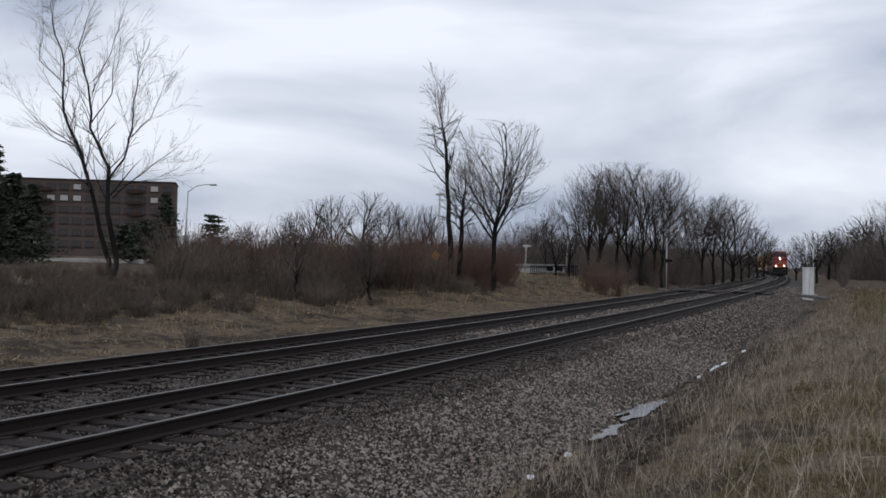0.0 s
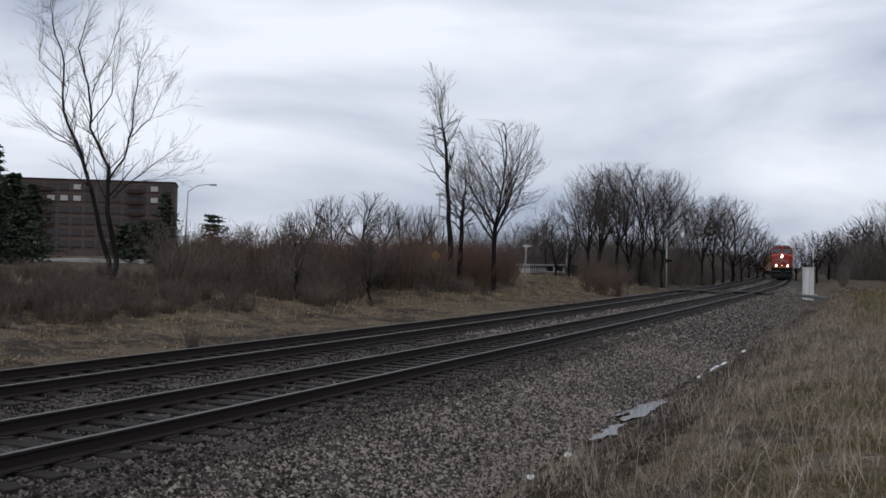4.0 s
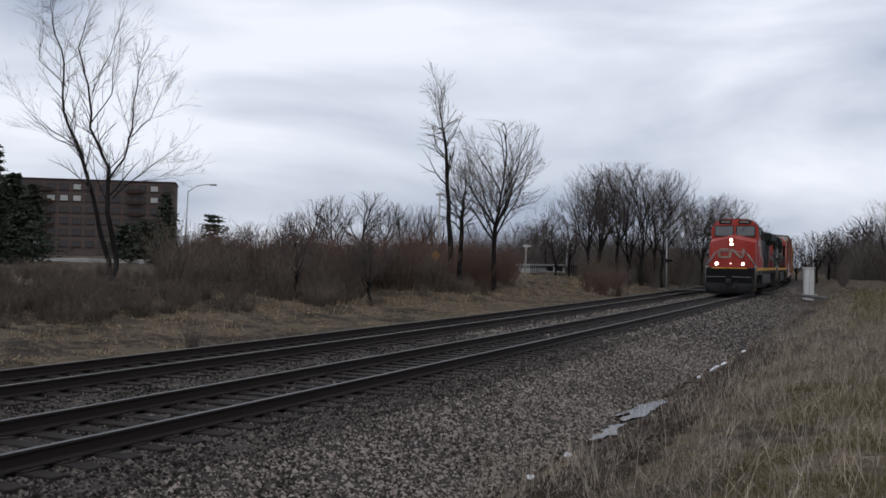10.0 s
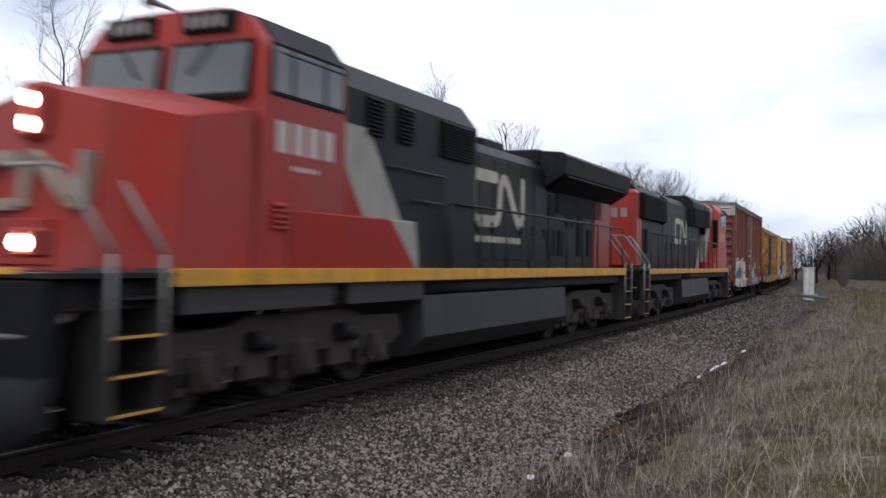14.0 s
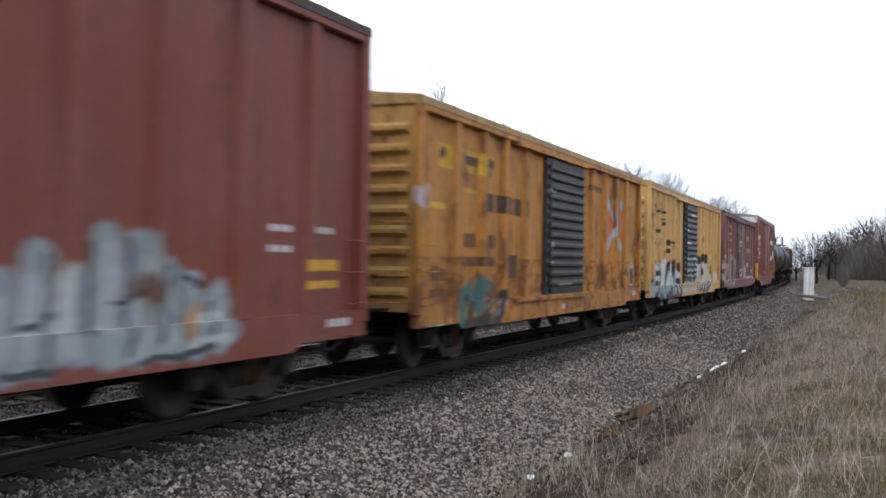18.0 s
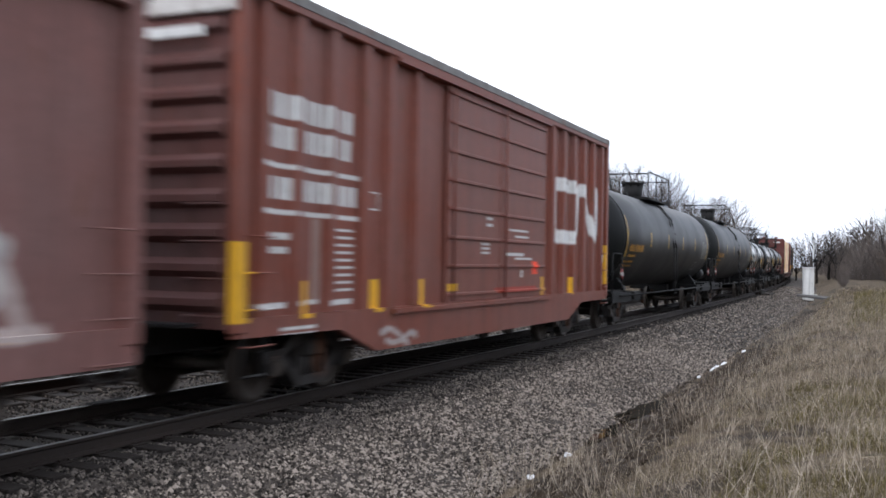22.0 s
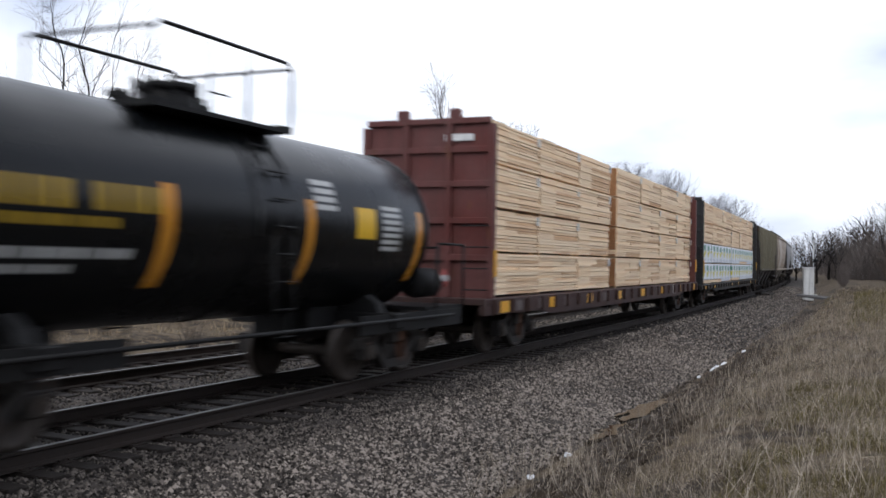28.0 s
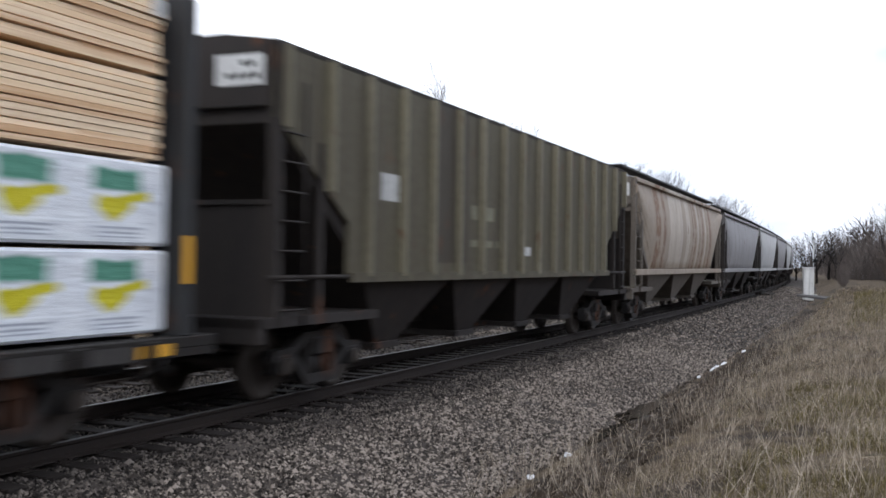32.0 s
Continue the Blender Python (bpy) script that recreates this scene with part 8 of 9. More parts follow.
def lone_trees():
    # forked tree on the left bank
    d = 46.0
    f = spot(198, d)
    z = ground_at(*f) - 0.1
    st = [[(192, 500, 0.15), (185, 462, 0.14), (168, 377, 0.115), (135, 269, 0.1), (116, 202, 0.08), (101, 108, 0.055), (88, 40, 0.035), (74, -10, 0.012)],
          [(207, 502, 0.16), (203, 462, 0.15), (195, 377, 0.13), (182, 296, 0.105), (162, 229, 0.08), (148, 148, 0.06), (138, 88, 0.04), (160, 15, 0.012)],
          [(190, 322, 0.075), (222, 283, 0.06), (236, 229, 0.05), (240, 162, 0.036), (236, 112, 0.012)],
          [(202, 352, 0.05), (229, 316, 0.04), (270, 296, 0.026), (296, 272, 0.01)],
          [(128, 262, 0.04), (81, 238, 0.026), (44, 190, 0.01)],
          [(158, 224, 0.045), (195, 168, 0.034), (203, 110, 0.012)],
          [(106, 150, 0.04), (70, 110, 0.024), (62, 20, 0.01)],
          [(228, 250, 0.035), (258, 208, 0.024), (276, 158, 0.01)],
          [(150, 160, 0.035), (182, 90, 0.024), (204, 12, 0.01)],
          [(210, 330, 0.03), (262, 322, 0.02), (300, 312, 0.008)]]
    st = [[(a, b, r * (0.9 if b > 370 else 0.72)) for a, b, r in stem] for stem in st]
    TWIG_R[0] = 0.0055
    t = stemmed_tree("tree", "tall forked leafless tree on the grassy bank", [stem_px(s, d, f, z) for s in st], 4, 3.0, 0.95, 3, 0.55, 0.22, 0.3, 0.3)
    t.location = (*f, z)
    # tall thin tree
    d = 62.0
    f = spot(797, d)
    z = ground_at(*f) - 0.1
    st = [[(797, 500, 0.2), (796, 420, 0.17), (790, 330, 0.13), (786, 245, 0.085), (778, 215, 0.05), (770, 165, 0.012)],
          [(813, 500, 0.18), (815, 430, 0.15), (818, 370, 0.1), (822, 322, 0.03)]]
    TWIG_R[0] = 0.0085
    t = stemmed_tree("tree", "slender tall leafless tree with short branches", [stem_px(s, d, f, z) for s in st], 9, 4.2, 0.95, 3, 0.75, 0.2, 0.4, 0.12)
    t.location = (*f, z)
    # broad tree
    d = 66.0
    f = spot(874, d)
    z = ground_at(*f) - 0.1
    TWIG_R[0] = 0.009
    t = crowned_tree("tree", "broad spreading leafless tree", height_at(874, 216, d) - z, height_at(874, 400, d) - z, 8, 6, 15, 0.62, 0.24, "", 0.72, 0.2)
    t.location = (*f, z)
    # small dark trees in the thicket
    for px, top, d, seed in ((525, 375, 44.0, 21), (655, 412, 46.0, 23)):
        f = spot(px, d)
        z = ground_at(*f) - 0.1
        H = height_at(px, top, d) - z
        t = crowned_tree("tree", "small dark leafless tree in the brush", H, H * 0.28, 5, 5, seed, 0.6, 0.3, "", 0.8, 0.08)
        t.location = (*f, z)


def grove():
    """Tall oval-crowned trees near the line, and rounder ones far behind the thicket."""
    protos = []
    for i in range(7):
        TWIG_R[0] = 0.0062 if i < 5 else 0.011
        H = 12.0
        if i < 5:
            protos.append(crowned_tree("tree", "leafless tree in the grove beside the line", H, H * (0.2 + 0.03 * i), 5, 6 - i % 2, 50 + i, 0.56, 0.32, "grove trees", 0.5 + 0.06 * (i % 3), 0.19))
        else:
            protos.append(crowned_tree("tree", "round-crowned leafless tree far behind the thicket", H, H * 0.3, 6, 5, 50 + i, 0.65, 0.22, "far trees", 0.85, 0.3))
    places = [(985, 385, 100), (1008, 352, 104), (1040, 300, 98), (1062, 288, 103), (1092, 296, 97), (1112, 286, 101), (1136, 290, 95), (1158, 296, 104), (1172, 318, 99), (1060, 330, 94),
              (1198, 362, 118), (1218, 352, 122), (1242, 344, 118), (1262, 340, 125), (1280, 352, 120), (1298, 366, 128), (1312, 384, 122), (1326, 402, 150), (1340, 410, 160), (1352, 418, 175)]
    places += [(1428, 416, 150), (1446, 408, 145), (1468, 402, 150), (1492, 400, 155), (1518, 388, 150), (1545, 380, 145), (1574, 350, 96), (1600, 360, 100), (1480, 408, 140), (1536, 398, 140), (1410, 432, 150)]
    places += [(552, 352, 135), (588, 346, 140), (640, 338, 132), (678, 362, 150), (712, 358, 150), (745, 362, 150), (458, 392, 150), (424, 398, 155), (505, 380, 140), (845, 388, 150), (905, 392, 150), (945, 385, 140), (966, 372, 120), (772, 376, 155)]
    rng = random.Random(8)
    used = set()
    for i, (px, top, d) in enumerate(places):
        x, y = spot(px, d)
        z = ground_at(x, y) - 0.1
        k = (height_at(px, top, d) - z) / 12.0
        kind = i % 5 if d < 128 else 5 + i % 2
        src = protos[kind]
        m = pose(x, y, z, 0, 0, rng.uniform(0, 360))
        if kind not in used:
            used.add(kind)
            src.matrix_basis = m
            t = src
        else:
            t = copy_thing(src, m)
        t.scale = (k * rng.uniform(0.95, 1.2),) * 2 + (k,)


def scatter_shrubs(name, label, mat, spots, seed, stems, hgt, spread, thick=0.0, reps=5):
    """Leafless shrubs as one mass of thin tapering twigs."""
    rng = np.random.default_rng(seed)
    V = []
    for x, y, z, k in spots:
        n = stems
        a = rng.uniform(0, 6.28, n)
        lean = rng.uniform(0.05, 1.0, n) ** 0.7 * spread
        L = hgt * k * rng.uniform(0.55, 1.1, n)
        base = np.stack([x + rng.normal(0, 0.22 * k, n), y + rng.normal(0, 0.22 * k, n), np.full(n, z - 0.05)], -1)
        d = np.stack([np.cos(a) * lean, np.sin(a) * lean, np.ones(n)], -1)
        d /= np.linalg.norm(d, axis=1)[:, None]
        tips = base + d * L[:, None]
        B, T, R = [base], [tips], [np.full(n, thick or 0.01 * k + 0.003)]
        for _ in range(reps):
            f = rng.uniform(0.3, 0.95, n)[:, None]
            b2 = base + d * L[:, None] * f
            d2 = d + rng.normal(0, 0.45, (n, 3))
            d2[:, 2] = np.abs(d2[:, 2])
            d2 /= np.linalg.norm(d2, axis=1)[:, None]
            B.append(b2)
            T.append(b2 + d2 * (L * rng.uniform(0.2, 0.45, n))[:, None])
            R.append(np.full(n, thick * 0.6 or 0.005 * k + 0.002))
        V.append((np.concatenate(B), np.concatenate(T), np.concatenate(R)))
    B, T, R = (np.concatenate([v[i] for v in V]) for i in range(3))
    n = len(B)
    d = T - B
    u = np.cross(d, np.array([0.3, 0.9, 0.1]))
    u /= np.linalg.norm(u, axis=1)[:, None]
    w = np.cross(d, u)
    w /= np.linalg.norm(w, axis=1)[:, None]
    ring = [B + (u * math.cos(t) + w * math.sin(t)) * R[:, None] for t in (0.0, 2.09, 4.19)]
    verts = np.stack(ring + [T], 1).reshape(-1, 3)
    f = np.array([(0, 1, 3), (1, 2, 3), (2, 0, 3)])[None] + (np.arange(n) * 4)[:, None, None]
    ob = new(name, raw_mesh(name, verts, f.reshape(-1, 3), mat))
    tagged(ob, label, "brush", kind="stuff")


def brush():
    rng = random.Random(77)

    def patch(n, px0, px1, d0, d1, k0, k1, min_o=15.0):
        out = []
        while len(out) < n:
            x, y = spot(rng.uniform(px0, px1), rng.uniform(d0, d1))
            if to_line(x, y)[1] > min_o and not (908 < 784 + PIC * x / y < 1025 and 60 < y < 112):
                out.append((x, y, ground_at(x, y), rng.uniform(k0, k1)))
        return out
    red = patch(70, 340, 720, 50, 80, 0.9, 1.5) + patch(40, 700, 925, 58, 85, 0.9, 1.6) + patch(30, 380, 900, 80, 110, 0.8, 1.35) + patch(12, 1040, 1110, 70, 95, 0.6, 1.0, 8.0)
    scatter_shrubs("red_brush", "red-brown leafless thicket on the far bank", TWIG_RED, red, 3, 60, 2.25, 0.65)
    grey = patch(60, -40, 350, 36, 60, 0.25, 0.5) + patch(90, 300, 930, 36, 60, 0.6, 1.2) + patch(26, 1025, 1190, 85, 110, 0.7, 1.4, 12.0) + patch(60, 1120, 1370, 100, 170, 1.0, 2.2, 10.0) + patch(70, 300, 915, 90, 130, 0.8, 1.5)
    scatter_shrubs("grey_brush", "grey-brown leafless brush along the bank", TWIG_GREY, grey, 5, 55, 2.2, 0.7)
    low = patch(110, -60, 500, 24, 38, 0.3, 0.75, 13.5) + patch(120, 400, 1000, 30, 60, 0.4, 0.9, 13.0)
    scatter_shrubs("low_brush", "low tangled dead weeds on the slope", TWIG_GREY, low, 7, 60, 1.3, 1.1)
    # dense dark woods that close the view beyond the crossing and behind the banks
    woods = []

    def along(n, s0, s1, o0, o1, k0, k1):
        for i in range(n):
            s, o = rng.uniform(s0, s1), o0 + (o1 - o0) * rng.random()
            x, y, _ = on_line(s, o)
            if not (1500 < 784 + PIC * x / y < 1580 and y < 126) and not (915 < 784 + PIC * x / y < 1012 and y < 118):
                woods.append((x, y, ground_at(x, y), rng.uniform(k0, k1)))
    along(170, 96, 180, 10.0, 26, 1.0, 2.6)
    along(150, 170, 340, 8.0, 22, 1.2, 2.6)
    along(70, 100, 220, 26, 60, 1.6, 3.0)
    along(90, 122, 180, -16, -7.5, 1.1, 2.4)
    along(120, 170, 330, -34, -8, 1.5, 3.0)
    along(190, 128, 175, -44, -9, 1.9, 3.3)
    along(110, 92, 128, -14, -7.5, 0.8, 1.6)
    along(140, 76, 122, -34, -9, 0.25, 0.55)
    along(60, 330, 480, -10, 18, 2.5, 4.0)
    along(150, 195, 420, 6.0, 8, 1.6, 2.4)
    along(70, 120, 150, -15, -7.2, 0.6, 1.3)
    along(160, 84, 210, 7.5, 14, 0.4, 1.0)
    along(110, 84, 118, -12.5, -6.6, 0.25, 0.55)
    for x0, x1, n, d0, d1, k0, k1 in ((420, 800, 150, 118, 165, 0.8, 1.45), (780, 1010, 60, 125, 165, 1.2, 2.2), (900, 1200, 80, 112, 150, 1.2, 2.4)):
        for i in range(n):
            x, y = spot(rng.uniform(x0, x1), rng.uniform(d0, d1))
            if to_line(x, y)[1] > 9 and not (915 < 784 + PIC * x / y < 1012 and y < 118):
                woods.append((x, y, ground_at(x, y), rng.uniform(k0, k1)))
    scatter_shrubs("far_woods", "dense dark leafless woods beyond the crossing", WOODS, woods, 13, 34, 2.3, 0.55, 0.0, 4)
    right = []
    while len(right) < 60:
        x, y = spot(rng.uniform(1430, 1640), rng.uniform(60, 130))
        if to_line(x, y)[1] < -9 and not (1492 < 784 + PIC * x / y < 1590):
            right.append((x, y, ground_at(x, y), rng.uniform(0.6, 1.7)))
    scatter_shrubs("right_brush", "grey leafless thicket beyond the crossing", TWIG_GREY, right, 9, 55, 2.0, 0.7)
    # one small dark bush by the far track
    x, y = spot(345, 25.5)
    wood, rr = Mesh(), random.Random(3)
    for i in range(46):
        a, q = rr.uniform(0, 6.28), rr.uniform(0.1, 0.5)
        p = Vector((rr.gauss(0, 0.05), rr.gauss(0, 0.05), -0.05))
        pts = [p]
        for k in range(4):
            pts.append(pts[-1] + Vector((math.cos(a) * q * 0.22 + rr.gauss(0, 0.03), math.sin(a) * q * 0.22 + rr.gauss(0, 0.03), rr.uniform(0.12, 0.24))))
        limb(wood, pts, [0.008, 0.007, 0.005, 0.004, 0.002], 3)
    bush = thing("bush", "small dark leafless bush beside the far track", "bush")
    part("twigs", wood, TWIG, bush)
    bush.location = (x, y, ground_at(x, y))


def blades(name, label, mat, n, s0, s1, o0, o1, l0, l1, width, seed, bend=0.5, sp=1.5, clump=0.0, flat=0.0):
    """Grass blades, bent over, as one mass."""
    rng = np.random.default_rng(seed)
    s = s0 + (s1 - s0) * rng.random(n) ** sp
    o = rng.uniform(o0, o1, n)
    if clump:
        keep = (np.sin(s * 1.7 + 2 * np.sin(o * 1.1)) * np.sin(o * 1.9 + s * 0.5) + 0.6 * np.sin(s * 4.1 + o) * np.sin(o * 5.3 - s * 2.0) + rng.normal(0, 0.35, n)) > clump - 0.5
        s, o = s[keep], o[keep]
        n = len(s)
    x, y = on_line_np(s, o)
    z = ground_z(s, o)
    L = rng.uniform(l0, l1, n) * (0.6 + 0.8 * rng.random(n) ** 2)
    a = rng.uniform(0, 6.28, n)
    lean = rng.uniform(0.05, bend, n) + flat
    dx, dy = np.cos(a), np.sin(a)
    turn = rng.normal(0, 0.5, n)
    ex, ey = np.cos(a + turn), np.sin(a + turn)
    up = 1.0 / np.sqrt(1 + lean ** 2)
    b = np.stack([x, y, z - 0.02], -1)
    mid = b + np.stack([dx * lean * up * 0.4, dy * lean * up * 0.4, up * 0.6], -1) * L[:, None]
    tip = mid + np.stack([ex * lean * up * 0.8, ey * lean * up * 0.8, up * 0.45 * (1.1 - np.minimum(lean, 1.6) * 0.8)], -1) * L[:, None]
    w = rng.uniform(0.6, 1.3, n) * width * (1 + np.maximum(s, 0) * 0.025)
    c = rng.uniform(0, 6.28, n)
    side = np.stack([np.cos(c) * w, np.sin(c) * w, np.zeros(n)], -1)
    verts = np.stack([b - side, b + side, mid - side * 0.75, mid + side * 0.75, tip], 1).reshape(-1, 3)
    f = np.array([(0, 1, 3), (0, 3, 2), (2, 3, 4)])[None] + (np.arange(n) * 5)[:, None, None]
    ob = new(name, raw_mesh(name, verts, f.reshape(-1, 3), mat))
    tagged(ob, label, "grass", kind="stuff")


def grass():
    blades("dry_grass", "tangled dull dry grass on the bank by the ditch", STRAW, 130000, -3.5, 60, -9.3, -5.75, 0.07, 0.26, 0.0013, 1, 1.7, 1.6, 0.62)
    blades("fallen_grass", "flattened dead grass on the bank", STRAW, 80000, -3.5, 50, -9.3, -5.6, 0.12, 0.45, 0.0015, 7, 1.2, 1.6, 0.3, 1.3)
    blades("tall_dry_stalks", "tall thin dead weed stalks", STALK, 15000, -2, 55, -9.2, -5.9, 0.25, 0.7, 0.0015, 2, 1.9, 1.5, 0.7)
    blades("arching_stalks", "long pale stalks bent over the bank", STALK, 6000, -2, 40, -9.2, -5.6, 0.4, 0.85, 0.0015, 21, 2.2, 1.4, 0.5, 0.4)
    blades("green_grass", "short green winter grass among the dead", GREEN, 70000, -3.5, 70, -9.4, -5.5, 0.04, 0.12, 0.0022, 3, 1.0, 1.6, 0.6)
    blades("green_corner_grass", "green grass at the foot of the bank", GREEN, 70000, -3.0, 9, -9.4, -6.9, 0.05, 0.17, 0.0021, 8, 1.1, 1.2, 0.3)
    blades("far_dry_grass", "dry grass further along the bank", STRAW, 22000, 40, 82, -20, -6.0, 0.1, 0.4, 0.0025, 4, 1.3, 1.2, 0.3)
    blades("verge_grass", "short straw-coloured grass beside the far track", STRAW_L, 150000, -6, 80, 6.7, 15.0, 0.06, 0.22, 0.0038, 5, 1.6, 1.3, 0.25, 0.9)
    blades("bank_grass", "dull dead grass hanging over the bank", STRAW_L, 60000, -8, 90, 11.0, 30.0, 0.15, 0.5, 0.003, 6, 1.4, 1.1, 0.4)
    blades("green_patch", "yellow-green grass patch near the crossing", GREEN, 34000, 22, 62, -11.5, -7.2, 0.12, 0.42, 0.0026, 9, 1.3, 1.0, 0.4)
    blades("near_grass", "dull dry grass round the foot of the bank", STRAW, 26000, -17, -2, -14, -5.9, 0.08, 0.34, 0.0018, 10, 1.5, 1.0, 0.3)
    blades("verge_green", "dull green grass beside the far track", GREEN, 16000, -9, 9, 6.7, 12, 0.04, 0.14, 0.004, 11, 1.3, 1.0, 0.6)
    # branching dead weeds close to the camera
    rng = random.Random(12)
    spots = []
    for i in range(230):
        s, o = rng.uniform(-2, 26), rng.uniform(-8.6, -5.2)
        x, y, _ = on_line(s, o)
        spots.append((x, y, float(ground_z(np.array(s), np.array(o))), rng.uniform(0.5, 1.0)))
    for i in range(34):
        x, y = spot(rng.uniform(860, 1090), rng.uniform(9.2, 12.0))
        spots.append((x, y, ground_at(x, y), rng.uniform(0.5, 0.9)))
    scatter_shrubs("dead_weeds", "branching pale dead weeds at the ditch", STALK, spots, 17, 5, 0.75, 0.6, 0.0034)


def conifer(name, label, px, top, d, width, seed, taper=0.8):
    f = spot(px, d)
    z = ground_at(*f)
    H = height_at(px, top, d) - z
    rng = random.Random(seed)
    t = thing(name, label, "tree", "evergreens")
    part("trunk", Mesh().cyl((0, 0, -0.2), (0, 0, H * 0.95), 0.22, 8, 0.03), BARK, t)
    m = Mesh()
    levels = int(H / 0.55)
    for i in range(levels):
        zz = H * (0.06 + 0.92 * i / levels)
        r = width * (1 - i / levels) ** taper * rng.uniform(0.7, 1.1) + 0.15
        for k in range(22):
            a = rng.uniform(0, 6.28)
            L = r * rng.uniform(0.6, 1.15)
            droop = rng.uniform(-0.25, 0.15)
            p = Vector((0, 0, zz))
            d2 = Vector((math.cos(a), math.sin(a), droop))
            for q in range(9):
                c = p + d2 * L * (0.2 + 0.8 * q / 8)
                sz = 0.26 * (1.1 - 0.5 * q / 8) * (0.6 + width * 0.12)
                v = [tuple(c + Vector((rng.gauss(0, sz), rng.gauss(0, sz), rng.gauss(0, sz * 0.5)))) for _ in range(3)]
                m.add(v, [(0, 1, 2)])
    part("crown", m, NEEDLE, t, "dark green needle boughs")
    t.location = (*f, z)


def evergreens():
    L = "dark evergreen tree near the apartment block"
    for px, top, d, w, seed in ((20, 298, 92, 4.2, 1), (56, 318, 98, 3.2, 2), (-22, 226, 70, 3.2, 3), (292, 336, 120, 3.2, 4), (-40, 300, 85, 3.6, 5), (258, 385, 110, 5.2, 7), (222, 392, 112, 4.6, 8), (5, 320, 90, 4.0, 9)):
        conifer("evergreen_tree", L, px, top, d, w, seed)
    conifer("evergreen_tree", "rounded dark evergreen above the thicket", 378, 374, 118, 2.7, 6, 0.3)


def apartment_block():
    """A long block that runs away to the right, built along its own front and then turned."""
    ax, ay = spot(-70, 241.0)
    bx, by = spot(308, 252.0)
    L = math.hypot(bx - ax, by - ay)
    z0, z1 = 0.0, height_at(308, 325, 252.0)
    b = thing("apartment_building", "brown brick apartment block of six storeys", "building")
    part("wall", Mesh().box(0, L, 0, 15, z0, z1, 0.05), BRICK, b)
    part("roof", Mesh().box(-0.2, L + 0.2, -0.2, 15.2, z1, z1 + 0.35), DARK_BRICK, b, "flat roof edge")
    rng = random.Random(2)
    frame_me = Mesh().box(-1.0, 1.0, -0.1, 0.12, -0.75, 0.75).box(-1.15, 1.15, -0.2, 0.1, -0.9, -0.75).data("window_frame", DARK_BRICK)
    glass_me = Mesh().box(-0.88, -0.04, -0.14, -0.1, -0.65, 0.65).box(0.04, 0.88, -0.14, -0.1, -0.65, 0.65).data("pane", paint("dull_far_glass", (0.055, 0.054, 0.056), 0.55, 0, 0.3, streak=False))
    blind_me = Mesh().box(-0.88, 0.88, -0.14, -0.1, -0.65, 0.65).data("pane_with_blind", BLIND)
    slab_me = Mesh().box(-1.9, 1.9, -1.2, 0.0, -1.2, -1.05).box(-1.9, 1.9, -1.2, -1.13, -1.05, -0.25).data("balcony", DARK_BRICK)
    for j in range(6):
        z = z1 - 1.6 - j * 2.85
        for i in range(16):
            x = 2.0 + i * (L - 4.0) / 15
            w = piece("window", frame_me, b, Matrix.Translation((x, 0, z)))
            lit = (i in (8, 14) and j < 2) or rng.random() < 0.09
            piece("pane", blind_me if lit else glass_me, w, Matrix.Identity(4))
            if i in (5, 12):
                piece("balcony", slab_me, b, Matrix.Translation((x + 1.5, 0, z)))
    b.location = (ax, ay, 0)
    b.rotation_euler = (0, 0, math.atan2(by - ay, bx - ax))


def lamp_post(px, base_d, top_py, arm_px, arm_py):
    x, y = spot(px, base_d)
    z = ground_at(x, y)
    H = height_at(px, top_py, base_d) - z
    t = thing("street_lamp", "tall grey street lamp with a curved arm", "street lamp", "street lamps")
    part("pole", Mesh().cyl((0, 0, -0.2), (0.3, 0, H), 0.11, 10, 0.06), GALV, t)
    ax = spot(arm_px, base_d)[0] - x
    az = height_at(arm_px, arm_py, base_d) - z
    part("arm", Mesh().tube([(0.3, 0, H - 0.1), (0.3 + (ax - 0.3) * 0.35, 0, H + (az - H) * 0.75), (0.3 + (ax - 0.3) * 0.7, 0, az), (ax, 0, az)], 0.045, 7), GALV, t)
    part("lamp_head", Mesh().box(ax - 0.25, ax + 0.45, -0.16, 0.16, az - 0.12, az + 0.06, 0.04), GALV, t)
    t.location = (x, y, z)


def plain_pole(px, d, top_py, r, mat, label, name="utility_pole"):
    x, y = spot(px, d)
    z = ground_at(x, y)
    H = height_at(px, top_py, d) - z
    t = thing(name, label, "pole", "poles")
    part("shaft", Mesh().cyl((0, 0, -0.2), (0.15, 0, H), r, 8, r * 0.7), mat, t)
    part("fitting", Mesh().box(-0.2, 0.6, -0.07, 0.07, H - 0.3, H - 0.12, 0.02), mat, t)
    t.location = (x, y, z)


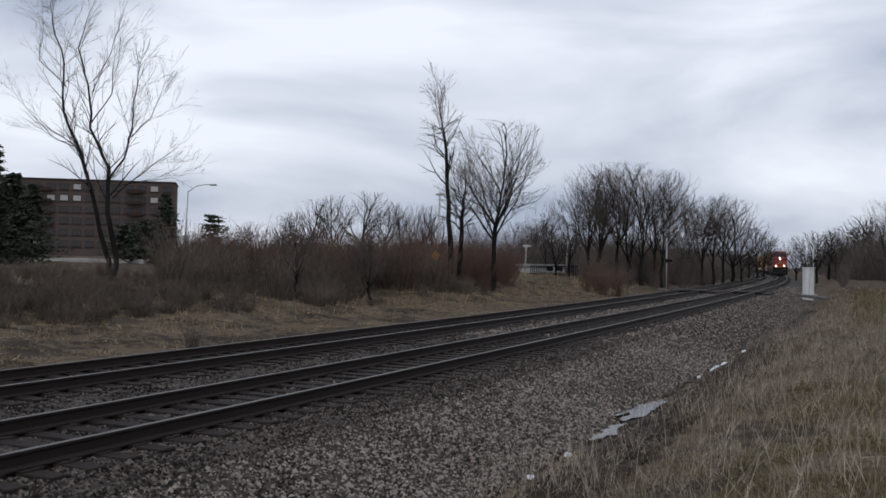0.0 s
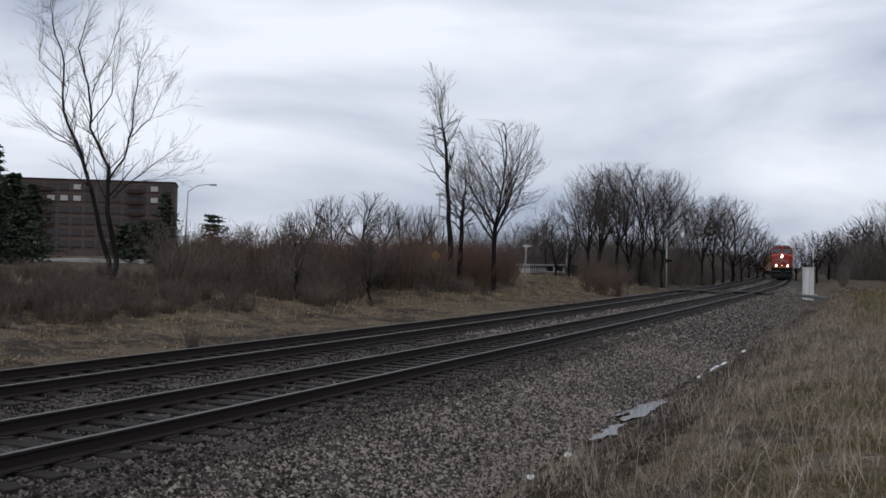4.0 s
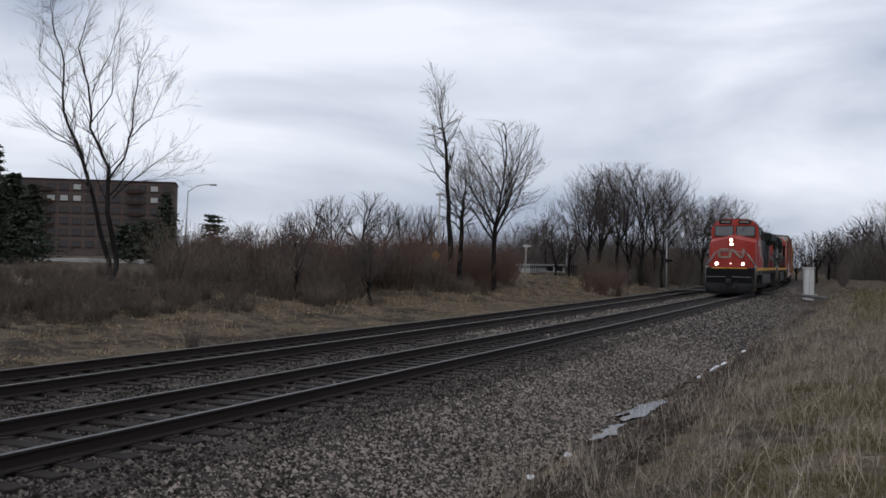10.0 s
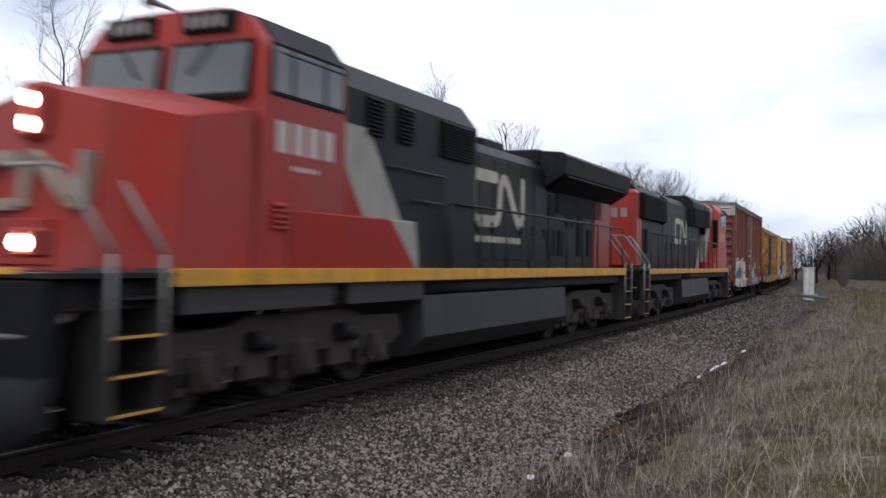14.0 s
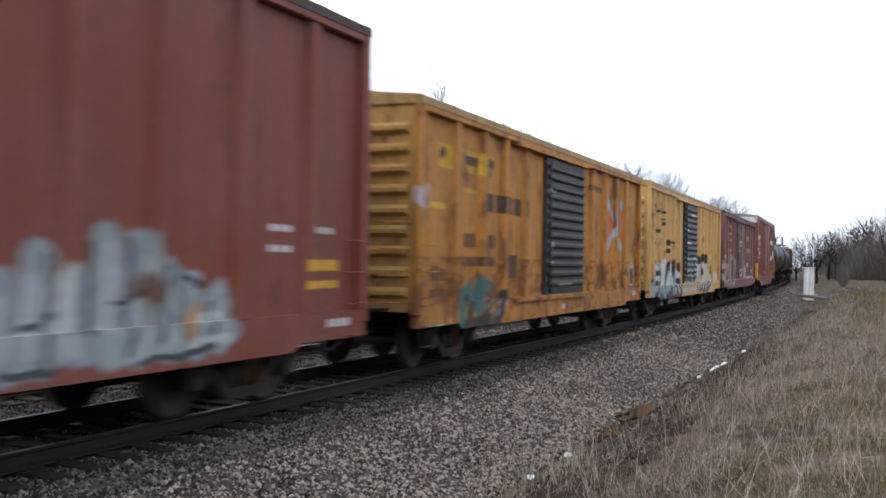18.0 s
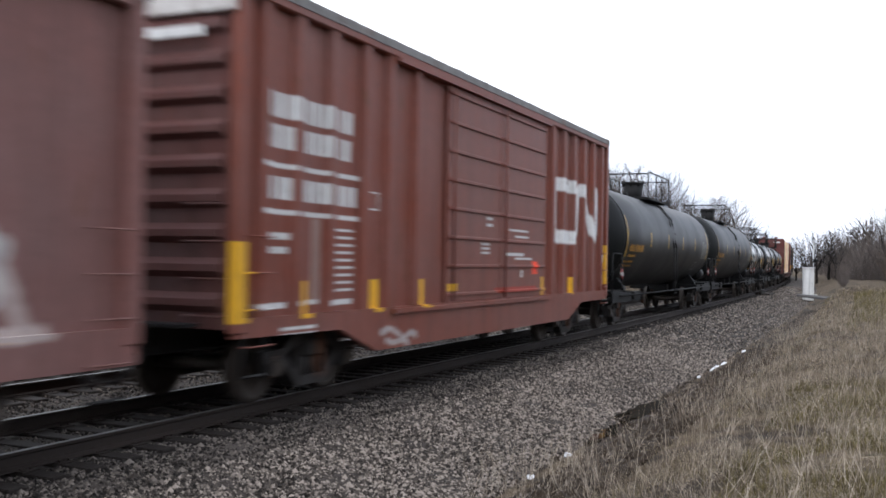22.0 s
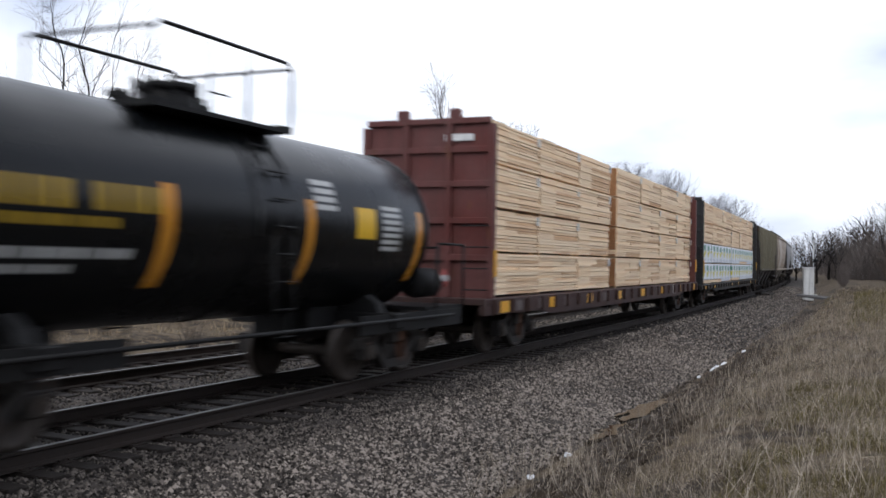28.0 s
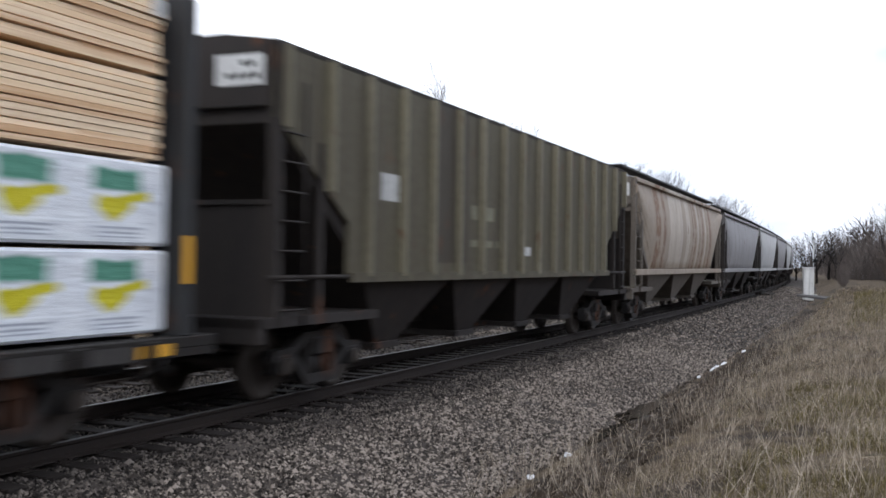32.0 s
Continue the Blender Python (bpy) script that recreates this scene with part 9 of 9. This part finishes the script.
def crossing_signal(px, d, top_py, label):
    x, y = spot(px, d)
    z = ground_at(x, y)
    H = height_at(px, top_py, d) - z
    t = thing("crossing_signal", label, "crossing signal", "crossing signals")
    part("base", Mesh().box(-0.3, 0.3, -0.3, 0.3, -0.2, 0.15, 0.03), CONCRETE, t)
    part("mast", Mesh().cyl((0, 0, 0), (0, 0, H), 0.05, 10), GALV, t)
    for s in (-1, 1):
        part("flasher", Mesh().cyl((s * 0.38, -0.02, H * 0.62), (s * 0.38, -0.12, H * 0.62), 0.16, 18).cyl((s * 0.38, -0.12, H * 0.62 + 0.02), (s * 0.38, -0.34, H * 0.62 + 0.02), 0.1, 12), GRILLE, t, "black flasher with hood")
    part("cross_bar", Mesh().box(-0.4, 0.4, -0.04, 0.04, H * 0.62 - 0.04, H * 0.62 + 0.04), GALV, t)
    for a in (45, -45):
        m = Mesh().box(-0.4, 0.4, -0.06, -0.04, -0.055, 0.055)
        c = part("crossbuck_board", m, TANK, t, "white crossbuck board")
        c.location, c.rotation_euler = (0, -0.03 if a > 0 else -0.055, H - 0.45), (0, radians(a), 0)
    part("bell", Mesh().cyl((0, 0, H), (0, 0, H + 0.16), 0.1, 12), TANK, t)
    t.location, t.rotation_euler = (x, y, z), (0, 0, radians(62))


def crossing():
    sx, sy = 22.3, 72.0
    s, o = to_line(sx, sy)
    a = math.atan2(-9.0, 12.6)
    ux, uy = math.cos(a), math.sin(a)
    nx, ny = -uy, ux

    def strip(l0, l1, w, n):
        vs, fs = [], []
        for i in range(n + 1):
            l = l0 + (l1 - l0) * i / n
            for k in (-w, w):
                x, y = sx + ux * l + nx * k, sy + uy * l + ny * k
                vs.append((x, y, 0))
        return vs, [(2 * i, 2 * i + 1, 2 * i + 3, 2 * i + 2) for i in range(n)]
    for name, l0, l1 in (("road", 3.6, 120.0), ("road", -120.0, -7.2)):
        vs, fs = strip(l0, l1, 0.7, 60)
        vs = [(x, y, max(ground_at(x, y) + 0.04, -0.12 - 0.2 * max(0.0, abs((x - sx) * ux + (y - sy) * uy) - 4.0))) for x, y, _ in vs]
        m = Mesh().add(vs, fs)
        m.add([(x, y, z - 0.15) for x, y, z in vs], [f[::-1] for f in fs])
        k = len(vs)
        for i in range(len(fs)):
            for e in (0, 1):
                m.f.append((2 * i + e, 2 * i + 2 + e, k + 2 * i + 2 + e, k + 2 * i + e))
                m.s.append(False)
        ob = new(name, m.data(name, ASPHALT))
        tagged(ob, "grey asphalt road leading to the level crossing", "road", kind="structure")
    deck = thing("crossing_deck", "dark timber planks between the rails of the crossing", "crossing", "", "structure")
    plank = Mesh().box(-2.2, 2.2, -0.1, 0.1, -0.18, 0.004, 0.01).data("plank", TIE)
    for c in (0.0, FAR_TRACK):
        for k in (-1.15, -0.93, -0.5, -0.28, -0.06, 0.16, 0.38, 0.56, 0.95, 1.17):
            piece("plank", plank, deck, line_pose(s, c + k) @ pose(0, 0, 0))
    mid = Mesh().box(-2.2, 2.2, 1.3, FAR_TRACK - 1.3, -0.3, -0.06).box(-2.2, 2.2, -1.8, -1.3, -0.35, -0.1).box(-2.2, 2.2, FAR_TRACK + 1.3, FAR_TRACK + 1.8, -0.35, -0.1)
    ob = part("apron", mid, BALLAST, deck)
    ob.matrix_basis = line_pose(s, 0)
    # cabinet
    x, y = spot(1431, 72.0)
    z = ground_at(x, y)
    cab = thing("signal_cabinet", "white metal signal cabinet beside the crossing", "cabinet")
    part("plinth", Mesh().box(-0.39, 0.39, -0.36, 0.36, -0.3, 0.08), CONCRETE, cab)
    H = height_at(1431, 475, 72.0) - z
    part("body", Mesh().box(-0.36, 0.36, -0.33, 0.33, 0.08, H, 0.02), WHITE, cab)
    part("roof", Mesh().box(-0.42, 0.42, -0.4, 0.4, H, H + 0.06, 0.02), WHITE, cab)
    dr = part("door", Mesh().box(-0.31, 0.31, -0.352, -0.331, 0.16, H - 0.08, 0.006), WHITE, cab)
    part("handle", Mesh().box(0.2, 0.24, -0.385, -0.352, H * 0.5, H * 0.5 + 0.16), GALV, dr)
    cab.location = (x, y, z)
    cab.rotation_euler = (0, 0, radians(-12))
    crossing_signal(1180, 80.0, 422, "railway crossing signal with flashers on a pale mast")
    crossing_signal(1440, 84.0, 424, "railway crossing signal behind the cabinet")


def parked_car(px, d, label, turn, mat):
    x, y = spot(px, d)
    c = thing("parked_car", label, "car", "parked cars")
    m = Mesh().prism([(-2.2, 0.35), (-2.2, 0.8), (-1.3, 0.95), (-0.7, 1.42), (1.0, 1.45), (1.7, 0.98), (2.2, 0.85), (2.2, 0.35)], "y", -0.85, 0.85)
    part("body", m, mat, c)
    part("side_window", Mesh().prism([(-1.05, 0.98), (-0.6, 1.36), (0.95, 1.38), (1.45, 0.98)], "y", -0.87, -0.84), GLASS, c)
    part("side_window", Mesh().prism([(-1.05, 0.98), (-0.6, 1.36), (0.95, 1.38), (1.45, 0.98)], "y", 0.84, 0.87), GLASS, c)
    part("windscreen", Mesh().add([(-1.27, -0.7, 0.98), (-1.27, 0.7, 0.98), (-0.74, 0.65, 1.4), (-0.74, -0.65, 1.4)], [(0, 1, 2, 3)]), GLASS, c)
    for wx in (-1.4, 1.4):
        for s in (-1, 1):
            w = part("wheel", Mesh().cyl((wx, s * 0.68, 0.32), (wx, s * 0.88, 0.32), 0.32, 16), GRILLE, c)
            part("rim", Mesh().cyl((wx, s * 0.87, 0.32), (wx, s * 0.895, 0.32), 0.19, 12), GALV, w)
    for s in (-1, 1):
        part("headlight", Mesh().box(-2.22, -2.15, s * 0.65 - 0.15, s * 0.65 + 0.15, 0.62, 0.76, 0.01), GALV, c)
        part("tail_light", Mesh().box(2.15, 2.22, s * 0.68 - 0.12, s * 0.68 + 0.12, 0.66, 0.8, 0.01), RED, c)
    c.location, c.rotation_euler = (x, y, ground_at(x, y)), (0, 0, radians(turn))


def small_things():
    lamp_post(326, 105.0, 338, 374, 327)
    lamp_post(596, 120.0, 402, 612, 400)
    plain_pole(774, 84.0, 340, 0.1, CONCRETE, "pale straight pole among the trees")
    plain_pole(1002, 112.0, 427, 0.08, GALV, "grey pole by the white building")
    plain_pole(929, 98.0, 432, 0.1, CONCRETE, "pale post at the thicket's edge")
    # sign
    x, y = spot(772, 70.0)
    z = ground_at(x, y)
    sg = thing("warning_sign", "yellow diamond road sign on a post", "sign")
    part("post", Mesh().cyl((0, 0, -0.1), (0, 0, 2.0), 0.03, 6), GALV, sg)
    part("plate", Mesh().prism([(0, 1.35), (0.4, 1.75), (0, 2.15), (-0.4, 1.75)], "y", -0.05, -0.035), YELLOW, sg)
    sg.location = (x, y, z)
    x, y = spot(53, 104.0)
    sg = thing("road_sign", "small pale octagonal road sign", "sign")
    part("post", Mesh().cyl((0, 0, -0.1), (0, 0, 2.6), 0.04, 6), GALV, sg)
    part("plate", Mesh().prism([(0.4 * math.cos(k * math.pi / 4 + 0.39), 2.3 + 0.4 * math.sin(k * math.pi / 4 + 0.39)) for k in range(8)], "y", -0.06, -0.04), BLIND, sg)
    sg.location = (x, y, ground_at(x, y))
    # low white building with a fence
    x0, x1 = spot(924, 112.0)[0], spot(1001, 112.0)[0]
    b = thing("low_building", "low white industrial building behind a fence", "building")
    z1 = height_at(960, 468, 112.0)
    part("wall", Mesh().box(x0, x1, 112, 118, -0.5, z1 - 0.25), CLAD, b)
    part("roof", Mesh().box(x0 - 0.2, x1 + 0.2, 111.8, 118.2, z1 - 0.25, z1), GALV, b)
    part("door", Mesh().box(x0 + 1.2, x0 + 2.2, 111.95, 112, 0, z1 - 0.5), GALV, b)
    for k in (2.8, 3.9):
        part("window", Mesh().box(x0 + k, x0 + k + 0.7, 111.95, 112, 0.9, 1.5), GLASS, b)
    fence = thing("fence", "dark picket fence in front of the low building", "fence")
    fx0, fx1 = spot(940, 96.0)[0], spot(1022, 96.0)[0]
    zf = ground_at((fx0 + fx1) / 2, 96.0)
    slat = Mesh().box(-0.035, 0.035, -0.02, 0.02, 0, 1.25).data("slat", GRILLE)
    for i in range(26):
        piece("slat", slat, fence, Matrix.Translation((fx0 + (fx1 - fx0) * i / 25, 96.0, zf)))
    for z in (0.25, 1.05):
        part("rail", Mesh().box(fx0, fx1, 96.02, 96.06, zf + z, zf + z + 0.07), GRILLE, fence)
    # pale road edge on the left, beyond the bank
    k = Mesh()
    for i in range(14):
        xa, xb = spot(-80 + i * 24, 108.0)[0], spot(-56 + i * 24, 108.0)[0]
        k.box(xa, xb - 0.05, 108, 112, 0.6, 1.42, 0.01)
    tagged(new("far_road", k.data("far_road", CONCRETE)), "pale concrete road edge beyond the bank", "road", kind="structure")
    parked_car(1518, 138.0, "white car parked by the road", 75, WHITE)
    parked_car(1557, 134.0, "white car parked near the trees", 20, WHITE)


PUDDLE_Z = -0.55


def ditch_things():
    """Old snow, ice, mud and stones in the ditch."""
    rng = random.Random(31)

    def blob(name, label, cat, s, o, ls, lo, mat, h, lift=0.0):
        m = Mesh()
        n = 22
        ring = []
        for k in range(n):
            t = 6.2832 * k / n
            q = 1 + 0.3 * math.sin(3 * t + s) + rng.uniform(-0.3, 0.2)
            ring.append((ls * q * math.cos(t), lo * q * math.sin(t)))
        zb = float(ground_z(np.array(s), np.array(o))) + lift
        m.v += [(x, y, -0.06) for x, y in ring] + [(x * 0.86, y * 0.86, h) for x, y in ring] + [(0, 0, h * 1.3)]
        for k in range(n):
            m.f += [(k, (k + 1) % n, n + (k + 1) % n, n + k), (n + k, n + (k + 1) % n, 2 * n)]
            m.s += [True, True]
        t = thing(name, label, cat, "patches in the ditch")
        part("surface", m, mat, t)
        t.matrix_basis = line_pose(s, o, zb) @ pose(0, 0, 0)
    # a still puddle that mirrors the sky
    water = Graph("puddle_water", 0.09)
    water.bsdf.inputs["IOR"].default_value = 1.33
    water.bump(water.noise(6, 2), 0.03, 0.01)
    water = water.done(water.mix(water.step(water.noise(2.0, 3), 0.35, 0.65), (0.014, 0.011, 0.008), (0.03, 0.024, 0.018)))
    def pool(a, b, half, k):
        ends = []
        for px, py in (a, b):
            dep = (EYE_Z - PUDDLE_Z) * PIC / (py - 461.7 - 0.0166 * (px - 784))
            ends.append(to_line(*spot(px, dep)))
        (s0, o0), (s1, o1) = ends
        n, up, down = 18, [], []
        for i in range(n + 1):
            t = i / n
            w = half * math.sin(math.pi * min(0.97, max(0.03, t))) ** 0.6
            o = o0 + (o1 - o0) * t
            jag = 0.3 * math.sin(9 * t + k) + 0.25 * math.sin(23 * t + 2 * k)
            up.append((s0 + (s1 - s0) * t, o + w * (1 + jag + rng.uniform(-0.25, 0.25))))
            down.append((s0 + (s1 - s0) * t, o - w * (1 - jag + rng.uniform(-0.25, 0.25))))
        ring = [on_line(s, o)[:2] for s, o in up + down[::-1]]
        q = len(ring)
        m = Mesh().add([(x, y, 0.0) for x, y in ring] + [(x, y, -0.08) for x, y in ring], [tuple(range(q))] + [(j, j + q, (j + 1) % q + q, (j + 1) % q) for j in range(q)])
        ob = new("puddle_water", m.data("puddle_water", water))
        ob.location = (0, 0, PUDDLE_Z)
        tagged(ob, "shallow still puddle in the muddy ditch", "puddle", kind="structure")
    pool((1050, 779), (1114, 748), 0.12, 1.0)
    pool((1106, 744), (1180, 706), 0.17, 2.6)
    pool((1092, 736), (1116, 728), 0.04, 4.1)
    for px, py, ls, lo, mat, nm in ((1010, 803, 0.09, 0.05, SNOW, "snow_patch"), (1268, 650, 0.7, 0.035, SNOW, "snow_patch"), (1284, 643, 0.35, 0.05, SNOW, "snow_patch"), (1318, 622, 0.35, 0.04, SNOW, "snow_patch"), (1240, 666, 0.12, 0.03, SNOW, "snow_patch"), (1366, 594, 0.3, 0.04, SNOW, "snow_patch"), (946, 842, 0.05, 0.04, SNOW, "snow_patch")):
        dep = (EYE_Z + 0.6) * PIC / (py - 461.7 - 0.0166 * (px - 784))
        s, o = to_line(*spot(px, dep))
        blob(nm, "strip of old white snow in the ditch", "snow", s, o, ls, lo, mat, 0.008, 0.03)
    for px, py, ls, lo in ((1108, 752, 0.1, 0.06), (1128, 733, 0.12, 0.05), (1102, 738, 0.22, 0.07), (1186, 696, 0.3, 0.09), (1208, 653, 0.35, 0.1), (1072, 757, 0.28, 0.07), (1118, 735, 0.2, 0.06), (1150, 717, 0.25, 0.05), (1098, 756, 0.15, 0.05), (1140, 752, 0.6, 0.16), (1075, 800, 0.6, 0.18), (1205, 655, 0.35, 0.12), (1400, 570, 1.6, 0.18), (1430, 552, 2.4, 0.25), (1440, 540, 2.0, 0.2), (1360, 566, 0.9, 0.15), (1190, 692, 0.5, 0.1)):
        dep = (EYE_Z + 0.58) * PIC / (py - 461.7 - 0.0166 * (px - 784))
        s, o = to_line(*spot(px, dep))
        blob("mud_patch", "dark wet mud along the ditch", "mud", s, o, ls, lo, MUD, 0.04, 0.01)


def mud_strip():
    ss = np.arange(-18, 30, 0.14)
    oo = np.linspace(-5.85, -4.55, 13)
    rng = np.random.default_rng(4)
    S2, O2 = np.meshgrid(ss, oo, indexing="ij")
    O2 = O2 + 0.12 * np.sin(S2 * 1.3) + 0.06 * np.sin(S2 * 3.7 + O2)
    x, y = on_line_np(S2, O2)
    z = np.maximum(ground_z(S2, O2), -0.66) + 0.03 + rng.normal(0, 0.022, S2.shape) + 0.03 * np.sin(S2 * 5.1 + O2 * 7) * np.sin(O2 * 11 - S2 * 2.3)
    z[:, 0] -= 0.12
    z[:, -1] -= 0.14
    n, m = S2.shape
    idx = np.arange(n * m).reshape(n, m)
    f = np.stack([idx[:-1, :-1], idx[:-1, 1:], idx[1:, 1:], idx[1:, :-1]], -1).reshape(-1, 4)
    ob = new("ditch_mud", raw_mesh("ditch_mud", np.stack([x, y, z], -1).reshape(-1, 3), f, MUD, True))
    tagged(ob, "dark wet mud in the ditch beside the ballast", "mud", kind="structure")


def unseen_woodland_behind():
    """Unseen trees and brush closing the place behind the camera, to dim side light."""
    rng = random.Random(91)
    spots = []
    for i in range(200):
        s, o = rng.uniform(-120, 70), rng.uniform(-60, -24)
        x, y, _ = on_line(s, o)
        spots.append((x, y, 0.1, rng.uniform(3.0, 5.0)))
    scatter_shrubs("unseen_woodland_edge", "unseen leafless woodland edge added behind the bank", TWIG_GREY, spots, 19, 60, 2.2, 0.5)


mud_strip()
unseen_woodland_behind()
lone_trees()
grove()
brush()
grass()
evergreens()
apartment_block()
crossing()
small_things()
ditch_things()
for nm, lb, n, s0, s1, size, seed, o0, o1, sp, coarse in (
        ("ballast_stones", "loose grey-brown crushed stones on the near shoulder", 85000, -5.5, 21, 0.027, 1, -4.85, -2.0, 1.25, True),
        ("ballast_stones_dark", "dark stained crushed stones beside the near rail, train shade coloured in", 42000, -5.5, 21, 0.027, 4, -2.3, -0.8, 1.25, True),
        ("mud_clods", "dark cloddy mud lumps along the ditch", 3600, 1, 22, 0.05, 6, -5.9, -4.35, 1.0, True),
        ("ballast_stones_behind", "grey crushed stones along the bed behind", 26000, -20, -5.2, 0.034, 8, -4.8, 6.6, 1.0, True),
        ("ditch_stones", "scattered stones in the muddy ditch", 9000, -5, 48, 0.026, 5, -5.6, -4.6, 1.3, True),
        ("ballast_stones_between", "grey crushed stones between and beyond the rails", 75000, -6, 40, 0.03, 3, -0.8, 6.6, 1.4, True),
        ("ballast_stones_far", "grey crushed stones further along the bed", 60000, 18, 100, 0.038, 2, -4.75, 6.6, 1.4, True)):
    sv, sf = scatter_stones(n, s0, s1, size, seed, o0, o1, sp, coarse)
    tagged(new(nm, raw_mesh(nm, sv, sf, MUD if nm == "mud_clods" else STAINED_SHADED if nm in ("ballast_stones_dark", "ballast_stones_between") else STONE if nm == "ditch_stones" else DUSTY)), lb, "stones", kind="stuff")


# ---------------------------------------------------------------- movement
def motions():
    times = [0.5 * i for i in range(65)]
    for ob, qc in CARS:
        walk(ob, [(t, line_pose(train_at(t) + qc)) for t in times])
    for w, d, r, qc in WHEELS:
        seen = [i for i in range(961) if -14.0 < train_at(i / 30) + qc < 42.0] or [0]
        s0 = train_at(seen[0] / 30)
        first = pose(d, 0, r)
        rows = [(0.0, first)] if seen[0] > 0 else []
        for i in seen:
            rows.append((i / 30, pose(d, 0, r, 0, math.degrees((train_at(i / 30) - s0) / r), 0)))
        if seen[-1] < 960:
            rows.append((32.0, rows[-1][1]))
        walk(w, rows)


motions()
